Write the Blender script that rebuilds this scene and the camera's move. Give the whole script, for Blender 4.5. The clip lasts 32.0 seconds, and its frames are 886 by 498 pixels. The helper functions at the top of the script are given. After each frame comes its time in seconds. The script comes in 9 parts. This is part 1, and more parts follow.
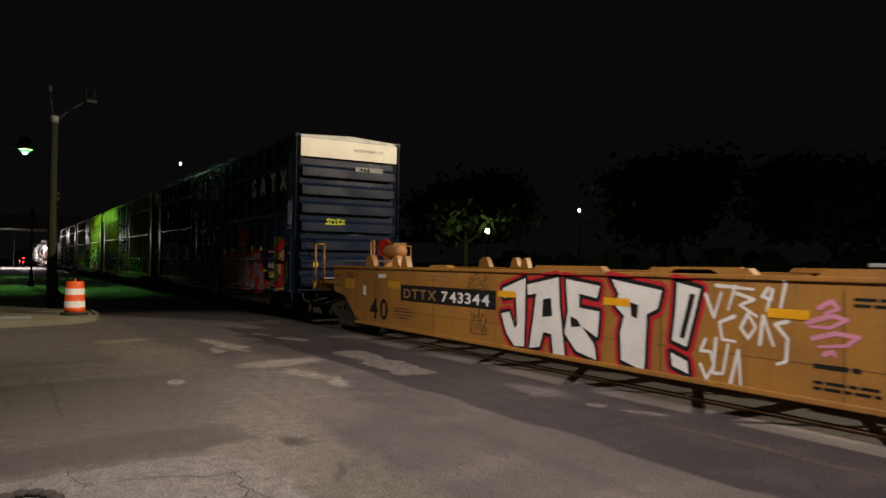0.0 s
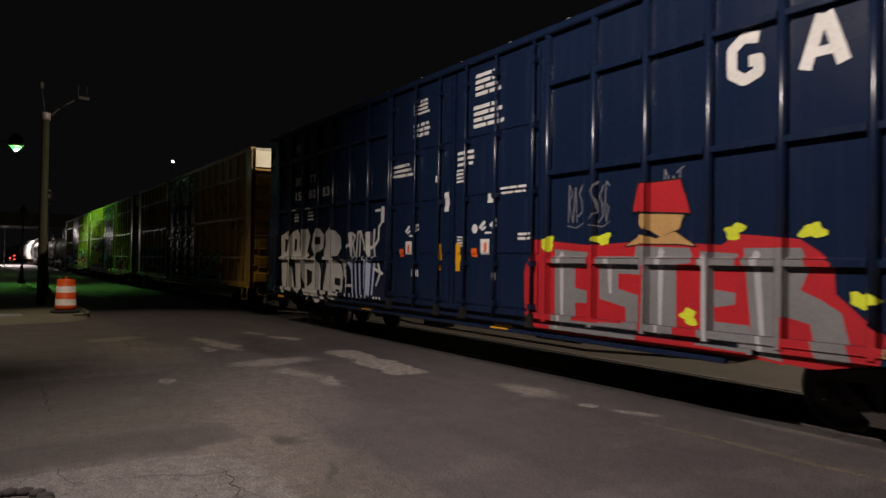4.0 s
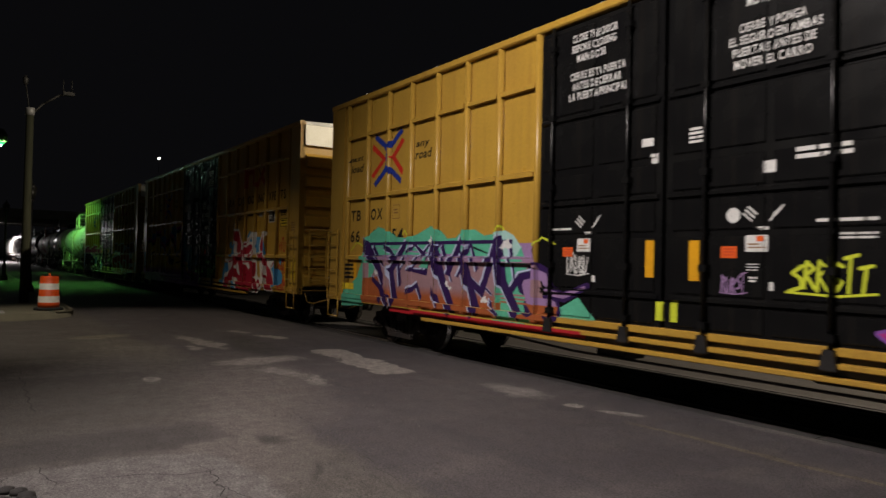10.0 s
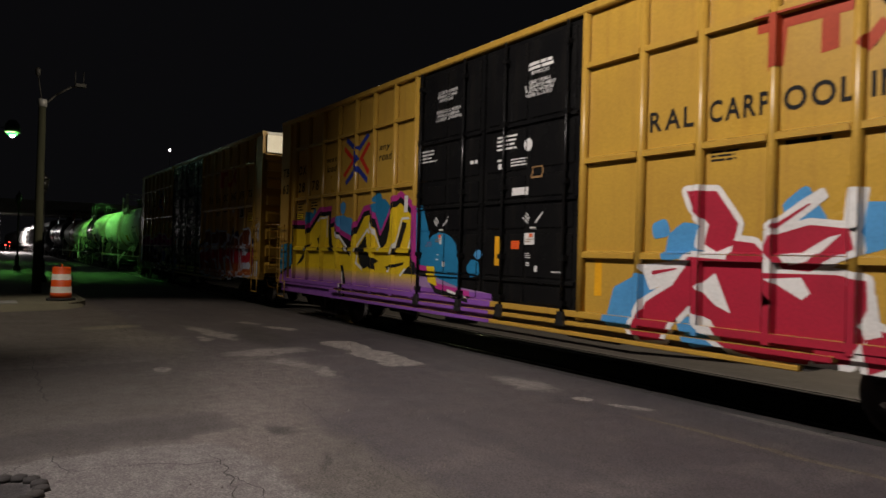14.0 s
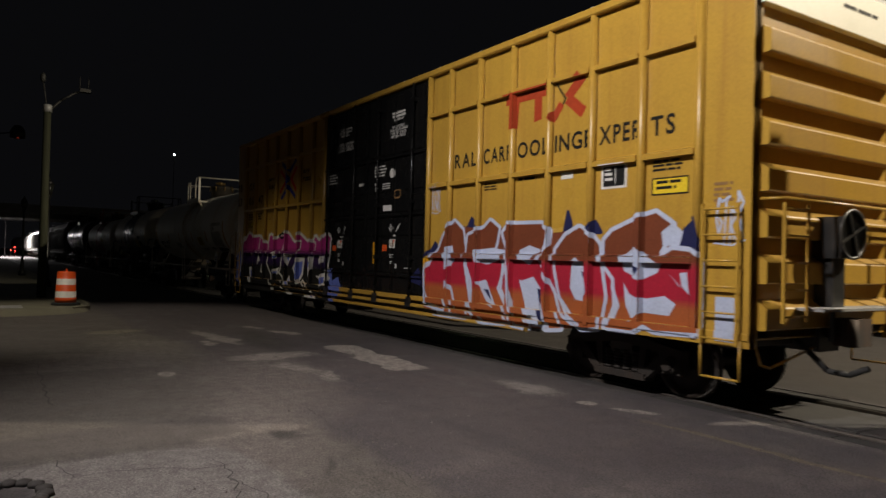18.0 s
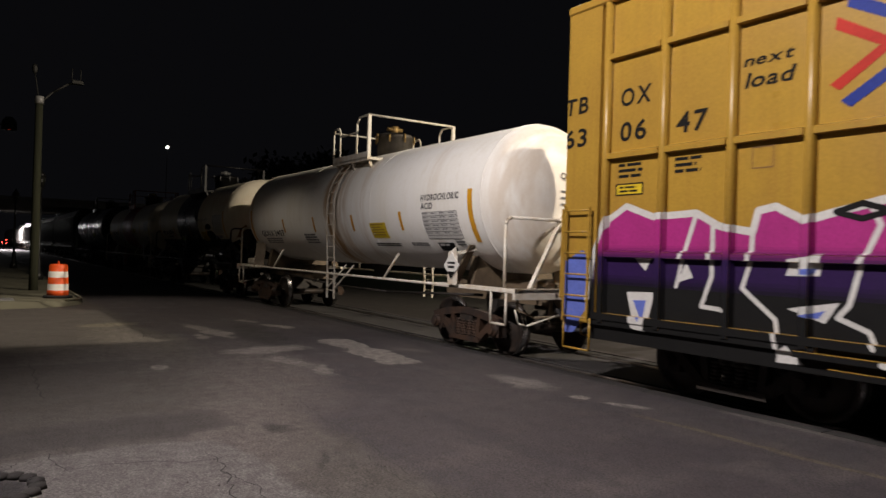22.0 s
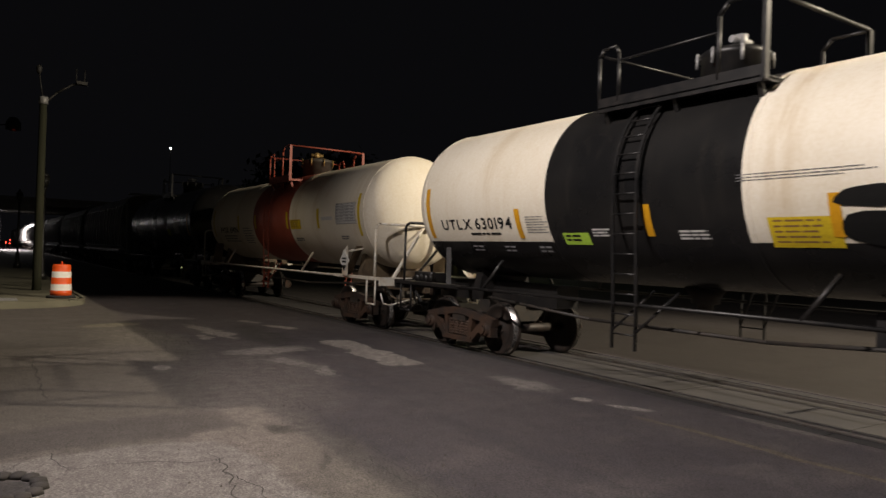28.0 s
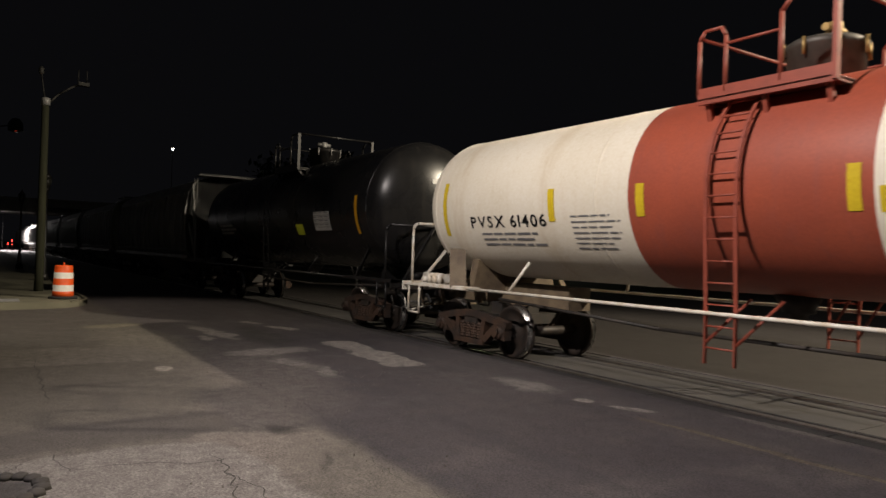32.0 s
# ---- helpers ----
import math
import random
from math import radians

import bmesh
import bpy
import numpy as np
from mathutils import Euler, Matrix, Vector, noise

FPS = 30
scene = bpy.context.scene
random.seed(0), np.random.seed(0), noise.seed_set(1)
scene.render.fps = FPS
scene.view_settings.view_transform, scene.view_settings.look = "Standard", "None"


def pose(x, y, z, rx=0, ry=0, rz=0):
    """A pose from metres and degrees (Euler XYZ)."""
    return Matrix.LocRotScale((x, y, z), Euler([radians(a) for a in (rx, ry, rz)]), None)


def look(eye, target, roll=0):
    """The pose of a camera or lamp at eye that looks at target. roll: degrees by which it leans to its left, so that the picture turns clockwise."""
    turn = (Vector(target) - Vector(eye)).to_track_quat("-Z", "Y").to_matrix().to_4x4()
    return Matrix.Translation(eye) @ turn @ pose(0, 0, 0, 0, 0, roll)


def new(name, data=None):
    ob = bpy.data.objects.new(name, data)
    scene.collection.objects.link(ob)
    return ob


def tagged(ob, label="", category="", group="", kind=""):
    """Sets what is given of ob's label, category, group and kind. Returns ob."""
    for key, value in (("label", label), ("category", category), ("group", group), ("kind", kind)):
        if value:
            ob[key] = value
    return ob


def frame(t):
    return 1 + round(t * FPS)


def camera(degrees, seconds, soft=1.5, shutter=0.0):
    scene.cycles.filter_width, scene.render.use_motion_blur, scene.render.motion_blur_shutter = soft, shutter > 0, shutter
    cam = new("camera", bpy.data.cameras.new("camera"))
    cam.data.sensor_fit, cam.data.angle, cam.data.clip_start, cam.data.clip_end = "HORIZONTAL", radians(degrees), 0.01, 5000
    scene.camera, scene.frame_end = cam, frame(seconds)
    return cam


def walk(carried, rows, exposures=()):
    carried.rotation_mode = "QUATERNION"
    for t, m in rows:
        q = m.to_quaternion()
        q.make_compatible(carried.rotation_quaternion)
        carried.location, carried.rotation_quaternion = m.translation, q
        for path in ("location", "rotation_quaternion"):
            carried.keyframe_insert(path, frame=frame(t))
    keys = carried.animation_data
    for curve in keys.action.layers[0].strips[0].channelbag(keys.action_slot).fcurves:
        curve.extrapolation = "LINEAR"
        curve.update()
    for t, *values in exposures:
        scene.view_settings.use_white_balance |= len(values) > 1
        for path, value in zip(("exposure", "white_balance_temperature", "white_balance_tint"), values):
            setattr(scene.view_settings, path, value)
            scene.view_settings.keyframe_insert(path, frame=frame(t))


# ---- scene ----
from mathutils.geometry import tessellate_polygon

cam = camera(64.1, 32.0, soft=1.5, shutter=0.3)
EYE = 1.76
PATH = [
    (0, 57.61, 1.09, -0.59), (0.5, 57.66, 0.90, -0.49), (1, 57.63, 0.81, -0.33), (1.5, 57.64, 0.80, -0.35), (2, 57.71, 0.80, -0.22),
    (2.5, 57.68, 0.91, -0.21), (3, 57.56, 0.98, -0.46), (3.5, 57.38, 1.05, -0.78), (5.5, 56.12, 1.11, -0.75), (6, 56.31, 1.05, -0.80),
    (6.5, 56.29, 1.25, -0.89), (7, 56.06, 1.35, -0.93), (7.5, 55.93, 1.36, -0.99), (8, 55.98, 1.31, -1.11), (8.5, 55.99, 1.21, -1.14),
    (9, 55.94, 1.09, -1.21), (9.5, 56.05, 1.09, -1.30), (10, 56.01, 1.07, -1.33), (10.5, 56.20, 0.82, -1.31), (11, 56.47, 0.92, -1.26),
    (11.5, 56.54, 0.86, -1.27), (12, 56.35, 0.77, -1.24), (12.5, 56.34, 0.74, -1.40), (13, 56.50, 0.66, -1.43), (13.5, 56.67, 0.39, -1.59),
    (15.5, 57.13, 0.91, -1.64), (16, 57.27, 0.62, -1.72), (16.5, 57.24, 0.44, -1.63), (17, 57.11, 0.39, -1.54), (17.5, 57.01, 0.55, -1.56),
    (18, 57.07, 0.77, -1.50), (18.5, 57.08, 0.60, -1.47), (19, 56.94, 0.54, -1.46), (19.5, 57.07, 0.41, -1.43), (20, 57.10, 0.26, -1.52),
    (20.5, 57.10, 0.19, -1.63), (21, 57.01, 0.20, -1.73), (21.5, 56.89, 0.14, -1.74), (22, 56.57, 0.32, -1.74), (22.5, 56.55, 0.37, -1.76),
    (23, 56.60, 0.31, -1.90), (23.5, 56.74, 0.24, -2.10), (24, 56.64, 0.23, -2.18), (24.5, 56.58, 0.17, -2.15), (26.5, 56.94, 0.18, -1.95),
    (27, 56.80, 0.19, -1.97), (27.5, 56.70, 0.38, -1.95), (28, 56.78, 0.43, -1.93), (28.5, 56.73, 0.36, -1.97), (29, 56.68, 0.21, -1.95),
    (29.5, 56.66, 0.13, -1.97), (30, 56.69, 0.13, -1.99), (30.5, 56.74, 0.31, -1.91), (31, 56.76, 0.38, -1.78), (31.5, 56.89, 0.46, -1.83),
    (32, 56.91, 0.50, -1.93),
]
EXPOSURES = [(0, 0.0, 6900, 13), (3.5, 0.0, 6950, 15), (6, 0.0, 7000, 17), (8, 0.0, 7500, 17), (9.3, 0.0, 6900, 16), (10.2, 0.0, 6500, 11), (12, 0.0, 6600, 11), (16, 0.0, 6600, 13), (18, 0.0, 6450, 9), (20, 0.0, 6150, 8), (22.0, 0.0, 6400, 13), (23.5, 0.0, 6350, 10), (27, 0.0, 6550, 12), (32, 0.0, 6550, 11)]
walk(cam, [(t, pose(0, 0, EYE, 90 + p, r, y)) for t, y, p, r in PATH], EXPOSURES)

# how far the train has rolled, by time
ROLLED = [
    (0, -0.00), (2, 8.93), (3.5, 15.58), (5.5, 24.37), (8, 35.22), (10.5, 46.01), (12, 52.44), (13.5, 58.66), (15.5, 66.68), (18, 76.66), (21, 88.55), (24.5, 102.32), (26.5, 110.16), (29, 119.93), (32, 131.61),
]
TRACK_Y = 8.6
LIFT = 0.16  # how far the cars' bodies sit above their running gear's datum

# ---- world and large lights ----
world = bpy.data.worlds.new("night")
scene.world = world
world.use_nodes = True
wbg = world.node_tree.nodes["Background"]
wbg.inputs[0].default_value = (0.62, 0.62, 0.72, 1)
wbg.inputs[1].default_value = 0.0044


def lamp(name, kind, place, target, power, colour, radius=0.15, cone=150, blend=0.6):
    data = bpy.data.lights.new(name, kind)
    data.energy, data.color, data.shadow_soft_size = power, colour, radius
    if kind == "SPOT":
        data.spot_size, data.spot_blend = radians(cone), blend
    ob = new(name, data)
    ob.matrix_world = look(place, target)
    return ob


FAR_LAMP = (4.3, 23.2, 15.7)
NEAR_LAMP = (-5.0, -3.2, 10.6)
lamp("far_floodlight", "SPOT", FAR_LAMP, (-6, 6, 0), 35000, (1.0, 0.87, 0.66), 0.16, 88, 0.6)
lamp("near_street_light", "SPOT", NEAR_LAMP, (-5.3, 7.0, 1.2), 8300, (1.0, 0.91, 0.86), 0.16, 90, 0.9)
# added fill with no visible source: brightens drum, kerb and ground nearby
lamp("kerb_fill_light", "SPOT", (-19.0, 0.4, 10.2), (-19.0, 2.4, 0.0), 1700, (1.0, 0.87, 0.70), 0.15, 72, 0.6)
# unseen lamp added under the deck to brighten cars near the bridge
lamp("bridge_fill_light", "SPOT", (-122, 1.5, 5.3), (-112, 5.5, 0.5), 700, (1.0, 0.95, 0.92), 0.2, 150, 0.6)
lamp("underpass_light", "SPOT", (-150, 3.0, 7.9), (-150, 4.2, 0.0), 36000, (1.0, 0.93, 0.9), 0.2, 165, 0.5)

# ---- materials ----
MATS = {}


def links(mat):
    nt = mat.node_tree
    return nt, nt.nodes, nt.links, nt.nodes["Principled BSDF"]


def rgba(c):
    return (c[0], c[1], c[2], 1)


def surface(name, colour, rough=0.5, metal=0.0, second=None, scale=3.0, amount=0.5, grain=60.0, bump=0.15, streaks=None, stretch=(1, 1, 1), spec=0.5, distance=0.004, run=0.75):
    """A painted or bare surface: large stains and fine grain in the colour, gloss that varies, fine relief. streaks: a colour that runs down."""
    if name in MATS:
        return MATS[name]
    mat = bpy.data.materials.new(name)
    mat.use_nodes = True
    nt, nodes, lk, bsdf = links(mat)
    coord = nodes.new("ShaderNodeTexCoord")
    mapping = nodes.new("ShaderNodeMapping")
    mapping.inputs["Scale"].default_value = stretch
    lk.new(coord.outputs["Object"], mapping.inputs[0])
    big = nodes.new("ShaderNodeTexNoise")
    big.inputs["Scale"].default_value, big.inputs["Detail"].default_value = scale, 6
    lk.new(mapping.outputs[0], big.inputs["Vector"])
    fine = nodes.new("ShaderNodeTexNoise")
    fine.inputs["Scale"].default_value, fine.inputs["Detail"].default_value = grain, 4
    lk.new(mapping.outputs[0], fine.inputs["Vector"])
    ramp = nodes.new("ShaderNodeMapRange")
    ramp.inputs["From Min"].default_value, ramp.inputs["From Max"].default_value = 0.4, 0.68
    lk.new(big.outputs["Fac"], ramp.inputs["Value"])
    mul = nodes.new("ShaderNodeMath")
    mul.operation = "MULTIPLY"
    mul.inputs[1].default_value = amount
    lk.new(ramp.outputs[0], mul.inputs[0])
    mix = nodes.new("ShaderNodeMix")
    mix.data_type = "RGBA"
    mix.inputs["A"].default_value = rgba(colour)
    mix.inputs["B"].default_value = rgba(second or [c * 0.6 for c in colour])
    lk.new(mul.outputs[0], mix.inputs["Factor"])
    last = mix.outputs["Result"]
    if streaks:
        sm = nodes.new("ShaderNodeMapping")
        sm.inputs["Scale"].default_value = (7, 7, 0.35)
        lk.new(coord.outputs["Object"], sm.inputs[0])
        sn = nodes.new("ShaderNodeTexNoise")
        sn.inputs["Scale"].default_value, sn.inputs["Detail"].default_value = 1.0, 5
        lk.new(sm.outputs[0], sn.inputs["Vector"])
        sr = nodes.new("ShaderNodeMapRange")
        sr.inputs["From Min"].default_value, sr.inputs["From Max"].default_value = 0.52, 0.8
        sr.inputs["To Max"].default_value = run
        lk.new(sn.outputs["Fac"], sr.inputs["Value"])
        m2 = nodes.new("ShaderNodeMix")
        m2.data_type = "RGBA"
        lk.new(sr.outputs[0], m2.inputs["Factor"])
        lk.new(last, m2.inputs["A"])
        m2.inputs["B"].default_value = rgba(streaks)
        last = m2.outputs["Result"]
    m3 = nodes.new("ShaderNodeMix")
    m3.data_type, m3.blend_type = "RGBA", "OVERLAY"
    m3.inputs["Factor"].default_value = 0.35
    lk.new(last, m3.inputs["A"])
    lk.new(fine.outputs["Color"], m3.inputs["B"])
    bw = nodes.new("ShaderNodeRGBToBW")
    lk.new(fine.outputs["Color"], bw.inputs[0])
    lk.new(bw.outputs[0], m3.inputs["B"])
    lk.new(m3.outputs["Result"], bsdf.inputs["Base Color"])
    rr = nodes.new("ShaderNodeMapRange")
    rr.inputs["To Min"].default_value, rr.inputs["To Max"].default_value = max(0.05, rough - 0.12), min(1, rough + 0.18)
    lk.new(big.outputs["Fac"], rr.inputs["Value"])
    lk.new(rr.outputs[0], bsdf.inputs["Roughness"])
    bsdf.inputs["Metallic"].default_value = metal
    bsdf.inputs["Specular IOR Level"].default_value = spec
    bp = nodes.new("ShaderNodeBump")
    bp.inputs["Strength"].default_value, bp.inputs["Distance"].default_value = bump, distance
    lk.new(fine.outputs["Fac"], bp.inputs["Height"])
    lk.new(bp.outputs[0], bsdf.inputs["Normal"])
    MATS[name] = mat
    return mat


def stained(mat, rows, colour):
    """Rust that has run down a tank: rows of (place along, half width, strength), ragged by noise."""
    nt, nodes, lk, bsdf = links(mat)
    coord = nodes.new("ShaderNodeTexCoord")
    sep = nodes.new("ShaderNodeSeparateXYZ")
    lk.new(coord.outputs["Object"], sep.inputs[0])
    m = nodes.new("ShaderNodeMapping")
    m.inputs["Scale"].default_value = (7.0, 1.2, 1.2)
    lk.new(coord.outputs["Object"], m.inputs[0])
    noise = nodes.new("ShaderNodeTexNoise")
    noise.inputs["Scale"].default_value, noise.inputs["Detail"].default_value = 1.0, 6
    lk.new(m.outputs[0], noise.inputs["Vector"])
    base = bsdf.inputs["Base Color"].links[0].from_socket
    for at, half, strength in rows:
        d = nodes.new("ShaderNodeMath")
        d.operation = "SUBTRACT"
        lk.new(sep.outputs["X"], d.inputs[0])
        d.inputs[1].default_value = at
        ab = nodes.new("ShaderNodeMath")
        ab.operation = "ABSOLUTE"
        lk.new(d.outputs[0], ab.inputs[0])
        near = nodes.new("ShaderNodeMapRange")
        near.inputs["From Min"].default_value, near.inputs["From Max"].default_value = half, half * 0.2
        lk.new(ab.outputs[0], near.inputs["Value"])
        rag = nodes.new("ShaderNodeMapRange")
        rag.inputs["From Min"].default_value, rag.inputs["From Max"].default_value = 0.34, 0.58
        rag.inputs["To Max"].default_value = strength
        lk.new(noise.outputs["Fac"], rag.inputs["Value"])
        both = nodes.new("ShaderNodeMath")
        both.operation = "MULTIPLY"
        lk.new(near.outputs[0], both.inputs[0])
        lk.new(rag.outputs[0], both.inputs[1])
        mx = nodes.new("ShaderNodeMix")
        mx.data_type = "RGBA"
        lk.new(both.outputs[0], mx.inputs["Factor"])
        lk.new(base, mx.inputs["A"])
        mx.inputs["B"].default_value = rgba(colour)
        base = mx.outputs["Result"]
    lk.new(base, bsdf.inputs["Base Color"])


def glow(name, colour, strength):
    if name in MATS:
        return MATS[name]
    mat = bpy.data.materials.new(name)
    mat.use_nodes = True
    bsdf = mat.node_tree.nodes["Principled BSDF"]
    bsdf.inputs["Base Color"].default_value = rgba(colour)
    bsdf.inputs["Emission Color"].default_value = rgba(colour)
    bsdf.inputs["Emission Strength"].default_value = strength
    MATS[name] = mat
    return mat


YELLOW = surface("yellow_car_paint", (0.39, 0.235, 0.036), 0.29, second=(0.32, 0.182, 0.03), scale=0.9, amount=0.6, grain=35, bump=0.1, streaks=(0.29, 0.155, 0.03))
WELL_YELLOW = surface("faded_yellow_paint", (0.27, 0.125, 0.022), 0.45, second=(0.18, 0.08, 0.018), scale=1.2, amount=0.7, grain=30, bump=0.15, streaks=(0.15, 0.065, 0.02))
BLUE = surface("dark_blue_car_paint", (0.0054, 0.0125, 0.0350), 0.22, second=(0.004, 0.0095, 0.028), scale=0.8, amount=0.6, grain=35, bump=0.1, streaks=(0.010, 0.020, 0.044))
BLACK = surface("black_door_paint", (0.005, 0.005, 0.0053), 0.24, second=(0.008, 0.008, 0.0075), scale=1.5, amount=0.7, grain=40, bump=0.04, streaks=(0.010, 0.009, 0.008), spec=0.22)
TANK_WHITE = surface("white_tank_paint", (0.87, 0.86, 0.82), 0.58, second=(0.78, 0.74, 0.64), scale=0.7, amount=0.5, grain=25, bump=0.06, streaks=(0.66, 0.60, 0.48), run=0.3)
stained(TANK_WHITE, [(-0.18, 0.42, 1.0), (-0.05, 0.6, 0.9), (0.6, 0.35, 0.5), (1.6, 0.25, 0.35), (-6.05, 0.4, 0.5), (6.6, 0.5, 0.35), (4.5, 0.3, 0.2)], (0.42, 0.25, 0.09))
TANK_CREAM = surface("cream_tank_paint", (0.74, 0.685, 0.57), 0.55, second=(0.63, 0.56, 0.43), scale=0.7, amount=0.5, grain=25, bump=0.06, streaks=(0.62, 0.52, 0.38), run=0.4)
stained(TANK_CREAM, [(-3.2, 0.3, 0.3), (3.4, 0.3, 0.3), (2.1, 0.3, 0.45), (-5.6, 0.4, 0.3), (5.9, 0.5, 0.3)], (0.46, 0.33, 0.17))
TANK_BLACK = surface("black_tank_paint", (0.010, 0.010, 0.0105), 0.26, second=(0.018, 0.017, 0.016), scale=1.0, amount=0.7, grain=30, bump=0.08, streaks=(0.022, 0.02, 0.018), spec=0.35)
TANK_RED = surface("oxide_red_tank_paint", (0.34, 0.075, 0.04), 0.42, second=(0.24, 0.05, 0.03), scale=1.0, amount=0.6, grain=30, bump=0.08, streaks=(0.27, 0.07, 0.05))
RED_STEEL = surface("oxide_red_railing_paint", (0.28, 0.06, 0.035), 0.5, scale=6)
WHITE_STEEL = surface("white_railing_paint", (0.74, 0.71, 0.63), 0.45, second=(0.5, 0.36, 0.2), scale=5, amount=0.6)
BLACK_STEEL = surface("black_steel", (0.009, 0.009, 0.0095), 0.4, second=(0.02, 0.017, 0.015), scale=5, amount=0.7)
SOOT = surface("sooty_cast_steel", (0.014, 0.011, 0.009), 0.8, second=(0.028, 0.018, 0.012), scale=4, amount=0.8, grain=50, bump=0.4)
RUST = surface("rusty_cast_steel", (0.050, 0.025, 0.013), 0.75, second=(0.012, 0.010, 0.009), scale=3.4, amount=1.0, grain=50, bump=0.4)
SADDLE = surface("grimy_tan_steel", (0.16, 0.12, 0.075), 0.6, second=(0.09, 0.065, 0.045), scale=4, amount=0.9, grain=40, bump=0.3)
DOME = surface("dull_dome_steel", (0.075, 0.066, 0.055), 0.55, metal=0.3, second=(0.04, 0.033, 0.026), scale=5, amount=0.9)
BRASS = surface("dull_brass_valve", (0.36, 0.24, 0.09), 0.45, metal=0.6, scale=8)
# greasy running gear steel, and the painted shade of the sill webs
GRIME_SHADE = surface("greasy_steel_and_shade_black", (0.02, 0.018, 0.016), 0.6, second=(0.05, 0.035, 0.025), scale=6, amount=0.6, bump=0.3)
WHEEL = surface("worn_wheel_steel", (0.022, 0.018, 0.016), 0.55, metal=0.3, second=(0.05, 0.03, 0.018), scale=8)
TREAD = surface("polished_tread_steel", (0.45, 0.44, 0.42), 0.25, metal=1.0, scale=10)
WHITE_PANEL = surface("white_end_panel_paint", (0.78, 0.76, 0.66), 0.4, second=(0.6, 0.56, 0.46), scale=2, amount=0.4, grain=30)
ROOF = surface("galvanised_roof", (0.30, 0.30, 0.29), 0.5, metal=0.5, scale=2)
HOPPER_GREY = surface("grey_hopper_paint", (0.36, 0.36, 0.35), 0.5, second=(0.24, 0.23, 0.22), scale=0.9, amount=0.7, streaks=(0.22, 0.2, 0.18))


def street_material(patches):
    """Worn street: asphalt with wheel streaks and dust, and soft-edged worn patches at their places: centre, size, turn, softness, colour, raggedness, square or round."""
    mat = bpy.data.materials.new("worn_street")
    mat.use_nodes = True
    nt, nodes, lk, bsdf = links(mat)
    coord = nodes.new("ShaderNodeTexCoord")

    def noise_at(scale, detail=5, stretch=None, rough=0.55):
        n = nodes.new("ShaderNodeTexNoise")
        n.inputs["Scale"].default_value, n.inputs["Detail"].default_value, n.inputs["Roughness"].default_value = scale, detail, rough
        src = coord.outputs["Object"]
        if stretch:
            m = nodes.new("ShaderNodeMapping")
            m.inputs["Scale"].default_value = stretch
            lk.new(src, m.inputs[0])
            src = m.outputs[0]
        lk.new(src, n.inputs["Vector"])
        return n

    def ranged(sock, a, b, lo=0.0, hi=1.0):
        r = nodes.new("ShaderNodeMapRange")
        for k, v in (("From Min", a), ("From Max", b), ("To Min", lo), ("To Max", hi)):
            r.inputs[k].default_value = v
        lk.new(sock, r.inputs["Value"])
        return r.outputs[0]

    def blend(fac, a, b):
        m = nodes.new("ShaderNodeMix")
        m.data_type = "RGBA"
        lk.new(fac, m.inputs["Factor"])
        for key, v in (("A", a), ("B", b)):
            if isinstance(v, tuple):
                m.inputs[key].default_value = rgba(v)
            else:
                lk.new(v, m.inputs[key])
        return m.outputs["Result"]

    def times(a, b):
        m = nodes.new("ShaderNodeMath")
        m.operation = "MULTIPLY"
        for i, v in enumerate((a, b)):
            if isinstance(v, float):
                m.inputs[i].default_value = v
            else:
                lk.new(v, m.inputs[i])
        return m.outputs[0]

    wide = noise_at(0.28, 6)
    mid = noise_at(1.7, 6)
    streak = noise_at(1.0, 5, (0.12, 2.2, 1))
    fine = noise_at(45, 5, rough=0.7)
    speck = nodes.new("ShaderNodeTexVoronoi")
    speck.inputs["Scale"].default_value = 90
    lk.new(coord.outputs["Object"], speck.inputs["Vector"])
    colour = blend(ranged(wide.outputs["Fac"], 0.38, 0.66), (0.0568, 0.0490, 0.0530), (0.0852, 0.0738, 0.0749))
    colour = blend(times(ranged(streak.outputs["Fac"], 0.45, 0.72), 0.45), colour, (0.0398, 0.0369, 0.0421))
    colour = blend(times(ranged(mid.outputs["Fac"], 0.50, 0.72), 0.75), colour, (0.1136, 0.0980, 0.0952))
    blotch = noise_at(7.0, 6, rough=0.7)
    colour = blend(times(ranged(blotch.outputs["Fac"], 0.50, 0.72), 0.75), colour, (0.0426, 0.0369, 0.0390))
    warp = nodes.new("ShaderNodeVectorMath")
    warp.operation = "MULTIPLY_ADD"
    wn = noise_at(1.6, 7, rough=0.62)
    lk.new(wn.outputs["Color"], warp.inputs[0])
    warp.inputs[1].default_value = (0.9, 0.9, 0.0)
    sub_v = nodes.new("ShaderNodeVectorMath")
    sub_v.operation = "ADD"
    sub_v.inputs[1].default_value = (-0.45, -0.45, 0)
    lk.new(coord.outputs["Object"], sub_v.inputs[0])
    lk.new(sub_v.outputs[0], warp.inputs[2])
    for cx, cy, lx, ly, turn, soft, tone, ragged, square in patches:
        mixv = nodes.new("ShaderNodeMix")
        mixv.data_type = "VECTOR"
        mixv.inputs["Factor"].default_value = ragged
        lk.new(coord.outputs["Object"], mixv.inputs["A"])
        lk.new(warp.outputs[0], mixv.inputs["B"])
        m = nodes.new("ShaderNodeMapping")
        m.vector_type = "TEXTURE"
        m.inputs["Location"].default_value = (cx, cy, 0)
        m.inputs["Rotation"].default_value = (0, 0, radians(turn))
        m.inputs["Scale"].default_value = (lx / 2, ly / 2, 1)
        lk.new(mixv.outputs["Result"], m.inputs[0])
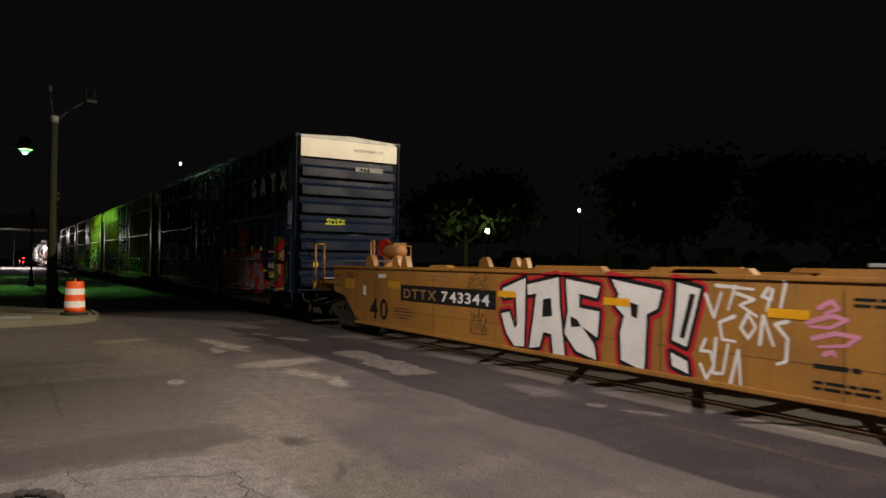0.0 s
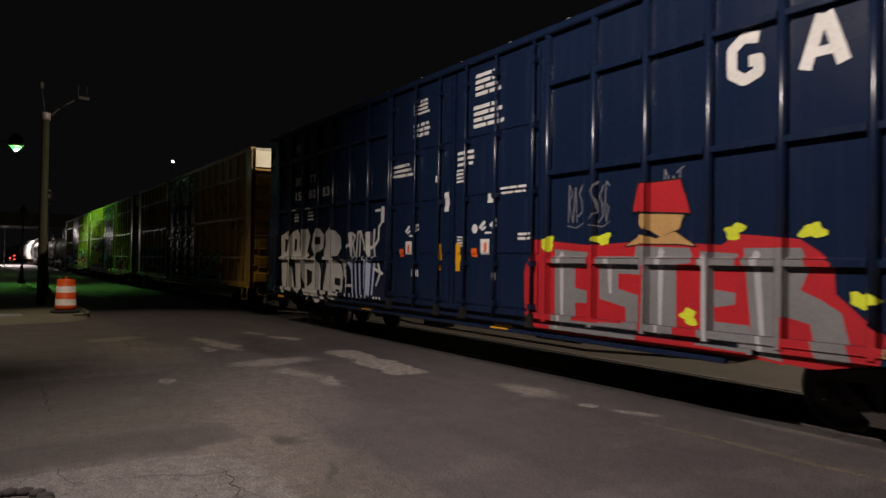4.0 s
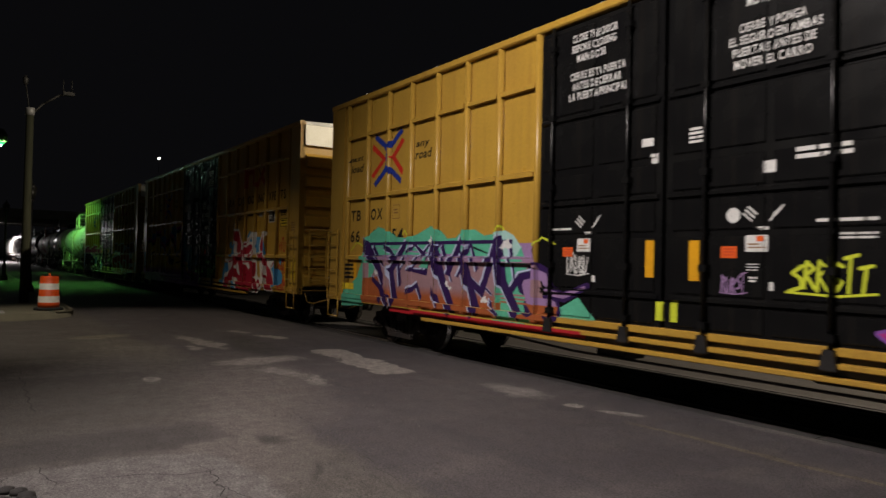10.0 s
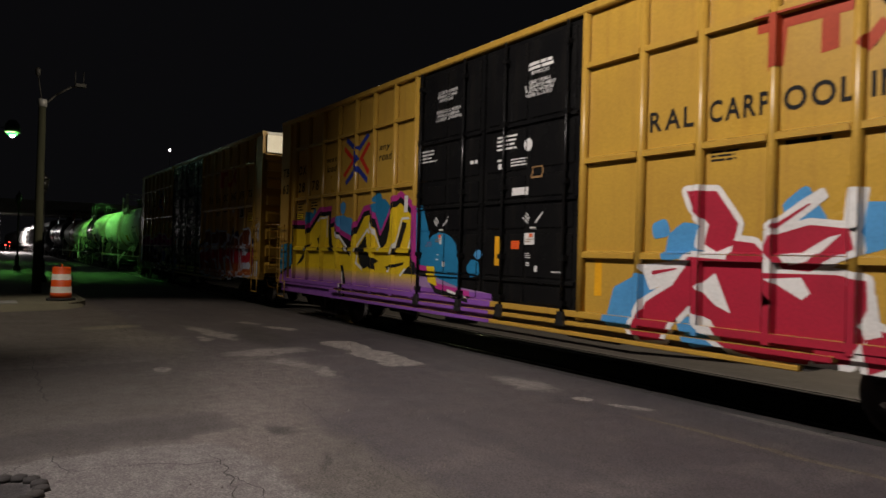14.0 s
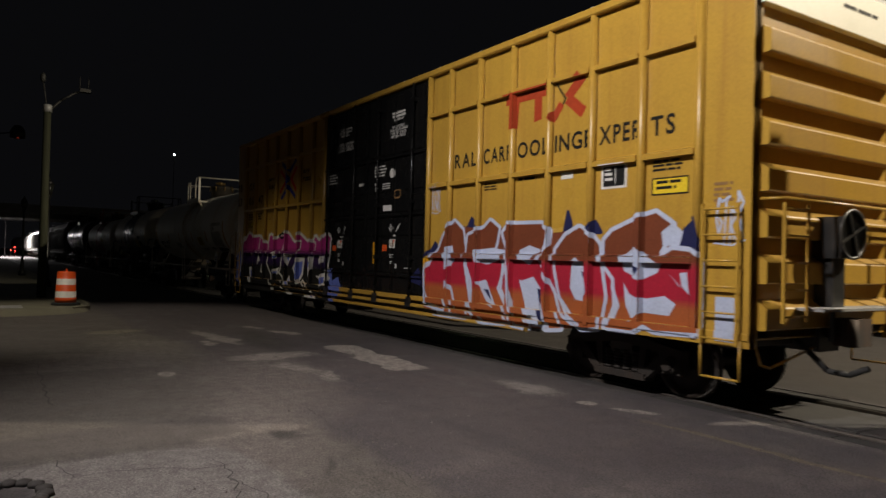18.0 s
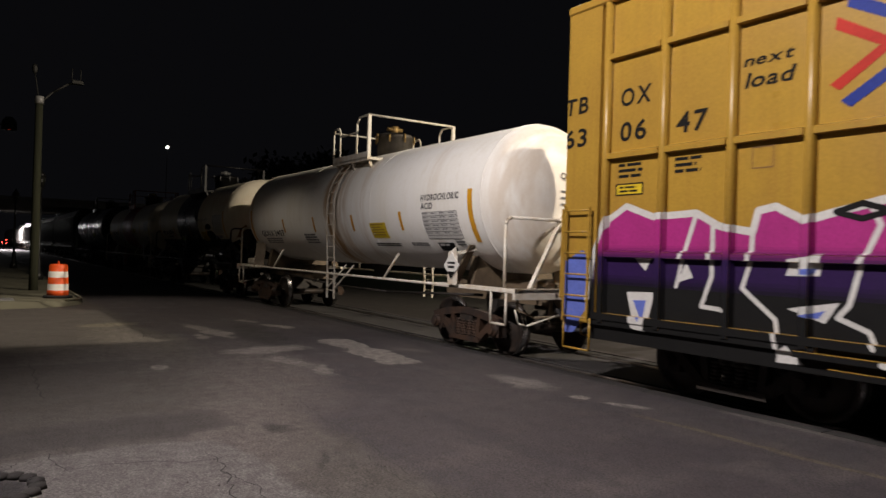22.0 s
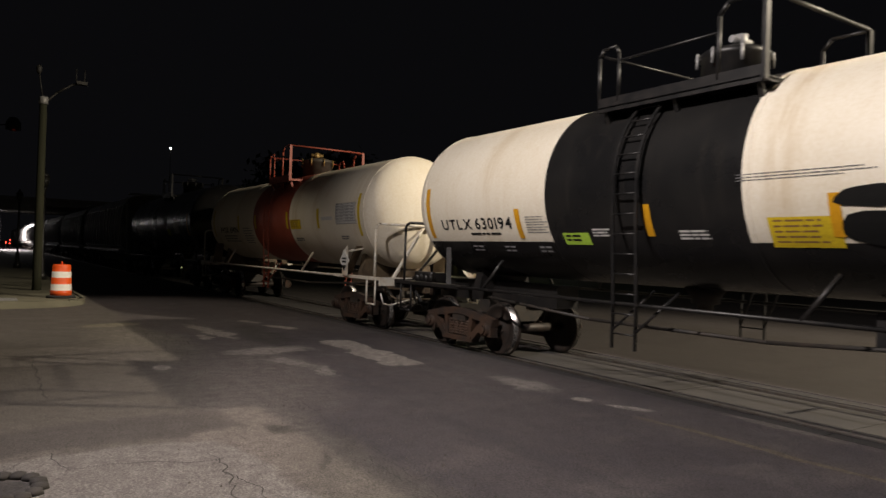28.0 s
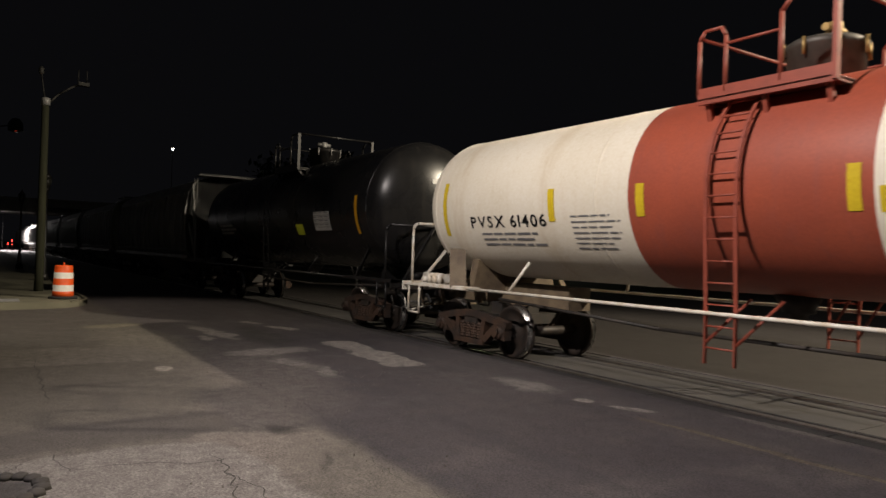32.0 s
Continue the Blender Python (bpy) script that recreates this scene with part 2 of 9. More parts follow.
        sep = nodes.new("ShaderNodeSeparateXYZ")
        lk.new(m.outputs[0], sep.inputs[0])
        power = 8.0 if square else 2.0
        total = None
        for key in ("X", "Y"):
            ab = nodes.new("ShaderNodeMath")
            ab.operation = "ABSOLUTE"
            lk.new(sep.outputs[key], ab.inputs[0])
            pw = nodes.new("ShaderNodeMath")
            pw.operation = "POWER"
            lk.new(ab.outputs[0], pw.inputs[0])
            pw.inputs[1].default_value = power
            if total is None:
                total = pw.outputs[0]
            else:
                ad = nodes.new("ShaderNodeMath")
                lk.new(total, ad.inputs[0])
                lk.new(pw.outputs[0], ad.inputs[1])
                total = ad.outputs[0]
        mask = ranged(total, 1.0 + soft, max(0.02, 1.0 - soft))
        mask = times(mask, ranged(blotch.outputs["Fac"], 0.66, 0.42, 0.62, 1.0))
        inner = blend(ranged(blotch.outputs["Fac"], 0.38, 0.66), tone, tuple(c * 0.66 for c in tone))
        colour = blend(mask, colour, inner)
    grain = nodes.new("ShaderNodeMix")
    grain.data_type, grain.blend_type = "RGBA", "OVERLAY"
    grain.inputs["Factor"].default_value = 1.0
    lk.new(colour, grain.inputs["A"])
    lk.new(ranged(fine.outputs["Fac"], 0.28, 0.72, 0.12, 0.88), grain.inputs["B"])
    g2 = nodes.new("ShaderNodeMix")
    g2.data_type, g2.blend_type = "RGBA", "MULTIPLY"
    g2.inputs["Factor"].default_value = 0.35
    lk.new(grain.outputs["Result"], g2.inputs["A"])
    lk.new(ranged(speck.outputs["Distance"], 0.0, 0.8, 1.4, 0.45), g2.inputs["B"])
    lk.new(g2.outputs["Result"], bsdf.inputs["Base Color"])
    lk.new(ranged(mid.outputs["Fac"], 0.3, 0.7, 0.68, 0.92), bsdf.inputs["Roughness"])
    bsdf.inputs["Specular IOR Level"].default_value = 0.35
    h = nodes.new("ShaderNodeMath")
    h.operation = "MULTIPLY_ADD"
    lk.new(mid.outputs["Fac"], h.inputs[0])
    h.inputs[1].default_value = 3.0
    lk.new(fine.outputs["Fac"], h.inputs[2])
    bp = nodes.new("ShaderNodeBump")
    bp.inputs["Strength"].default_value, bp.inputs["Distance"].default_value = 0.7, 0.008
    lk.new(h.outputs[0], bp.inputs["Height"])
    lk.new(bp.outputs[0], bsdf.inputs["Normal"])
    return mat


PALE, DUSTY, DARKER = (0.2375, 0.2150, 0.1986), (0.1350, 0.1175, 0.1088), (0.0450, 0.0387, 0.0408)
WORN = []


def worn(*row):
    """Places as paced out from the camera's foot in units of 1.1 m."""
    WORN.append(tuple(1.1 * v for v in row[:4]) + row[4:])


ROAD_DUST, BAND, APRON = (0.1000, 0.0890, 0.0800), (0.1450, 0.1300, 0.1190), (0.1500, 0.1370, 0.1330)
BRIGHT = (0.270, 0.245, 0.222)
worn(-24.0, -4.62, 90, 14.6, 0, 0.12, ROAD_DUST, 0.8, True)
worn(-9.0, 3.1, 5.0, 1.5, -12, 0.8, DUSTY, 1.0, False)
worn(-6.3, 2.1, 3.2, 1.0, -16, 0.8, DUSTY, 1.0, False)
worn(-12.6, 2.3, 4.2, 1.3, 4, 0.8, (0.150, 0.135, 0.118), 1.0, False)
worn(-11.25, 0.05, 1.7, 4.3, 0, 0.35, BAND, 0.3, True)
worn(-8.3, 0.6, 3.4, 2.6, 0, 0.9, (0.088, 0.078, 0.070), 0.9, False)
worn(-6.55, 0.75, 0.8, 2.5, 4, 0.9, (0.066, 0.058, 0.056), 1.0, True)
worn(-10.2, 5.26, 2.9, 0.58, -4, 0.3, BRIGHT, 0.75, True)
worn(-11.25, 5.28, 0.7, 0.62, 0, 0.4, BRIGHT, 0.6, False)
worn(-10.8, 3.85, 0.62, 1.35, 14, 0.6, BRIGHT, 0.9, False)
worn(-9.6, 3.75, 0.9, 0.34, 10, 0.8, PALE, 1.0, False)
worn(-8.7, 3.9, 0.8, 0.24, -10, 0.8, PALE, 1.0, False)
worn(-13.9, 5.2, 0.9, 0.38, 18, 0.4, BRIGHT, 0.6, False)
worn(-15.1, 4.95, 0.7, 0.32, 12, 0.5, PALE, 0.6, False)
worn(-13.6, 3.72, 2.4, 0.36, 6, 0.5, PALE, 1.0, False)
worn(-12.7, 3.35, 0.8, 0.24, -12, 0.5, PALE, 1.0, False)
worn(-15.1, 2.2, 0.6, 1.1, 20, 0.5, (0.20, 0.182, 0.135), 0.9, False)
worn(-13.0, 4.4, 3.4, 0.7, -6, 0.8, (0.048, 0.043, 0.040), 1.0, False)
worn(-9.70, 2.06, 0.42, 0.24, 0, 0.3, BRIGHT, 0.3, False)
worn(-6.55, 2.06, 0.5, 0.12, 8, 0.7, DUSTY, 0.7, False)
worn(-5.88, 5.80, 0.26, 0.20, 0, 0.4, BRIGHT, 0.3, False)
worn(-5.30, 5.94, 0.50, 0.16, 24, 0.5, PALE, 0.4, False)
worn(-6.9, 5.8, 1.0, 0.55, 0, 0.7, PALE, 0.9, False)
worn(-4.0, 6.7, 1.3, 0.16, 0, 0.8, (0.1438, 0.1275, 0.1197), 0.7, True)
worn(-6.03, 2.33, 0.34, 0.24, 0, 0.8, (0.040, 0.036, 0.034), 0.8, False)
worn(-5.0, 2.27, 0.5, 0.10, -20, 0.8, (0.045, 0.040, 0.038), 0.9, False)
worn(-3.3, 5.75, 3.2, 0.10, 2, 0.9, (0.13, 0.105, 0.075), 0.25, True)
worn(-4.1, 0.35, 3.7, 3.1, 4, 0.16, APRON, 0.45, True)
worn(-5.3, 0.18, 0.50, 0.36, 0, 0.4, (0.0250, 0.0225, 0.0245), 0.5, False)
worn(-20, 40.2, 200, 62.5, 0, 0.03, (0.036, 0.031, 0.028), 0.3, True)
STREET = street_material(WORN)
CONCRETE = surface("old_concrete", (0.21, 0.20, 0.15), 0.9, second=(0.13, 0.12, 0.09), scale=1.3, amount=0.8, grain=70, bump=0.5, distance=0.005, spec=0.3)
PATCH_MID = surface("dusty_asphalt_patch", (0.125, 0.113, 0.10), 0.85, second=(0.08, 0.072, 0.066), scale=1.6, amount=0.9, grain=80, bump=0.5, spec=0.3)
PATCH_DARK = surface("dark_asphalt_patch", (0.032, 0.029, 0.028), 0.8, second=(0.05, 0.045, 0.042), scale=2, amount=0.8, grain=90, bump=0.5, spec=0.3)
CRACK = surface("crack_dirt", (0.034, 0.031, 0.029), 0.95, scale=5)
WALK = surface("sidewalk_concrete", (0.155, 0.148, 0.105), 0.9, second=(0.10, 0.095, 0.07), scale=1.2, amount=0.7, grain=60, bump=0.4, spec=0.3)
PANEL = surface("track_panel_asphalt", (0.022, 0.020, 0.020), 0.85, second=(0.036, 0.032, 0.03), scale=1.5, amount=0.9, grain=60, bump=0.6)
RAIL = surface("rail_steel", (0.30, 0.28, 0.26), 0.32, metal=0.9, second=(0.16, 0.11, 0.08), scale=8)
ORANGE = surface("orange_drum_plastic", (0.80, 0.10, 0.012), 0.45, second=(0.62, 0.08, 0.012), scale=5, amount=0.5, grain=30, bump=0.05)
REFLECT = surface("white_reflective_sheet", (0.78, 0.77, 0.73), 0.4, second=(0.6, 0.58, 0.54), scale=8, amount=0.5)
RUBBER = surface("black_rubber", (0.02, 0.02, 0.02), 0.8, scale=6)
WOOD_POLE = surface("weathered_pole_wood", (0.026, 0.028, 0.012), 0.9, second=(0.015, 0.016, 0.009), scale=3, amount=0.8, grain=40, bump=0.5, stretch=(6, 6, 0.4))
DARK_METAL = surface("dark_bronze_metal", (0.03, 0.029, 0.027), 0.6, metal=0.2, scale=4)
GREY_METAL = surface("grey_painted_metal", (0.3, 0.3, 0.3), 0.5, metal=0.3, scale=4)
BRIDGE = surface("bridge_concrete", (0.28, 0.26, 0.23), 0.85, second=(0.18, 0.165, 0.15), scale=0.5, amount=0.8, grain=10, bump=0.4)
LEAF = surface("dark_foliage", (0.05, 0.075, 0.03), 0.6, second=(0.03, 0.05, 0.02), scale=0.8, amount=0.8)
BARK = surface("tree_bark", (0.10, 0.075, 0.055), 0.9, scale=4, stretch=(6, 6, 0.6), bump=0.6)
GRASS = surface("dark_grass", (0.05, 0.075, 0.03), 0.9, second=(0.07, 0.07, 0.035), scale=2, amount=0.8, grain=80, bump=0.8)


def ink(name, colour, rough=0.5):
    """Paint or vinyl laid thinly over a car's side."""
    return surface(name, colour, rough, second=[c * 0.78 for c in colour], scale=2.2, amount=0.6, grain=30, bump=0.05, spec=0.22)


INK = {
    "white": ink("white_lettering", (0.576, 0.569, 0.547)),
    "black": ink("black_lettering", (0.006, 0.006, 0.006), 0.75),
    "red": ink("red_spray", (0.360, 0.016, 0.022)),
    "logo_red": ink("red_logo_paint", (0.302, 0.040, 0.014)),
    "crimson": ink("crimson_spray", (0.302, 0.014, 0.032)),
    "logo_blue": ink("blue_logo_paint", (0.014, 0.032, 0.230)),
    "logo_scarlet": ink("scarlet_logo_paint", (0.446, 0.025, 0.014)),
    "orange": ink("orange_label", (0.612, 0.094, 0.014)),
    "amber": ink("amber_reflector", (0.612, 0.302, 0.014), 0.35),
    "label_yellow": ink("yellow_label", (0.612, 0.446, 0.022)),
    "lime": ink("lime_label", (0.396, 0.612, 0.072)),
    "grey": ink("grey_spray", (0.158, 0.158, 0.162)),
    "chrome": ink("silver_spray", (0.346, 0.346, 0.360)),
    "navy": ink("navy_spray", (0.014, 0.016, 0.061)),
    "violet": ink("violet_spray", (0.187, 0.065, 0.302)),
    "lilac": ink("lilac_spray", (0.259, 0.158, 0.302)),
    "purple": ink("deep_purple_spray", (0.024, 0.009, 0.058)),
    "magenta": ink("magenta_spray", (0.360, 0.029, 0.187)),
    "pink": ink("pink_spray", (0.518, 0.202, 0.302)),
    "sky": ink("sky_blue_spray", (0.058, 0.230, 0.446)),
    "periwinkle": ink("periwinkle_spray", (0.115, 0.158, 0.504)),
    "ice": ink("pale_blue_spray", (0.396, 0.446, 0.590)),
    "rose": ink("dusty_rose_spray", (0.270, 0.160, 0.175)),
    "faded": ink("faded_yellow_label", (0.40, 0.215, 0.022)),
    "teal_blue": ink("teal_blue_spray", (0.014, 0.150, 0.290)),
    "teal": ink("teal_spray", (0.022, 0.158, 0.216)),
    "mint": ink("mint_spray", (0.086, 0.374, 0.238)),
    "green": ink("green_spray", (0.036, 0.187, 0.108)),
    "aqua": ink("aqua_spray", (0.324, 0.518, 0.475)),
    "rust_orange": ink("burnt_orange_spray", (0.288, 0.079, 0.025)),
    "brown": ink("brown_spray", (0.144, 0.040, 0.018)),
    "bright_yellow": ink("bright_yellow_spray", (0.562, 0.396, 0.014)),
    "acid": ink("acid_yellow_spray", (0.518, 0.576, 0.036)),
    "olive": ink("olive_spray", (0.086, 0.115, 0.022)),
    "skin": ink("tan_spray", (0.396, 0.238, 0.094)),
    "dirty": ink("rusty_stain", (0.216, 0.122, 0.050), 0.7),
    "soot": ink("oily_stain", (0.030, 0.021, 0.015), 0.7),
}

TONES = {k: m.node_tree.nodes["Mix"].inputs["A"].default_value[:3] for k, m in INK.items()}


def fade(z0, z1, low, high, n=7):
    """Rows of spray paint that fade from one colour into another with the height."""
    rows = [(z0, low)]
    for i in range(1, n):
        t = i / n
        name = "%s_to_%s_%d" % (low, high, i)
        if name not in INK:
            INK[name] = ink(name + "_spray", tuple(x + (y - x) * t for x, y in zip(TONES[low], TONES[high])))
        rows.append((z0 + (z1 - z0) * t, name))
    return rows


# ---- geometry ----
class Geo:
    """Corners and faces of one mesh."""

    def __init__(self):
        self.v, self.f, self.m, self.s = [], [], [], []

    def add(self, verts, faces, mat=0, smooth=False):
        n = len(self.v)
        self.v += [tuple(p) for p in verts]
        for q in faces:
            self.f.append([n + i for i in q])
            self.m.append(mat)
            self.s.append(smooth)
        return self

    def box(self, x0, x1, y0, y1, z0, z1, mat=0):
        v = [(x, y, z) for x in (x0, x1) for y in (y0, y1) for z in (z0, z1)]
        return self.add(v, [(0, 1, 3, 2), (4, 6, 7, 5), (0, 4, 5, 1), (2, 3, 7, 6), (0, 2, 6, 4), (1, 5, 7, 3)], mat)

    def slab(self, x0, x1, y0, y1, z0, z1, c=0.01, mat=0):
        """A box with its long edges chamfered on the side that faces -y and +y."""
        pr = [(y0 + c, z0), (y1 - c, z0), (y1, z0 + c), (y1, z1 - c), (y1 - c, z1), (y0 + c, z1), (y0, z1 - c), (y0, z0 + c)]
        return self.prism([(x0, *p) for p in pr], [(x1, *p) for p in pr], mat)

    def prism(self, a, b, mat=0, smooth=False):
        n = len(a)
        self.add(list(a) + list(b), [(i, (i + 1) % n, n + (i + 1) % n, n + i) for i in range(n)], mat, smooth)
        k = len(self.v) - 2 * n
        for q in ([k + i for i in range(n)][::-1], [k + n + i for i in range(n)]):
            self.f.append(q), self.m.append(mat), self.s.append(False)
        return self

    def bar(self, p0, p1, w, h, mat=0):
        a, b = Vector(p0), Vector(p1)
        d = (b - a).normalized()
        side = d.cross(Vector((0, 0, 1)))
        if side.length < 1e-3:
            side = Vector((0, 1, 0))
        side.normalize()
        up = side.cross(d)
        c = [(-w / 2, -h / 2), (w / 2, -h / 2), (w / 2, h / 2), (-w / 2, h / 2)]
        return self.prism([a + side * i + up * j for i, j in c], [b + side * i + up * j for i, j in c], mat)

    def cyl(self, p0, p1, r0, r1=None, n=12, mat=0):
        a, b = Vector(p0), Vector(p1)
        d = (b - a).normalized()
        side = d.cross(Vector((0.013, 0.071, 1))).normalized()
        up = side.cross(d)
        r1 = r0 if r1 is None else r1
        w = [2 * math.pi * i / n for i in range(n)]
        return self.prism([a + (side * math.cos(t) + up * math.sin(t)) * r0 for t in w], [b + (side * math.cos(t) + up * math.sin(t)) * r1 for t in w], mat, True)

    def tube(self, pts, r, n=6, mat=0):
        for a, b in zip(pts, pts[1:]):
            self.cyl(a, b, r, None, n, mat)
        return self

    def lathe(self, origin, axis, profile, n=24, mat=0, paint=None):
        """profile: (along the axis, radius)."""
        o, d = Vector(origin), Vector(axis).normalized()
        side = d.cross(Vector((0.0, 0.0, 1)))
        if side.length < 1e-3:
            side = Vector((1, 0, 0))
        side.normalize()
        up = side.cross(d)
        rings = [[o + d * t + (side * math.cos(2 * math.pi * i / n) + up * math.sin(2 * math.pi * i / n)) * r for i in range(n)] for t, r in profile]
        k = len(self.v)
        self.v += [tuple(p) for ring in rings for p in ring]
        for j in range(len(profile) - 1):
            for i in range(n):
                q = [k + j * n + i, k + j * n + (i + 1) % n, k + (j + 1) * n + (i + 1) % n, k + (j + 1) * n + i]
                c = sum((Vector(self.v[e]) for e in q), Vector()) / 4
                self.f.append(q), self.m.append(paint(c) if paint else mat), self.s.append(True)
        for j, rev in ((0, True), (len(profile) - 1, False)):
            if profile[j][1] > 1e-4:
                q = [k + j * n + i for i in range(n)]
                c = sum((Vector(self.v[e]) for e in q), Vector()) / n
                self.f.append(q[::-1] if rev else q), self.m.append(paint(c) if paint else mat), self.s.append(False)
        return self

    def mesh(self, name, mats):
        me = bpy.data.meshes.new(name)
        me.from_pydata(self.v, [], self.f)
        for m in mats if isinstance(mats, (list, tuple)) else [mats]:
            me.materials.append(m)
        me.polygons.foreach_set("material_index", self.m)
        me.polygons.foreach_set("use_smooth", self.s)
        me.update()
        bm = bmesh.new()
        bm.from_mesh(me)
        bmesh.ops.recalc_face_normals(bm, faces=bm.faces)
        bm.to_mesh(me)
        bm.free()
        return me


def part(name, geo, mats, parent, label="", at=None):
    """One mesh under a thing or under a part. geo: a Geo, or a mesh that alike pieces share."""
    ob = new(name, geo.mesh(name, mats) if isinstance(geo, Geo) else geo)
    ob.parent = parent
    if at is not None:
        ob.matrix_basis = at
    if label:
        tagged(ob, label)
    return ob


def thing(name, label, category, group="", kind="", at=None, geo=None, mats=None):
    ob = new(name, geo.mesh(name, mats) if geo else None)
    if at is not None:
        ob.matrix_basis = at
    return tagged(ob, label, category, group, kind)


# ---- letters and spray paint ----
GLYPHS = {}


def glyph(ch, bold):
    if (ch, bold) not in GLYPHS:
        cu = bpy.data.curves.new("letter", "FONT")
        cu.body, cu.size, cu.resolution_u = ch, 1.0, 3
        cu.offset = 0.022 if bold else 0.0
        ob = new("letter", cu)
        me = ob.evaluated_get(bpy.context.evaluated_depsgraph_get()).to_mesh()
        v = [(p.co.x, p.co.y) for p in me.vertices]
        tris = [[v[i] for i in q.vertices] for q in me.polygons]
        bpy.data.objects.remove(ob)
        bpy.data.curves.remove(cu)
        xs = [p[0] for p in v] or [0, 0.3]
        GLYPHS[ch, bold] = ([[(a - min(xs), b) for a, b in t] for t in tris], max(xs) - min(xs))
    return GLYPHS[ch, bold]


def clip(poly, axis, bound, keep_less):
    out = []
    for a, b in zip(poly, poly[1:] + poly[:1]):
        ina = a[axis] <= bound if keep_less else a[axis] >= bound
        inb = b[axis] <= bound if keep_less else b[axis] >= bound
        if ina:
            out.append(a)
        if ina != inb:
            t = (bound - a[axis]) / (b[axis] - a[axis])
            out.append((a[0] + t * (b[0] - a[0]), a[1] + t * (b[1] - a[1])))
    return out


class Paintwork:
    """Flat shapes in (along, up), laid on the raised and sunk planes of a car's side, or wrapped round a tank."""

    def __init__(self):
        self.polys, self.layer, self.names, self.floor = [], 0, [], 0.0

    def poly(self, pts, ink_name, layer=None):
        """ink_name: a colour, or rows of (height up to which, colour) for paint that changes with the height."""
        if not isinstance(ink_name, str):
            low = -9.0
            for top, name in ink_name:
                q = clip(list(pts), 1, low, False)
                q = clip(q, 1, top, True) if len(q) > 2 else []
                if len(q) > 2:
                    self.poly(q, name, layer)
                low = top
            return
        if self.floor:
            pts = clip(list(pts), 1, self.floor, False)
            if len(pts) < 3:
                return
        if ink_name not in self.names:
            self.names.append(ink_name)
        self.polys.append((list(pts), self.names.index(ink_name), self.layer if layer is None else layer))

    def rect(self, x0, x1, z0, z1, ink_name, layer=None):
        self.poly([(x0, z0), (x1, z0), (x1, z1), (x0, z1)], ink_name, layer)

    def blob(self, x, z, rx, rz, ink_name, layer=None, seed=1, rough=0.18, n=18):
        rnd = random.Random(seed)
        ph = [rnd.uniform(0, 6.3) for _ in range(4)]
        ring = []
        for i in range(n):
            a = 2 * math.pi * i / n
            k = 1 + rough * (math.sin(2 * a + ph[0]) * 0.5 + math.sin(3 * a + ph[1]) * 0.5 + math.sin(5 * a + ph[2]) * 0.4)
            ring.append((x + rx * k * math.cos(a), z + rz * k * math.sin(a)))
        for i in range(n):
            self.poly([(x, z), ring[i], ring[(i + 1) % n]], ink_name, layer)

    def stroke(self, pts, w, ink_name, layer=None, w1=None, cap=True):
        w1 = w if w1 is None else w1
        n = len(pts)
        for i in range(n - 1):
            (ax, az), (bx, bz) = pts[i], pts[i + 1]
            d = math.hypot(bx - ax, bz - az) or 1
            nx, nz = -(bz - az) / d, (bx - ax) / d
            wa, wb = w + (w1 - w) * i / max(1, n - 1), w + (w1 - w) * (i + 1) / max(1, n - 1)
            self.poly([(ax + nx * wa / 2, az + nz * wa / 2), (ax - nx * wa / 2, az - nz * wa / 2), (bx - nx * wb / 2, bz - nz * wb / 2), (bx + nx * wb / 2, bz + nz * wb / 2)], ink_name, layer)
        for i, (x, z) in enumerate(pts):
            if 0 < i < n - 1 or cap:
                r = (w + (w1 - w) * i / max(1, n - 1)) / 2
                self.poly([(x + r * math.cos(k * math.pi / 4), z + r * math.sin(k * math.pi / 4)) for k in range(8)], ink_name, layer)

    def blade(self, pts, w, ink_name, layer=None, w1=None, ext=0.35):
        """A stroke with sharp mitred bends and slanting ends."""
        w1 = w if w1 is None else w1
        n = len(pts)
        closed = pts[0] == pts[-1]
        dirs = []
        for (ax, az), (bx, bz) in zip(pts, pts[1:]):
            d = math.hypot(bx - ax, bz - az) or 1
            dirs.append(((bx - ax) / d, (bz - az) / d))
        left, right = [], []
        for i, (x, z) in enumerate(pts):
            h = (w + (w1 - w) * i / max(1, n - 1)) / 2
            d0 = dirs[i - 1] if i > 0 else (dirs[-1] if closed else dirs[0])
            d1 = dirs[i] if i < n - 1 else (dirs[0] if closed else dirs[-1])
            mx, mz = -(d0[1] + d1[1]), d0[0] + d1[0]
            q = math.hypot(mx, mz)
            if q < 0.5:
                mx, mz, k = -d1[1], d1[0], 1.0
            else:
                mx, mz = mx / q, mz / q
                k = min(1.5, 2.0 / q)
            e0 = e1 = 0.0
            if not closed and i == 0:
                e0, e1 = -h * (ext + 0.5), -h * (ext - 0.25)
            if not closed and i == n - 1:
                e0, e1 = h * (ext - 0.25), h * (ext + 0.5)
            left.append((x + mx * h * k + d0[0] * e0, z + mz * h * k + d0[1] * e0))
            right.append((x - mx * h * k + d0[0] * e1, z - mz * h * k + d0[1] * e1))
        for i in range(n - 1):
            self.poly([left[i], right[i], right[i + 1], left[i + 1]], ink_name, layer)

    def text(self, s, x, z, h, ink_name="white", width=None, bold=False, layer=None, slant=0.0, gap=0.13):
        """Letters with capitals h high from x on, stretched to width."""
        size = h / 0.72
        total, places = 0.0, []
        for ch in s:
            if ch == " ":
                total += 0.32
                continue
            tris, w = glyph(ch, bold)
            places.append((tris, total))
            total += w + gap
        k = (width / ((total - gap) * size)) if width else 1.0
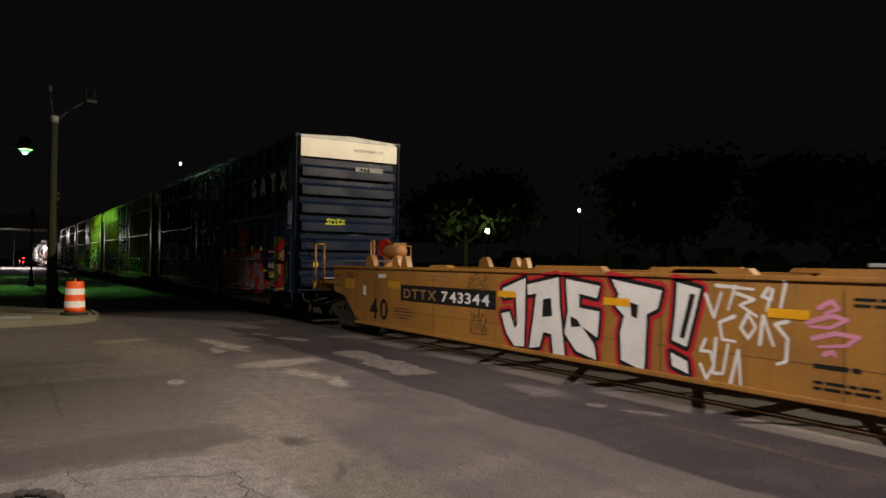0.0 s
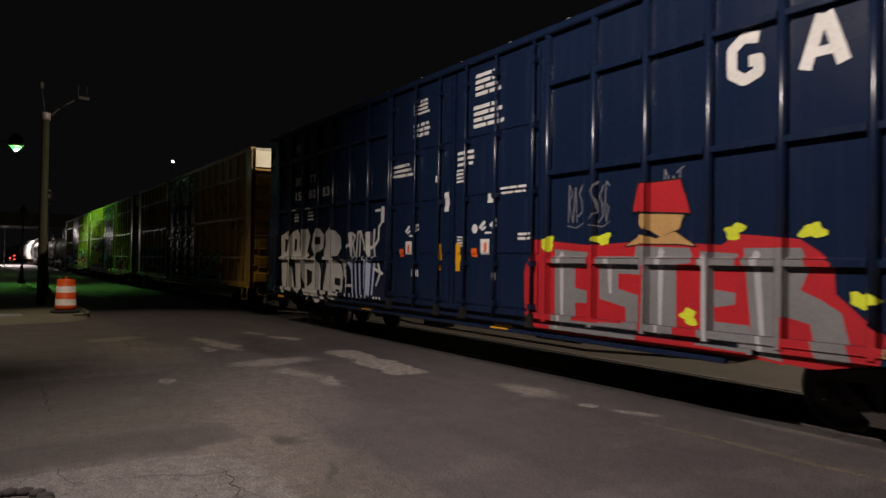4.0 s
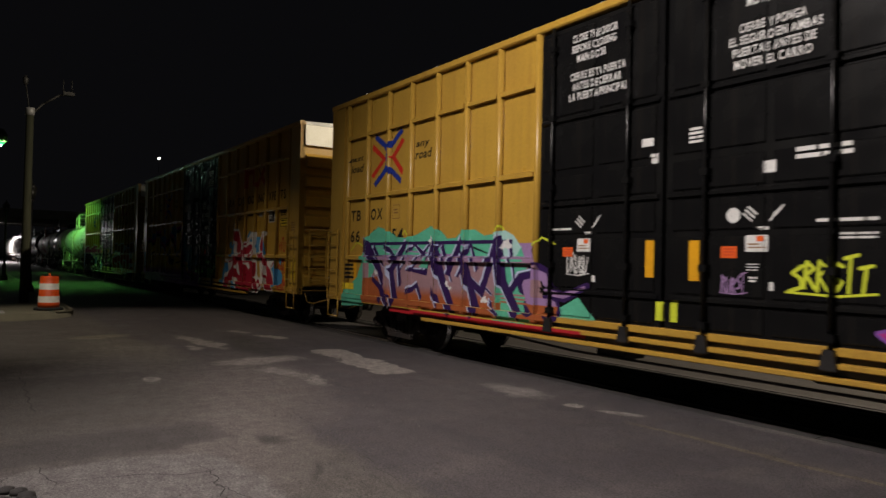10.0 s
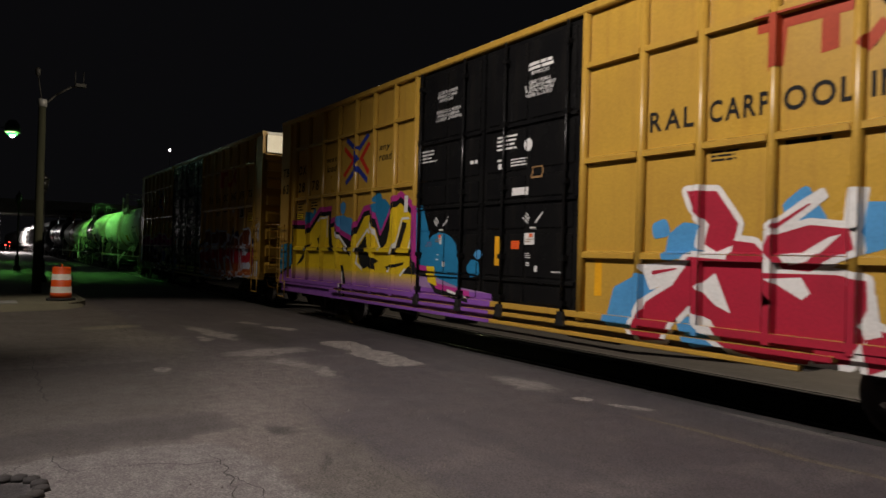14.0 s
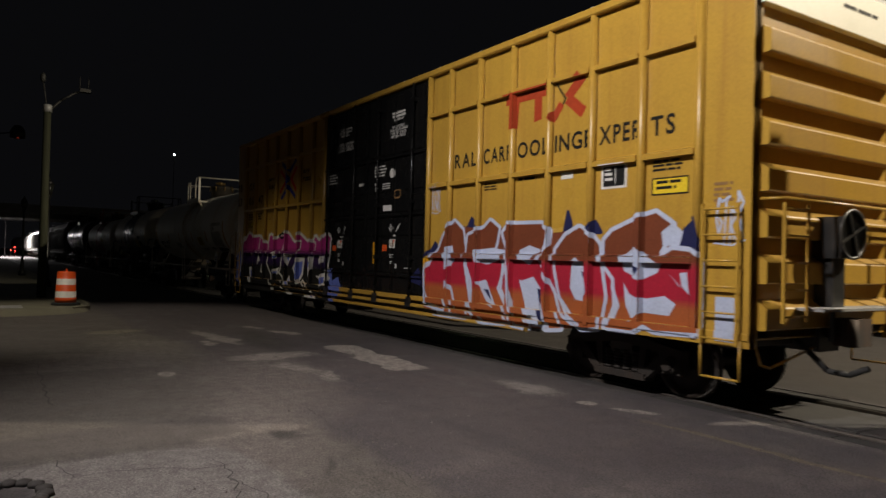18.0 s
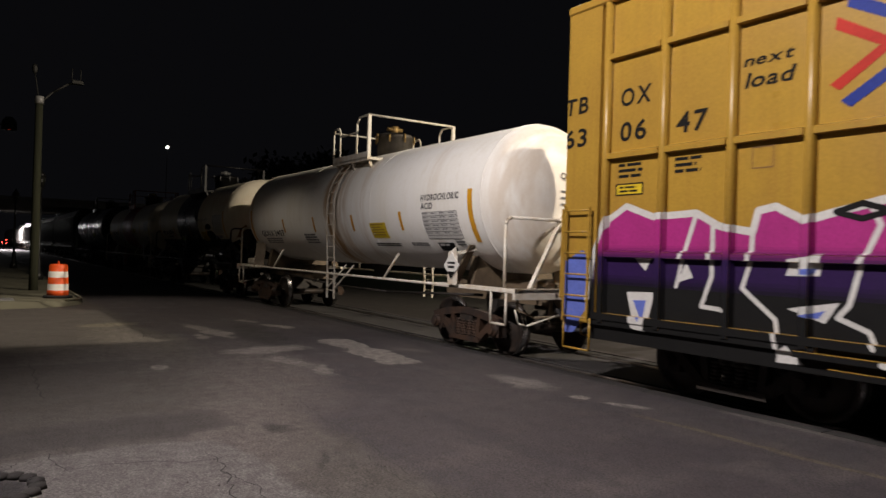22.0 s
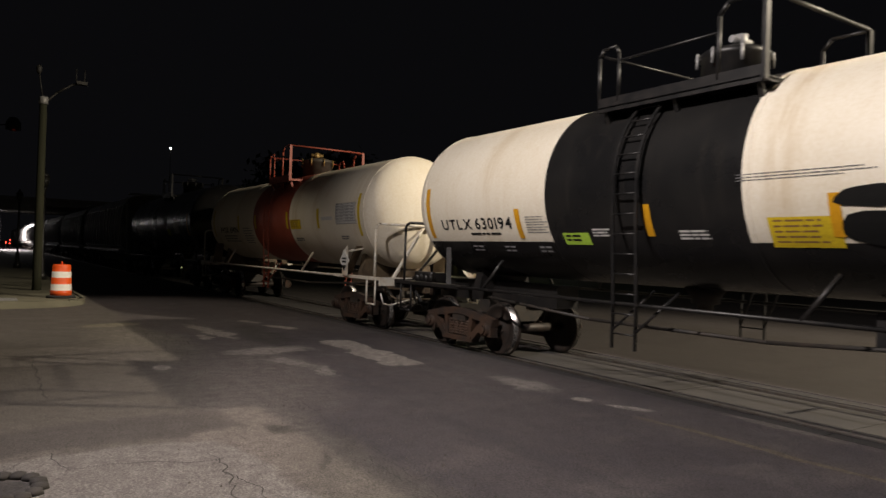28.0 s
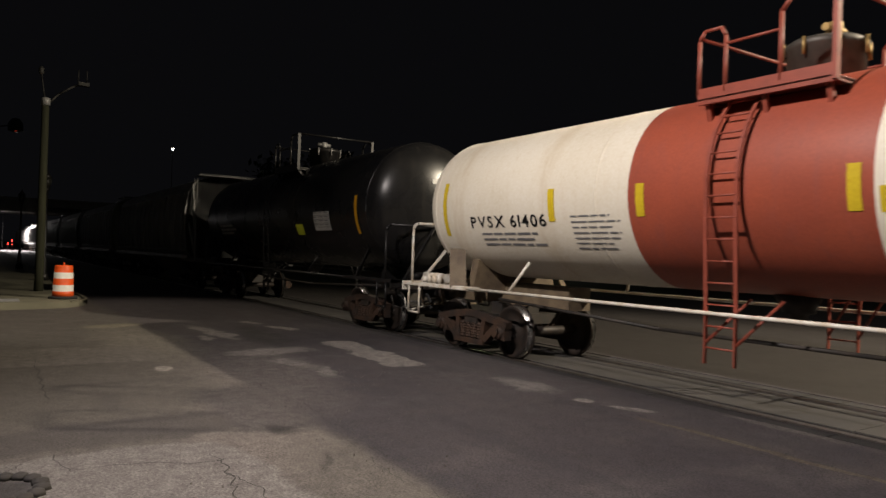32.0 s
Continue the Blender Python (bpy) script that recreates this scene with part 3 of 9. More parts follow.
        for tris, off in places:
            for t in tris:
                self.poly([(x + (off + a + slant * b) * size * k, z + b * size) for a, b in t], ink_name, layer)

    def bars(self, x, z, w, h, rows, ink_name="white", seed=3, layer=None, fill=0.55):
        """Small print that cannot be read: rows of short bars from z downwards."""
        rnd = random.Random(seed)
        step = h / rows
        for i in range(rows):
            a, end = x, x + w * rnd.uniform(0.72, 1.0)
            while a < end - 0.01:
                b = min(end, a + rnd.uniform(1.2, 4.5) * step)
                self.rect(a, b, z - step * i - step * fill, z - step * i, ink_name, layer)
                a = b + step * 0.4

    def shape(self, pts, fill, rim=None, edge=0.05, halo=None, halo_w=0.06, layer=0):
        """One closed sprayed shape: a halo, a rim round its outside, and its fill."""
        ring = list(pts) + [pts[0]]
        if halo:
            self.stroke(ring, 2 * (edge + halo_w), halo, layer)
        if rim:
            self.stroke(ring, 2 * edge, rim, layer + 1)
        for tri in tessellate_polygon([[Vector((a, c, 0)) for a, c in pts]]):
            self.poly([pts[i] for i in tri], fill, layer + 2)

    def scribble(self, x, z, w, h, ink_name, width, strokes, seed, layer=None):
        """A quick hand tag: upright hooks, loops and slashes that spell nothing."""
        rnd = random.Random(seed)
        hooks = ([(0.0, 1.0), (0.1, 0.0), (0.5, 0.15), (0.8, 0.9)], [(0.7, 0.95), (0.1, 0.7), (0.6, 0.5), (0.75, 0.2), (0.0, 0.05)], [(0.05, 0.0), (0.35, 1.0), (0.7, 0.0)], [(0.0, 0.9), (0.8, 1.0), (0.35, 0.95), (0.3, -0.1)], [(0.1, 0.0), (0.1, 1.0), (0.7, 0.75), (0.15, 0.5), (0.8, 0.0)], [(0.75, 0.8), (0.3, 0.9), (0.05, 0.4), (0.4, 0.0), (0.75, 0.3), (0.4, 0.4)])
        n = strokes + 1
        step = w / n
        for i in range(n):
            lift, tall = rnd.uniform(-0.1, 0.12) * h, rnd.uniform(0.75, 1.1) * h
            pts = [(x + step * (i + a * 1.15) + 0.12 * c * step + rnd.uniform(-0.06, 0.06) * step, z + lift + c * tall) for a, c in rnd.choice(hooks)]
            self.stroke(pts, width * 0.62, ink_name, layer, w1=width * rnd.uniform(0.4, 0.7))
        self.stroke([(x - 0.05 * w, z - 0.08 * h), (x + 0.6 * w, z - 0.14 * h), (x + 1.05 * w, z - 0.02 * h)], width * 0.4, ink_name, layer)

    def head(self, parent, half, radius, depth, centre, name="head_lettering"):
        """Laid on the dished head that looks to +x; shapes in (across, up)."""
        g = Geo()
        for pts, m, layer in self.polys:
            ring = []
            for a, c in pts:
                k = max(0.0, 1 - (a * a + (c - centre) ** 2) / radius ** 2)
                ring.append((half + depth * math.sqrt(k) + 0.012 + 0.0012 * layer, a, c))
            g.add(ring, [range(len(ring))], m)
        return part(name, g, [INK[n] for n in self.names], parent)

    def side(self, parent, planes, name="lettering", label="", shift=0.0):
        """planes: (x0, x1, z0, z1, y) of the surfaces, whose outside looks to -y."""
        g = Geo()
        for pts, m, layer in self.polys:
            pts = [(a + shift, c) for a, c in pts]
            lo_x, hi_x = min(p[0] for p in pts), max(p[0] for p in pts)
            lo_z, hi_z = min(p[1] for p in pts), max(p[1] for p in pts)
            for x0, x1, z0, z1, y in planes:
                if hi_x <= x0 or lo_x >= x1 or hi_z <= z0 or lo_z >= z1:
                    continue
                q = pts
                for axis, bound, less in ((0, x0, False), (0, x1, True), (1, z0, False), (1, z1, True)):
                    q = clip(q, axis, bound, less) if len(q) > 2 else []
                if len(q) > 2:
                    lift = 0.003 + 0.0012 * layer + 0.00002 * (len(g.f) % 50)
                    if isinstance(y, tuple):
                        along, ya, yb = y
                        ring = []
                        for a, b in q:
                            t = (a - x0) / (x1 - x0) if along == "x" else (b - z0) / (z1 - z0)
                            side = (0.0 if along == "z" else -1.0 if ya > yb else 1.0)
                            ring.append((a + side * lift, ya + (yb - ya) * t - lift * 0.3, b + (lift if along == "z" else 0.0)))
                        g.add(ring, [range(len(q))], m)
                    else:
                        g.add([(a, y - lift, b) for a, b in q], [range(len(q))], m)
        return part(name, g, [INK[n] for n in self.names], parent, label)

    def tank(self, parent, radius, centre, name="lettering", label=""):
        """Wrapped round a lying tank: the height up is read on the upright plane that touches it."""
        g = Geo()
        for pts, m, layer in self.polys:
            lo, hi = min(p[1] for p in pts), max(p[1] for p in pts)
            k = math.floor(lo / 0.12)
            while k * 0.12 < hi:
                q = clip(clip(pts, 1, k * 0.12, False) or [(0, 0)], 1, (k + 1) * 0.12, True)
                k += 1
                if len(q) > 2:
                    r = radius + 0.006 + 0.0012 * layer
                    ring = []
                    for a, b in q:
                        w = (b - centre) / radius
                        ring.append((a, -r * math.cos(w), centre + r * math.sin(w)))
                    g.add(ring, [range(len(ring))], m)
        return part(name, g, [INK[n] for n in self.names], parent, label)


# ---- running gear ----
WHEELSETS = []
SHARED = {}


def wheelset_mesh():
    if "wheelset" not in SHARED:
        g = Geo()
        g.cyl((0, -0.98, 0), (0, 0.98, 0), 0.085, None, 12)
        for s in (-1, 1):
            pr = [(0.66, 0.10), (0.67, 0.16), (0.70, 0.2), (0.70, 0.36), (0.665, 0.40), (0.665, 0.485), (0.695, 0.485), (0.705, 0.458), (0.80, 0.452), (0.80, 0.40), (0.765, 0.37), (0.745, 0.22), (0.80, 0.16), (0.80, 0.10)]
            k = len(g.f)
            g.lathe((0, 0, 0), (0, s, 0), pr, 32)
            for i in range(k, len(g.f)):
                r = sum(math.hypot(g.v[e][0], g.v[e][2]) for e in g.f[i]) / len(g.f[i])
                g.m[i] = 1 if 0.45 < r < 0.47 else 0
            for i in range(8):
                a = i * math.pi / 4
                g.cyl((0.14 * math.cos(a), s * 0.80, 0.14 * math.sin(a)), (0.14 * math.cos(a), s * 0.83, 0.14 * math.sin(a)), 0.018, None, 6)
        SHARED["wheelset"] = g.mesh("wheelset", [WHEEL, TREAD])
    return SHARED["wheelset"]


def truck_meshes(mat):
    if ("side_frame", mat.name) in SHARED:
        return
    g = Geo()
    for s in (-1, 1):
        g.bar((s * 0.15, 0, 0.72), (s * 0.62, 0, 0.66), 0.14, 0.13)
        g.bar((s * 0.60, 0, 0.66), (s * 1.06, 0, 0.58), 0.14, 0.12)
        g.bar((s * 0.84, 0, 0.60), (s * 0.40, 0, 0.24), 0.15, 0.12)
        g.bar((s * 0.42, 0, 0.70), (s * 0.36, 0, 0.26), 0.13, 0.10)
        g.box(s * 0.89 - 0.15, s * 0.89 + 0.15, -0.08, 0.08, 0.33, 0.60)
        g.cyl((s * 0.89, -0.15, 0.457), (s * 0.89, 0.05, 0.457), 0.11, None, 14)
        g.cyl((s * 0.89, -0.19, 0.457), (s * 0.89, -0.15, 0.457), 0.075, 0.085, 12)
    g.box(-0.2, 0.2, -0.07, 0.07, 0.66, 0.78)
    g.box(-0.46, 0.46, -0.10, 0.10, 0.18, 0.27)
    SHARED["side_frame", mat.name] = g.mesh("side_frame", mat)
    coil = [(0.048 * j + h, r) for j in range(6) for h, r in ((0, 0.052), (0.012, 0.075), (0.03, 0.075), (0.042, 0.052))]
    g = Geo().lathe((0, 0, 0.275), (0, 0, 1), [(-0.005, 0.01)] + coil + [(0.295, 0.01)], 8)
    SHARED["coil_spring", mat.name] = g.mesh("coil_spring", mat)
    g = Geo()
    g.slab(-0.2, 0.2, -1.05, 1.05, 0.50, 0.70, 0.04)
    g.box(-0.16, 0.16, -0.45, 0.45, 0.68, 0.92)
    for s in (-1, 1):
        g.bar((s * 0.42, -0.85, 0.40), (s * 0.42, 0.85, 0.40), 0.09, 0.12)
    SHARED["bolster"] = g.mesh("bolster", GRIME_SHADE)


def truck(car, x, mat=None):
    mat = mat or RUST
    truck_meshes(mat)
    t = part("truck", SHARED["bolster"], None, car, at=pose(x, 0, -LIFT))
    for s in (-1, 1):
        part("side_frame", SHARED["side_frame", mat.name], None, t, "cast steel truck side frame", at=pose(0, s * 1.0, 0, 0, 0, 0 if s < 0 else 180))
        for i in range(4):
            part("coil_spring", SHARED["coil_spring", mat.name], None, t, at=pose(-0.26 + 0.17 * i, s * 1.0, 0))
    for s in (-1, 1):
        w = part("wheelset", wheelset_mesh(), None, t, "steel axle with two flanged wheels", at=pose(s * 0.89, 0, 0.457))
        WHEELSETS.append((w, s * 0.89))
    return t


def coupler(car, x, s):
    g = Geo()
    g.bar((x - s * 0.5, 0, 0.86), (x + s * 0.28, 0, 0.86), 0.16, 0.18)
    g.box(x + s * 0.28 - 0.13, x + s * 0.28 + 0.13, -0.2, 0.16, 0.70, 1.02)
    g.cyl((x + s * 0.34, -0.18, 0.70), (x + s * 0.34, -0.18, 1.02), 0.08, None, 10)
    part("coupler", g, RUST, car, "rusty knuckle coupler")
    g = Geo()
    g.tube([(x - s * 0.25, -0.42, 0.80), (x, -0.44, 0.62), (x + s * 0.2, -0.40, 0.42), (x + s * 0.42, -0.35, 0.40), (x + s * 0.62, -0.32, 0.5)], 0.035, 8)
    part("brake_hose", g, RUBBER, car, "black rubber air hose")
    g = Geo()
    g.tube([(x - s * 0.1, -1.35, 0.72), (x - s * 0.06, -1.3, 0.5), (x - s * 0.04, -1.15, 0.46), (x - s * 0.02, -0.3, 0.66)], 0.016, 6)
    part("uncoupling_lever", g, WHITE_STEEL if car.get("pale_rods") else YELLOW if car.get("yellow_rods") else GRIME_SHADE, car)


def ladder(car, name, x, y, z0, z1, w, rungs, mat, axis="x", stand=0.07, rail=True):
    """A ladder of round rungs; axis: the way across it."""
    d = (lambda a: (x + a, y, 0)) if axis == "x" else (lambda a: (x, y + a, 0))
    g = Geo()
    if rail:
        for a in (-w / 2, w / 2):
            p = d(a)
            g.bar((p[0], p[1], z0), (p[0], p[1], z1), 0.02, 0.035)
    else:
        g.box(x - 0.01, x + 0.01, y, y + 0.05, z0, z0 + 0.02)
    lad = part(name, g, mat, car)
    for i in range(rungs):
        z = z0 + 0.06 + (z1 - z0 - 0.12) * i / max(1, rungs - 1)
        a, b = d(-w / 2), d(w / 2)
        g = Geo().cyl((a[0], a[1], z), (b[0], b[1], z), 0.014, None, 6)
        part("rung", g, mat, lad)
    return lad


# ---- box cars ----
RIBS = [2.47, 3.40, 4.29, 5.20, 6.08, 6.98, 7.88, 8.76]


TRAIL = [2.47, 3.04, 3.95, 4.83, 5.74, 6.64, 7.55, 8.45]


DOOR_ROWS = ((0.90, 1.17), (1.29, 1.96), (2.04, 2.40), (2.52, 2.86), (2.96, 3.60), (3.73, 4.92))


def boxcar(name, label, x0, x1, paint, door_paint, lead=2.47, trail=RIBS, rear=2.47, front=RIBS, seam=0.0):
    """A tall box car: ribbed sides with two plug doors each, corrugated ends, underframe and trucks. Its near side looks to -y."""
    c, half = (x0 + x1) / 2, (x1 - x0) / 2
    car = thing(name, label, "boxcar", "train cars", at=pose(c, TRACK_Y, LIFT))
    CARS.append((car, c))
    if paint is YELLOW:
        car["yellow_rods"] = 1
    ribs_of = {}
    for q, edge in ((-1, rear), (1, lead)):
        ribs_of[q] = [edge] + [2.47 + (r - 2.47) * (half - 0.72 - 2.47) / (8.76 - 2.47) for r in (front if q > 0 else trail)[1:]]
    for s in (-1, 1):
        ys = (-1.545, -1.49) if s < 0 else (1.49, 1.545)
        for a, b in ((-half, -rear), (lead, half)):
            part("side_wall", Geo().box(a, b, *ys, 0.78, 5.06), paint, car)
        face = -1.615 if s < 0 else 1.615
        lo, hi = min(face, s * 1.545), max(face, s * 1.545)
        if ("post", paint.name) not in SHARED:
            pr = [(-0.065, 0), (-0.055, -0.036), (-0.044, -0.066), (-0.028, -0.081), (-0.010, -0.085), (0.010, -0.085), (0.028, -0.081), (0.044, -0.066), (0.055, -0.036), (0.065, 0)]
            SHARED["post", paint.name] = Geo().prism([(a, b, 0.74) for a, b in pr], [(a, b, 5.03) for a, b in pr], 0, True).mesh("side_post", paint)
        for q in (-1, 1):
            for r in ribs_of[q]:
                part("side_post", SHARED["post", paint.name], None, car, at=pose(q * r, s * 1.545, 0, 0, 0, 0 if s < 0 else 180))
        for q in (-1, 1):
            g = Geo().box(q * half - (0.62 if q > 0 else 0), q * half + (0 if q > 0 else 0.62), lo, hi, 0.70, 5.06)
            part("corner_post", g, paint, car)
        for z in (1.65, 2.95, 4.28):
            for q in (-1, 1):
                for a, b in zip(ribs_of[q], ribs_of[q][1:]):
                    x_a, x_b = sorted((q * (a + 0.05), q * (b - 0.05)))
                    kk = ("belt", paint.name, round(x_b - x_a, 3))
                    if kk not in SHARED:
                        w = (x_b - x_a) / 2
                        pr = [(0, 0.06), (-0.080, 0.035), (-0.080, -0.035), (0, -0.04)]
                        SHARED[kk] = Geo().prism([(-w, *p) for p in pr], [(w, *p) for p in pr]).mesh("belt_rail", paint)
                    part("belt_rail", SHARED[kk], None, car, at=pose((x_a + x_b) / 2, s * 1.545, z, 0, 0, 0 if s < 0 else 180))
        g = Geo().slab(-half, half, *sorted((s * 1.50, s * 1.64)), 5.02, 5.14, 0.02)
        part("top_chord", g, paint, car)
        # black web: the shade between the sill ledges is put into its colour
        g = Geo()
        pr = [(-half + 0.0, 0.70), (-half + 0.0, 0.86), (half, 0.86), (half, 0.70), (6.2, 0.70), (5.6, 0.52), (-5.6, 0.52), (-6.2, 0.70)]
        g.prism([(a, s * 1.50, b) for a, b in pr], [(a, s * 1.555, b) for a, b in pr])
        part("sill_web_shade", g, GRIME_SHADE, car)
        for z0, z1, out, ends in ((0.775, 0.865, 1.63, half), (0.655, 0.715, 1.66, 5.9), (0.515, 0.575, 1.64, 5.55)):
            part("side_sill", Geo().slab(-ends, ends, *sorted((s * 1.545, s * out)), z0, z1, 0.01), paint, car)
        for q in (-1, 1):
            part("sill_end", Geo().box(*sorted((q * half, q * 5.7)), *sorted((s * 1.545, s * 1.612)), 0.70, 0.777), paint, car)
    # doors: two rods each, proud ribs between rows of pressed panels
    rows = DOOR_ROWS if paint is YELLOW else ((0.90, 1.62), (1.76, 2.62), (2.76, 3.62), (3.76, 4.92))
    spans = {-1: (0.07 - rear, seam - 0.03), 1: (seam + 0.03, lead - 0.07)}
    cells = {q: [(a + 0.10, (a + b) / 2 - 0.05), ((a + b) / 2 + 0.05, b - 0.10)] for q, (a, b) in spans.items()}
    for s in (-1, 1):
        for q in (-1, 1):
            x_a, x_b = spans[q]
            d = part("door", Geo().box(x_a, x_b, *sorted((s * 1.50, s * 1.575)), 0.86, 4.98), door_paint, car, "tall plug door with locking rods")
            for a, b in rows:
                for p0, p1 in cells[q]:
                    w = (p1 - p0) / 2
                    kk = ("door_panel", door_paint.name, round(b - a, 2), round(w, 3))
                    if kk not in SHARED:
                        SHARED[kk] = Geo().slab(-w, w, -0.018, 0.0, 0, b - a, 0.012).mesh("door_panel", door_paint)
                    part("door_panel", SHARED[kk], None, d, at=pose((p0 + p1) / 2, s * 1.575, a, 0, 0, 0 if s < 0 else 180))
            if paint is YELLOW:
                for z in (1.23, 2.46, 3.665):
                    pr = [(1.575, z + 0.045), (1.615, z + 0.018), (1.615, z - 0.018), (1.575, z - 0.04)]
                    part("door_rib", Geo().prism([(x_a + 0.04, s * y, h) for y, h in pr], [(x_b - 0.04, s * y, h) for y, h in pr]), door_paint, d)
            rods = [seam + q * r for r in ((0.53, 1.93) if q < 0 else (0.62, 2.05))] if paint is YELLOW else [q * 0.42, q * 1.28, q * (lead - 0.25)]
            for xx in rods:
                g = Geo().cyl((xx, s * 1.66, 0.72), (xx, s * 1.66, 5.0), 0.024, None, 8)
                for z in (0.95, 1.6, 2.7, 3.7, 4.7):
                    g.box(xx - 0.05, xx + 0.05, *sorted((s * 1.57, s * 1.69)), z - 0.04, z + 0.04)
                part("locking_rod", g, door_paint, d)
            for xr in (rods[0], rods[-1]):
                pr = [(xr - 0.09, 0.64), (xr + 0.09, 0.64), (xr + 0.05, 0.84), (xr - 0.05, 0.84)]
                part("door_roller", Geo().prism([(a, s * 1.64, b) for a, b in pr], [(a, s * 1.70, b) for a, b in pr]), BLACK_STEEL, d)
    # ends
    for q in (-1, 1):
        xe = q * (half - 0.05)
        g = Geo()
        g.box(min(xe, xe - q * 0.06), max(xe, xe - q * 0.06), -1.50, 1.50, 0.78, 5.02)
        end = part("end_wall", g, paint, car)
        z, n = 0.90, 7
        step = (4.50 - 0.92) / n
        for i in range(n):
            kk = ("end_rib", paint.name)
            if kk not in SHARED:
                h, d = step * 0.66, 0.15
                pr = [(0, 0.0), (d - 0.02, 0.0), (d, 0.015), (d, h * 0.70), (d - 0.012, h * 0.75), (0, h)]
                SHARED[kk] = Geo().prism([(a, -1.46, b) for a, b in pr], [(a, 1.40, b) for a, b in pr]).mesh("end_rib", paint)
            part("end_rib", SHARED[kk], None, end, at=pose(xe, 0, z + i * step) if q > 0 else pose(xe, 0, z + i * step, 0, 0, 180))
        g = Geo().box(min(xe, xe + q * 0.10), max(xe, xe + q * 0.10), -1.50, 1.50, 4.52, 5.04)
        part("top_panel", g, WHITE_PANEL, end, "white painted panel along the top of the end")
        for s in (-1, 1):
            part("end_post", Geo().box(min(xe - q * 0.05, xe + q * 0.05), max(xe - q * 0.05, xe + q * 0.05), *sorted((s * 1.47, s * 1.60)), 0.70, 5.1), paint, end)
        pw = Paintwork()
        # small lettering on the white panel of the leading end
        if q > 0:
            g = Geo()
            pw.text("EXCESS HEIGHT CAR" if paint is BLUE else "", 0.1, 0, 0.085, "black", 0.95) if paint is BLUE else pw.bars(0.1, 0.08, 0.9, 0.08, 1, "black", 5)
            for pts, m, layer in pw.polys:
                g.add([(xe + 0.104, a, 4.76 + b) for a, b in pts], [range(len(pts))], 0)
            part("end_lettering", g, INK["black"], end)
            g = Geo()
            p2 = Paintwork()
            p2.text("BKTY 158083" if paint is BLUE else "TBOX", 0.15, 0, 0.12, "white", 0.85 if paint is BLUE else 0.4, True)
            if paint is BLUE:
                for pts, m, layer in p2.polys:
                    g.add([(xe + 0.156, a, 4.20 + b) for a, b in pts], [range(len(pts))], 0)
                part("end_number", g, INK["white"], end)
                g, p3 = Geo(), Paintwork()
                p3.scribble(-0.75, 0, 0.55, 0.14, "acid", 0.07, 4, 8)
                for pts, m, layer in p3.polys:
                    g.add([(xe + 0.156, a, 2.66 + b) for a, b in pts], [range(len(pts))], 0)
                part("end_tag", g, INK["acid"], end, "yellow-green sprayed tag")
                part("end_label", Geo().box(xe + 0.15, xe + 0.156, -1.12, -0.98, 1.44, 1.58), INK["label_yellow"], end)
        ladder(car, "side_ladder", q * (half - 0.33), -1.70, 0.72, 2.3, 0.46, 6, paint)
        ladder(car, "side_ladder", q * (half - 0.33), 1.70, 0.72, 2.3, 0.46, 6, paint)
        ladder(car, "end_ladder", q * (half + 0.26), -1.18, 1.0, 2.3, 0.46, 5, paint, "y")
        ladder(car, "end_ladder", q * (half + 0.26), 1.18, 1.0, 2.3, 0.46, 5, paint, "y")
        g = Geo().tube([(q * half, -1.45, 2.35), (q * (half + 0.26), -1.40, 2.35), (q * (half + 0.26), 1.40, 2.35), (q * half, 1.45, 2.35)], 0.018, 6)
        part("grab_rail", g, paint, car)
        g = Geo().box(min(q * half, q * (half + 0.42)), max(q * half, q * (half + 0.42)), -0.9, 0.9, 1.12, 1.15)
        part("crossover_platform", g, GREY_METAL, car, "galvanised grating platform")
        for s in (-1, 1):
            x = q * (half - 0.33)
            part("sill_step", Geo().tube([(x - 0.25, s * 1.66, 0.78), (x - 0.25, s * 1.66, 0.34), (x + 0.25, s * 1.66, 0.34), (x + 0.25, s * 1.66, 0.78)], 0.016, 6), paint, car)
        coupler(car, q * half, q)
        if q > 0 and paint is YELLOW:
            g = Geo()
            g.lathe((q * (half + 0.36), -0.2, 2.0), (1, 0, 0), [(-0.012, 0.265), (0.012, 0.265), (0.012, 0.295), (-0.012, 0.295), (-0.012, 0.265)], 20)
            for i in range(4):
                a = i * math.pi / 2 + 0.4
                g.bar((q * (half + 0.36), -0.2, 2.0), (q * (half + 0.36), -0.2 + 0.27 * math.cos(a), 2.0 + 0.27 * math.sin(a)), 0.03, 0.02)
            g.box(q * half, q * (half + 0.34), -0.42, -0.02, 1.72, 2.2)
            g.box(q * half, q * (half + 0.22), -0.36, -0.10, 1.15, 1.72)
            g.cyl((q * (half + 0.18), -0.28, 0.75), (q * (half + 0.18), -0.28, 1.72), 0.03, None, 8)
            part("brake_wheel", g, BLACK_STEEL, car, "black hand brake wheel and gear box")
    # roof and floor
    g = Geo()
    n = 14
    for i in range(n):
        a, b = -half + 2 * half * i / n, -half + 2 * half * (i + 1) / n
        g.prism([(a, -1.55, 5.12), (a, 0, 5.20), (a, 1.55, 5.12), (a, 1.55, 5.06), (a, -1.55, 5.06)], [(b - 0.01, -1.55, 5.12), (b - 0.01, 0, 5.20), (b - 0.01, 1.55, 5.12), (b - 0.01, 1.55, 5.06), (b - 0.01, -1.55, 5.06)])
        g.box(a, a + 0.06, -1.5, 1.5, 5.10, 5.21)
    part("roof", g, ROOF, car, "ribbed galvanised roof")
    g = Geo().box(-half + 0.05, half - 0.05, -1.5, 1.5, 0.80, 0.95)
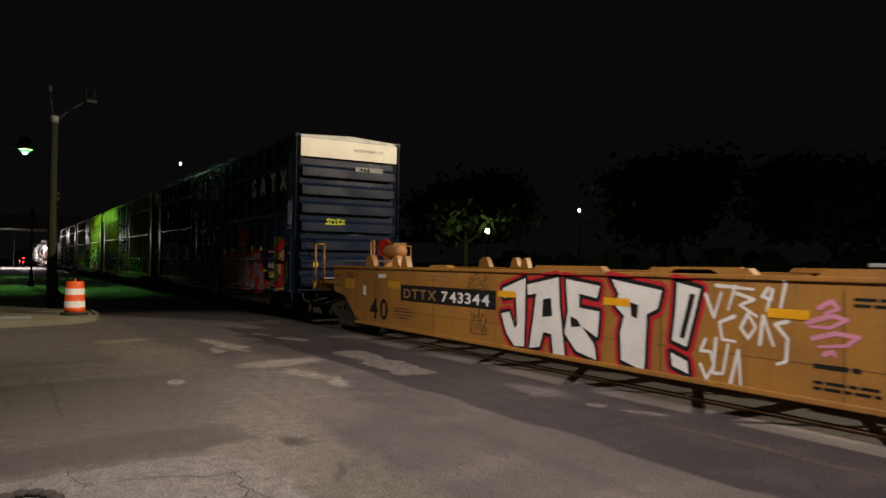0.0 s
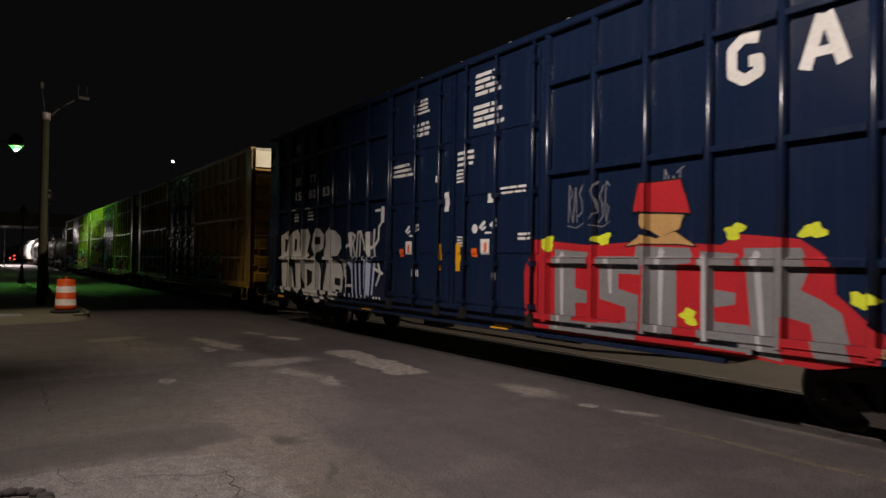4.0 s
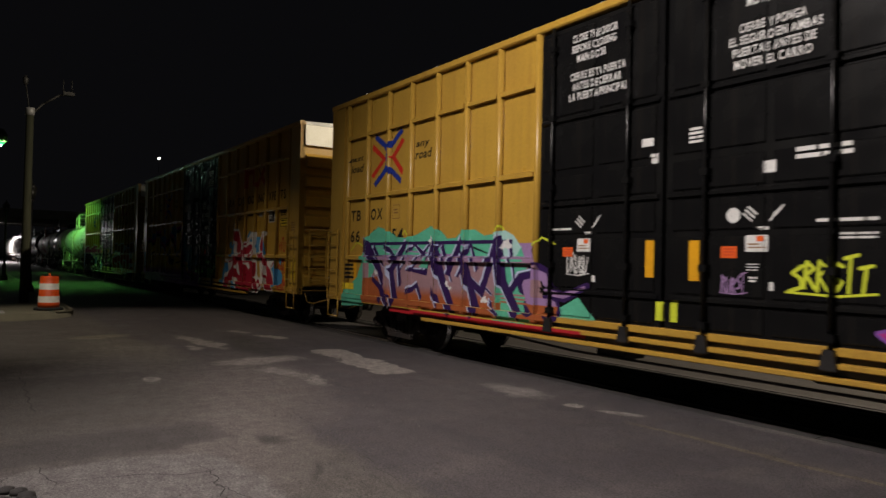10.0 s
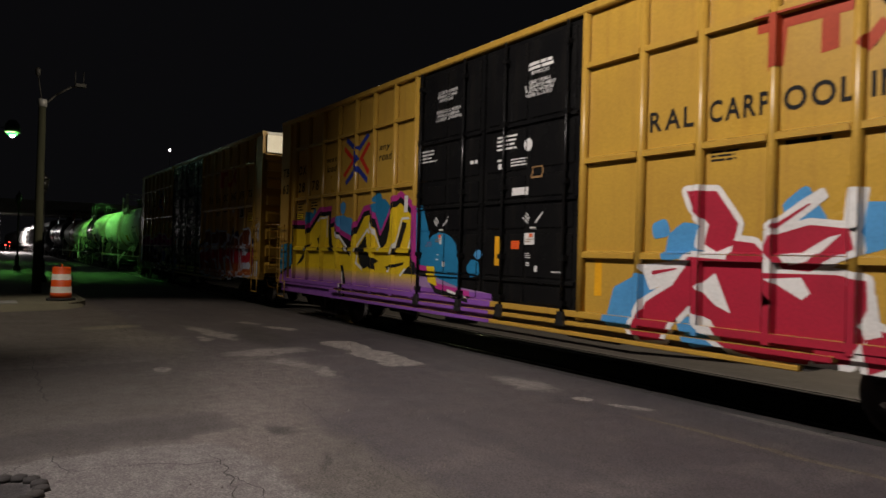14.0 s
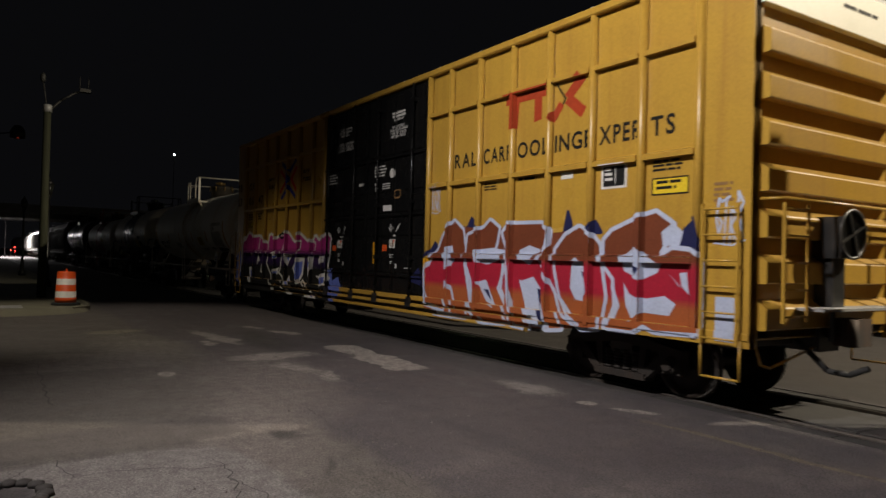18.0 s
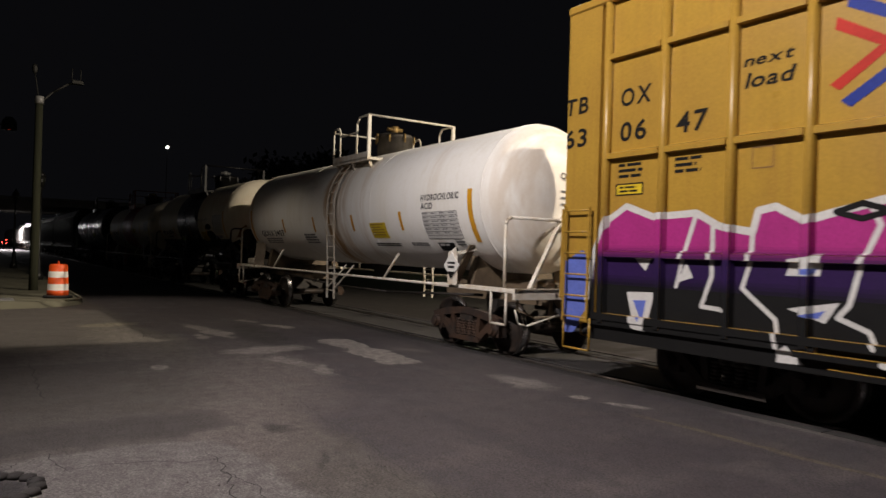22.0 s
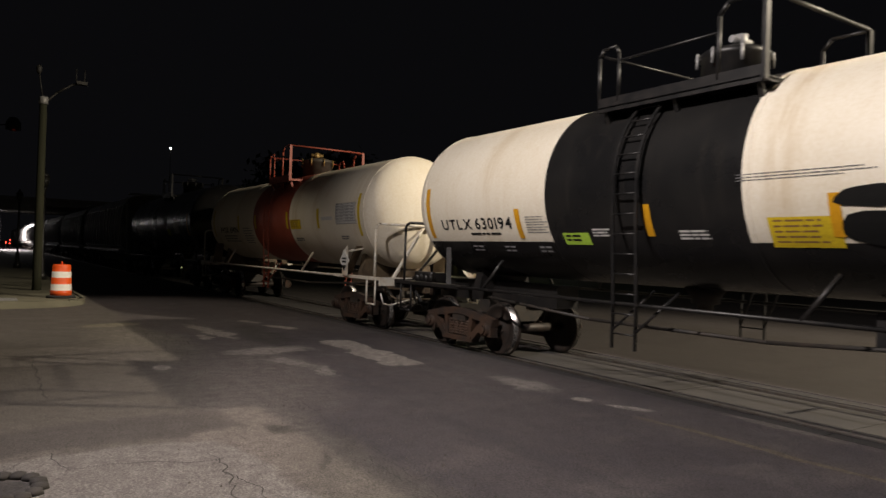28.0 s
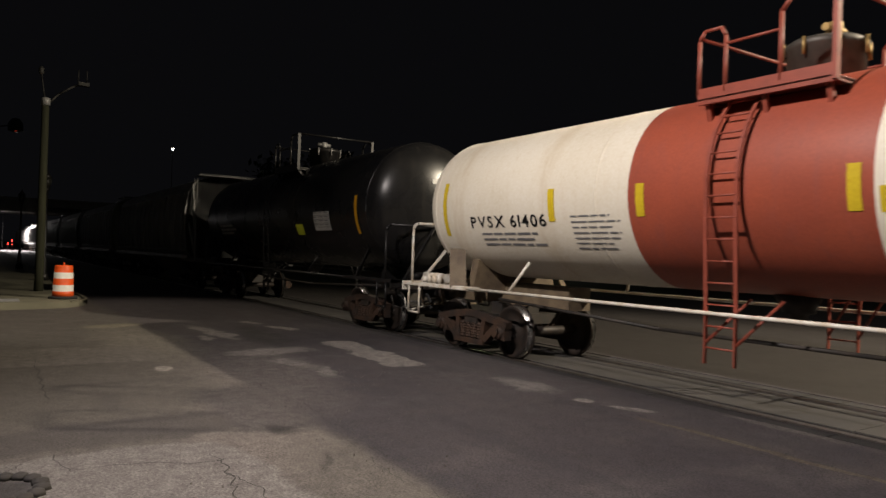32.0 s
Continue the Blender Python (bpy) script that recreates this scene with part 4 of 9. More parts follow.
    g.box(-half, half, -0.22, 0.22, 0.60, 0.9)
    for i in range(9):
        x = -half + 0.4 + (2 * half - 0.8) * i / 8
        g.box(x - 0.06, x + 0.06, -1.5, 1.5, 0.66, 0.84)
    part("underframe", g, GRIME_SHADE, car, "black greasy steel underframe")
    g = Geo().tube([(-5.4, -1.2, 0.52), (-2, -1.25, 0.36), (3, -1.25, 0.36), (5.4, -1.2, 0.5)], 0.02, 6)
    g.cyl((1.2, -0.6, 0.5), (2.2, -0.6, 0.5), 0.17, None, 12)
    g.box(-1.6, -1.1, -1.2, -0.8, 0.34, 0.6)
    part("brake_rigging", g, GRIME_SHADE, car)
    for q in (-1, 1):
        truck(car, q * (half - 2.35), SOOT)
    planes = [(-half, half, 0.86, 5.2, -1.545), (0.07 - rear, lead - 0.07, 0.86, 4.98, -1.575), (half - 0.62, half, 0.7, 5.06, -1.615), (-half, -half + 0.62, 0.7, 5.06, -1.615), (-half, half, 0.5, 0.86, -1.555), (-half, half, 0.775, 0.865, -1.63), (-5.9, 5.9, 0.655, 0.715, -1.66), (-5.55, 5.55, 0.515, 0.575, -1.64), (5.7, half, 0.70, 0.775, -1.612), (-half, -5.7, 0.70, 0.775, -1.612)]
    for q in (-1, 1):
        ribs = ribs_of[q]
        for r in ribs:
            planes.append((q * r - 0.04, q * r + 0.04, 0.74, 5.03, -1.630))
            planes.append((q * r - 0.065, q * r - 0.04, 0.74, 5.03, ("x", -1.545, -1.630)))
            planes.append((q * r + 0.04, q * r + 0.065, 0.74, 5.03, ("x", -1.630, -1.545)))
        for z in (1.65, 2.95, 4.28):
            for a, b in zip(ribs, ribs[1:]):
                x_a, x_b = sorted((q * (a + 0.05), q * (b - 0.05)))
                planes.append((x_a, x_b, z - 0.035, z + 0.035, -1.625))
                planes.append((x_a, x_b, z + 0.035, z + 0.06, ("z", -1.625, -1.545)))
        planes += [(p0, p1, a, b, -1.593) for a, b in rows for p0, p1 in cells[q]]
        if paint is YELLOW:
            planes += [(spans[q][0] + 0.04, spans[q][1] - 0.04, z - 0.018, z + 0.018, -1.615) for z in (1.23, 2.46, 3.665)]
    return car, planes


CARS = []


def head_profile(half, radius, depth, n=9):
    """Half of a tank's outline from its shoulder to the tip of its dished head."""
    return [(half + depth * math.sin(i / n * math.pi / 2), radius * math.cos(i / n * math.pi / 2)) for i in range(n + 1)]


def tank_car(label, c, half, radius, mats, paint, rail_mat, frame_mat, truck_x, centre=2.63, splits=(), plat=(-0.4, 1.5), lad_x=0.2, plat_mat=None):
    """A tank car without a full underframe: shell with dished heads, saddles, dome with a railed platform, ladders, side rails, trucks."""
    plat_mat = plat_mat or rail_mat
    saddle_mat = BLACK_STEEL if rail_mat is BLACK_STEEL else SADDLE
    car = thing("tank_car", label, "tank car", "train cars", at=pose(c, TRACK_Y, LIFT))
    CARS.append((car, c))
    if rail_mat is WHITE_STEEL:
        car["pale_rods"] = 1
    tip = half + 0.72
    hp = head_profile(half, radius, 0.72)
    prof = [(-a, r) for a, r in hp[::-1]]
    prof[0] = (-tip, 0.02)
    cuts = sorted(set([-half + 0.02 + i * (2 * half - 0.04) / 12 for i in range(13)] + [s for s in splits] + [s + 0.004 for s in splits]))
    prof += [(x, radius) for x in cuts] + hp
    prof[-1] = (tip, 0.02)
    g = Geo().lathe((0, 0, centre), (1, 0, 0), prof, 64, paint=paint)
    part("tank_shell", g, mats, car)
    for x in (-half, -half * 0.33, half * 0.33, half):
        g = Geo().lathe((x, 0, centre), (1, 0, 0), [(-0.025, radius - 0.01), (-0.02, radius + 0.006), (0.02, radius + 0.006), (0.025, radius - 0.01)], 64, paint=paint)
        part("weld_seam", g, mats, car)
    fl = centre - radius
    # stub sills and saddles
    for q in (-1, 1):
        g = Geo()
        xe = q * (tip + 0.35)
        g.box(min(q * (half - 2.6), xe), max(q * (half - 2.6), xe), -0.25, 0.25, 0.72, 1.12)
        part("stub_sill", g, saddle_mat, car)
        g = Geo()
        x = q * (half - 0.75)
        w = 0.62 if rail_mat is BLACK_STEEL else 1.0
        lift = fl + radius - math.sqrt(radius ** 2 - (w * 0.86) ** 2) + 0.04
        ring = [(-w, 0.98), (w, 0.98), (w * 0.86, lift), (0.0, fl + 0.05), (-w * 0.86, lift)]
        g.prism([(x - 0.1, a, c) for a, c in ring], [(x + 0.1, a, c) for a, c in ring])
        part("saddle", g, saddle_mat, car, "steel saddle under the tank")
        for s in (-1, 1):
            g = Geo()
            g.bar((x - q * 0.05, s * 1.30, 1.02), (x + q * 0.25, s * 1.12, fl + 0.50), 0.09 if rail_mat is BLACK_STEEL else 0.30, 0.03)
            part("saddle_wing", g, saddle_mat, car)
        g = Geo().slab(min(q * (half - 1.35), xe), max(q * (half - 1.35), xe), -1.40, -1.20, 0.98, 1.05, 0.01)
        g.box(min(q * (half - 1.35), xe), max(q * (half - 1.35), xe), 1.20, 1.40, 0.98, 1.05)
        g.box(min(xe, xe - q * 0.32), max(xe, xe - q * 0.32), -1.40, 1.40, 0.99, 1.04)
        g.box(min(xe, xe - q * 0.06), max(xe, xe - q * 0.06), -1.40, 1.40, 0.88, 1.06)
        part("end_platform", g, rail_mat, car)
        xr = q * (tip + 0.02)
        hoop = [(xr, -1.36, 1.02), (xr, -1.36, 2.10), (xr, -1.33, 2.18), (xr, -1.25, 2.22), (xr, 1.25, 2.22), (xr, 1.33, 2.18), (xr, 1.36, 2.10), (xr, 1.36, 1.02)]
        part("end_handrail", Geo().tube(hoop, 0.028, 8), rail_mat, car, "bent pipe handrail across the end platform")
        for s in (-1, 1):
            g = Geo().bar((xe - q * 0.10, s * 1.02, 1.05), (tip * q - q * 0.02, s * 0.10, 2.24), 0.07, 0.045)
            part("head_brace", g, rail_mat, car, "slanting brace that meets its twin on the tank head")
        g = Geo().cyl((q * (tip - 0.06), 0, 2.24), (q * (tip + 0.03), 0, 2.24), 0.13, None, 12)
        part("brace_pad", g, rail_mat, car)
        fit_mat = rail_mat if rail_mat is BLACK_STEEL else SADDLE
        for s in (-1, 1):
            g = Geo().bar((xe - q * 0.55, s * 0.5, 0.92), (xe, s * 0.5, 0.92), 0.06, 0.10)
            g.cyl((xe - q * 0.15, s * 0.5, 0.60), (xe - q * 0.15, s * 0.5, 0.92), 0.04, None, 8)
            part("end_bracket", g, fit_mat, car)
        part("end_valve", Geo().cyl((xe - q * 0.3, -0.75, 1.12), (xe - q * 0.3, -0.35, 1.12), 0.09, None, 10), fit_mat, car)
        part("end_pipe", Geo().tube([(xe - q * 0.3, -1.1, 0.95), (xe - q * 0.3, -1.1, 0.7), (xe - q * 0.1, -0.9, 0.58), (xe - q * 0.1, 0.4, 0.58)], 0.022, 6), fit_mat, car)
        for s in (-1, 1):
            x = xe - q * 0.45
            part("sill_step", Geo().tube([(x - 0.2, s * 1.38, 0.98), (x - 0.2, s * 1.38, 0.46), (x + 0.2, s * 1.38, 0.46), (x + 0.2, s * 1.38, 0.98)], 0.022, 6), rail_mat, car)
        coupler(car, xe + q * 0.05, q)
        truck(car, q * truck_x)
    # brake gear on the trailing platform
    g = Geo()
    xb = -(half + 0.35)
    for i in range(4):
        g.cyl((xb - 0.25 + 0.17 * i, -1.12, 1.05), (xb - 0.25 + 0.17 * i, -1.12, 1.18 + 0.05 * (i % 2)), 0.06, None, 10)
    g.cyl((xb - 0.3, -1.12, 1.20), (xb + 0.35, -1.12, 1.20), 0.05, None, 10)
    g.box(xb - 0.35, xb + 0.1, -1.0, -0.55, 1.05, 1.22)
    part("brake_valve", g, frame_mat, car, "pipework and valves of the brake")
    # long side rails on slanting stays
    for s in (-1, 1):
        g = Geo().cyl((-half + 1.2, s * 1.39, 1.02), (half - 1.2, s * 1.39, 1.02), 0.026, None, 8)
        rail = part("side_rail", g, rail_mat, car)
        for x in (-half * 0.62, half * 0.46):
            part("stay", Geo().cyl((x, s * 1.39, 1.02), (x + 0.30, s * 1.20, fl + 0.30), 0.028, None, 8), rail_mat, rail)
    # dome, platform and its railing
    top = centre + radius
    dome_x = (plat[0] + plat[1]) / 2 + 0.1
    dome = part("dome", Geo().lathe((dome_x, 0, top - 0.15), (0, 0, 1), [(0, 0.44), (0.50, 0.44), (0.52, 0.47), (0.58, 0.47), (0.63, 0.40), (0.66, 0.2), (0.67, 0.02)], 28), frame_mat if frame_mat is not WHITE_STEEL else DOME, car, "round manway housing on top of the tank")
    fitting = GREY_METAL if rail_mat is not WHITE_STEEL else BRASS
    for i in range(8):
        a = i * math.pi / 4
        part("bolt", Geo().cyl((dome_x + 0.49 * math.cos(a), 0.49 * math.sin(a), top + 0.25), (dome_x + 0.49 * math.cos(a), 0.49 * math.sin(a), top + 0.46), 0.022, None, 6), fitting, dome)
    g = Geo().cyl((dome_x + 0.15, -0.1, top + 0.46), (dome_x + 0.15, -0.1, top + 0.66), 0.09, None, 10)
    g.cyl((dome_x + 0.15, -0.3, top + 0.58), (dome_x + 0.15, 0.1, top + 0.58), 0.05, None, 8)
    part("valve", g, fitting, dome)
    pz = top - 0.30
    xa, xb = plat
    for s in (-1, 1):
        g = Geo()
        g.slab(xa, xb, *sorted((s * 0.72, s * 1.18)), pz + 0.02, pz + 0.06, 0.01)
        g.box(xa, xb, *sorted((s * 1.14, s * 1.18)), pz - 0.02, pz + 0.18)
        for x in (xa + 0.1, (xa + xb) / 2, xb - 0.1):
            g.bar((x, s * 1.10, pz + 0.02), (x, s * 1.02, centre + math.sqrt(radius ** 2 - 1.02 ** 2) - 0.03), 0.06, 0.06)
        if s < 0:
            plat_ob = part("platform", g, plat_mat, car, "steel platform beside the dome")
        else:
            part("platform", g, plat_mat, car, "steel platform beside the dome")
    for x in (xa, xb - 0.13):
        part("platform_cross_walk", Geo().box(x, x + 0.13, -1.14, 1.14, pz + 0.0, pz + 0.05), plat_mat, car)
    z0, z1 = pz + 0.1, pz + 1.02
    for s in (-1, 1):
        g = Geo().tube([(xa, s * 1.16, z0), (xa, s * 1.16, z1 - 0.24), (xa + 0.07, s * 1.16, z1 - 0.13), (xa + 0.30, s * 1.16, z1 - 0.13), (xa + 0.37, s * 1.16, z1 - 0.24), (xa + 0.37, s * 1.16, z0)], 0.024, 8)
        part("platform_hoop", g, plat_mat, plat_ob)
        g = Geo().tube([(xb - 0.62, s * 1.16, z0), (xb - 0.62, s * 1.16, z1 - 0.14), (xb - 0.5, s * 1.16, z1), (xb, s * 1.16, z1)], 0.026, 8)
        g.bar((xb, s * 1.16, z0 - 0.1), (xb, s * 1.16, z1), 0.08, 0.05)
        g.tube([(xa + 0.37, s * 1.16, z1 - 0.34), (xb - 0.6, s * 1.16, z1 - 0.34)], 0.018, 6)
        part("platform_railing", g, plat_mat, plat_ob)
    part("platform_end_rail", Geo().tube([(xb, -1.16, z1), (xb, 1.16, z1)], 0.026, 8), plat_mat, plat_ob)
    part("platform_end_rail", Geo().tube([(xa, -1.16, z1 - 0.2), (xa, 1.16, z1 - 0.2)], 0.02, 8), plat_mat, plat_ob)
    # ladders that follow the shell's bulge
    for s in (-1, 1):
        g = Geo()
        curve = []
        for i in range(15):
            a = radians(58 - i * 6.2)
            curve.append((s * (radius + 0.10) * math.cos(a), centre + (radius + 0.10) * math.sin(a)))
        curve = [p for p in curve if p[1] > centre - 0.15] + [(s * (radius + 0.09), centre - 0.5), (s * (radius + 0.03), 1.0), (s * (radius + 0.03), 0.42)]
        for w in (-0.2, 0.2):
            for (ya, za), (yb, zb) in zip(curve, curve[1:]):
                g.bar((lad_x + w, ya, za), (lad_x + w, yb, zb), 0.05, 0.02)
        lad = part("ladder", g, plat_mat, car)
        length = [0.0]
        for a, b in zip(curve, curve[1:]):
            length.append(length[-1] + math.hypot(b[0] - a[0], b[1] - a[1]))
        for i in range(14):
            d = length[-1] * (i + 0.25) / 14
            j = max(k for k in range(len(length) - 1) if length[k] <= d)
            f = (d - length[j]) / (length[j + 1] - length[j])
            y, z = [curve[j][k] + f * (curve[j + 1][k] - curve[j][k]) for k in (0, 1)]
            part("rung", Geo().cyl((lad_x - 0.2, y, z), (lad_x + 0.2, y, z), 0.013, None, 6), plat_mat, lad)
        g = Geo()
        for w in (-0.2, 0.2):
            g.cyl((lad_x + w, s * (radius + 0.03), 0.66), (lad_x + w + 0.42, s * 1.10, fl - 0.02), 0.02, None, 6)
        part("ladder_stay", g, plat_mat, lad)
    # bottom outlet
    g = Geo().lathe((0.2, 0, fl - 0.34), (0, 0, 1), [(0, 0.10), (0.12, 0.12), (0.14, 0.2), (0.2, 0.2), (0.36, 0.3)], 14)
    g.tube([(-half + 1, -0.5, 0.82), (-1.5, -0.55, 0.66), (1.5, -0.55, 0.66), (half - 1, -0.5, 0.82)], 0.03, 6)
    part("bottom_outlet", g, GRIME_SHADE, car)
    return car


def placard(car, x, y, z, turn=0):
    """A white diamond hazard placard in its holder."""
    d = 0.24
    g = Geo().prism([(-d, -0.01, 0), (0, -0.01, -d), (d, -0.01, 0), (0, -0.01, d)], [(-d, 0.01, 0), (0, 0.01, -d), (d, 0.01, 0), (0, 0.01, d)])
    h = Geo().prism([(-0.14, 0.012, -0.34), (0.16, 0.012, -0.34), (0.16, 0.012, 0.10), (0.10, 0.012, 0.34), (-0.14, 0.012, 0.22)], [(-0.14, 0.02, -0.34), (0.16, 0.02, -0.34), (0.16, 0.02, 0.10), (0.10, 0.02, 0.34), (-0.14, 0.02, 0.22)])
    h.bar((0.08, 0.05, 0.22), (0.08, 0.42, 0.30), 0.20, 0.03)
    part("placard_holder", h, WHITE_STEEL, car, "white steel plate that carries the placard", at=pose(x, y, z, 0, 0, turn))
    p = part("hazard_placard", g, REFLECT, car, "white diamond hazard placard", at=pose(x, y, z, 0, 0, turn))
    g = Geo().add([(-d * 0.55, -0.013, -d * 0.45), (0, -0.013, -d), (d * 0.55, -0.013, -d * 0.45)], [(0, 1, 2)])
    g.add([(-d * 0.5, -0.013, d * 0.12), (d * 0.5, -0.013, d * 0.12), (d * 0.5, -0.013, d * 0.28), (-d * 0.5, -0.013, d * 0.28)], [(0, 1, 2, 3)])
    g.add([(-d * 0.45, -0.013, -d * 0.2), (d * 0.45, -0.013, -d * 0.2), (d * 0.45, -0.013, -d * 0.02), (-d * 0.45, -0.013, -d * 0.02)], [(0, 1, 2, 3)])
    part("placard_print", g, INK["black"], p)
    return p


def well_car(label, c):
    """One unit of a container well car: deep side sills, open floor of cross beams, raised end decks with brake gear, trucks."""
    car = thing("well_car", label, "well car", "train cars", at=pose(c, TRACK_Y, LIFT))
    CARS.append((car, c))
    h = 6.6
    for s in (-1, 1):
        g = Geo()
        pr = [(-h - 1.05, 1.46), (-h - 1.05, 0.88), (-h - 0.45, 0.80), (-h + 0.15, 0.34), (-h + 0.7, 0.24), (h - 0.7, 0.24), (h - 0.15, 0.34), (h + 0.45, 0.80), (h + 1.05, 0.88), (h + 1.05, 1.46)]
        y0, y1 = sorted((s * 1.58, s * 1.50))
        g.prism([(a, y0, b) for a, b in pr], [(a, y1, b) for a, b in pr])
        part("side_sill", g, WELL_YELLOW, car, "deep mustard yellow side plate")
        g = Geo().slab(-h - 1.05, h + 1.05, *sorted((s * 1.50, s * 1.62)), 1.44, 1.50, 0.012)
        part("top_chord", g, WELL_YELLOW, car)
        g = Geo().slab(-h + 0.2, h - 0.2, *sorted((s * 1.50, s * 1.61)), 0.20, 0.27, 0.012)
        g.box(-h + 0.3, h - 0.3, *sorted((s * 1.25, s * 1.50)), 0.20, 0.24)
        part("bottom_chord", g, WELL_YELLOW, car)
        for x in (0.65, 2.9, 5.1):
            pr = [(x - 0.75, 1.50), (x - 0.68, 1.57), (x + 0.68, 1.57), (x + 0.75, 1.50)]
            g = Geo().prism([(a, s * 1.60, b) for a, b in pr], [(a, s * 1.48, b) for a, b in pr])
            part("container_guide", g, WELL_YELLOW, car)
    for i in range(6):
        x = -h + 1.0 + i * (2 * h - 2) / 5
        g = Geo().box(x - 0.14, x + 0.14, -1.5, 1.5, 0.18, 0.26)
        part("floor_beam", g, GRIME_SHADE, car)
        if i < 5:
            d = (2 * h - 2) / 5
            g = Geo().bar((x, -1.45, 0.22), (x + d, 1.45, 0.22), 0.10, 0.05).bar((x, 1.45, 0.22), (x + d, -1.45, 0.22), 0.10, 0.05)
            part("floor_brace", g, GRIME_SHADE, car)
    for q in (-1, 1):
        g = Geo().box(*sorted((q * (h - 0.1), q * (h + 0.0))), -1.5, 1.5, 0.3, 1.45)
        part("bulkhead", g, WELL_YELLOW, car)
        g = Geo().slab(*sorted((q * h, q * (h + 2.75))), -1.2, 1.2, 1.02, 1.10, 0.01)
        g.box(*sorted((q * h, q * (h + 2.7))), -0.28, 0.28, 0.74, 1.04)
        g.box(*sorted((q * (h + 2.65), q * (h + 2.75))), -1.45, 1.45, 0.86, 1.10)
        part("end_deck", g, WELL_YELLOW, car)
        for s in (-1, 1):
            for xg, hg, wg in ((-5.68, 0.26, 0.24), (-4.49, 0.25, 0.15), (-4.13, 0.24, 0.14)) if q < 0 else ():
                pr = [(xg - wg, 1.48), (xg - wg * 0.9, 1.50 + hg * 0.5), (xg - wg * 0.3, 1.48 + hg), (xg + wg * 0.3, 1.48 + hg), (xg + wg * 0.6, 1.50 + hg * 0.6), (xg + wg, 1.48)]
                g2 = Geo().prism([(a, s * 1.61, b) for a, b in pr], [(a, s * 1.49, b) for a, b in pr])
                part("corner_guide", g2, WELL_YELLOW, car, "rounded yellow container corner guide")
            g2 = Geo().prism([(q * (h - 3.4), s * 1.60, 1.50), (q * (h - 3.5), s * 1.60, 1.55), (q * (h - 4.0), s * 1.60, 1.55), (q * (h - 4.1), s * 1.60, 1.50)], [(q * (h - 3.4), s * 1.44, 1.50), (q * (h - 3.5), s * 1.44, 1.55), (q * (h - 4.0), s * 1.44, 1.55), (q * (h - 4.1), s * 1.44, 1.50)])
            part("latch_cover", g2, WELL_YELLOW, car)
        g = Geo().box(*sorted((q * (h - 1.85), q * (h + 1.1))), -1.40, -1.20, 1.60, 1.635)
        part("walkway_edge", g, GREY_METAL, car)
        coupler(car, q * (h + 2.8), q)
        truck(car, q * (h + 1.3), SOOT)
        for y in (-1.32, 1.32):
            g = Geo().tube([(q * (h + 2.6), y - 0.12, 1.05), (q * (h + 2.6), y - 0.12, 2.05), (q * (h + 2.6), y + 0.12, 2.05), (q * (h + 2.6), y + 0.12, 1.05)], 0.024, 8)
            part("end_grab_iron", g, WELL_YELLOW, car)
    # hand brake and air tank on the trailing deck
    x = -h - 0.95
    g = Geo().lathe((x - 0.12, -0.2, 1.95), (0.5, -1, 0), [(-0.014, 0.20), (0.014, 0.20), (0.014, 0.235), (-0.014, 0.235), (-0.014, 0.20)], 20)
    for i in range(3):
        a = i * 2.1
        g.bar((x - 0.12, -0.2, 1.95), (x - 0.12 + 0.2 * math.cos(a), -0.2 + 0.1 * math.cos(a), 1.95 + 0.2 * math.sin(a)), 0.025, 0.02)
    part("brake_wheel", g, ink("red_enamel", (0.62, 0.05, 0.03)), car, "red hand brake wheel")
    g = Geo().box(x - 0.10, x + 0.28, -0.15, 0.2, 1.10, 2.08)
    part("brake_stand", g, WELL_YELLOW, car)
    part("deck_grab_iron", Geo().tube([(x + 0.5, -0.9, 1.1), (x + 0.5, -0.9, 2.1), (x + 0.66, -0.9, 2.1), (x + 0.66, -0.9, 1.1)], 0.026, 8), WELL_YELLOW, car)
    g = Geo().lathe((x + 0.75, -0.6, 1.84), (1, 0, 0), [(0, 0.02), (0.05, 0.12), (0.10, 0.16), (0.72, 0.16), (0.77, 0.12), (0.80, 0.02)], 20)
    g.box(x + 0.88, x + 0.94, -0.75, -0.45, 1.1, 1.72).box(x + 1.35, x + 1.41, -0.75, -0.45, 1.1, 1.72)
    part("air_tank", g, ink("rusty_tan_tank", (0.36, 0.17, 0.06), 0.5), car, "rusty tan compressed air tank")
    planes = [(-9, 9, 0.2, 1.5, -1.58), (-9, 9, 1.44, 1.50, -1.62)]
    for xx in (0.65, 2.9, 5.1):
        planes.append((xx - 0.68, xx + 0.68, 1.50, 1.57, -1.60))
    return car, planes


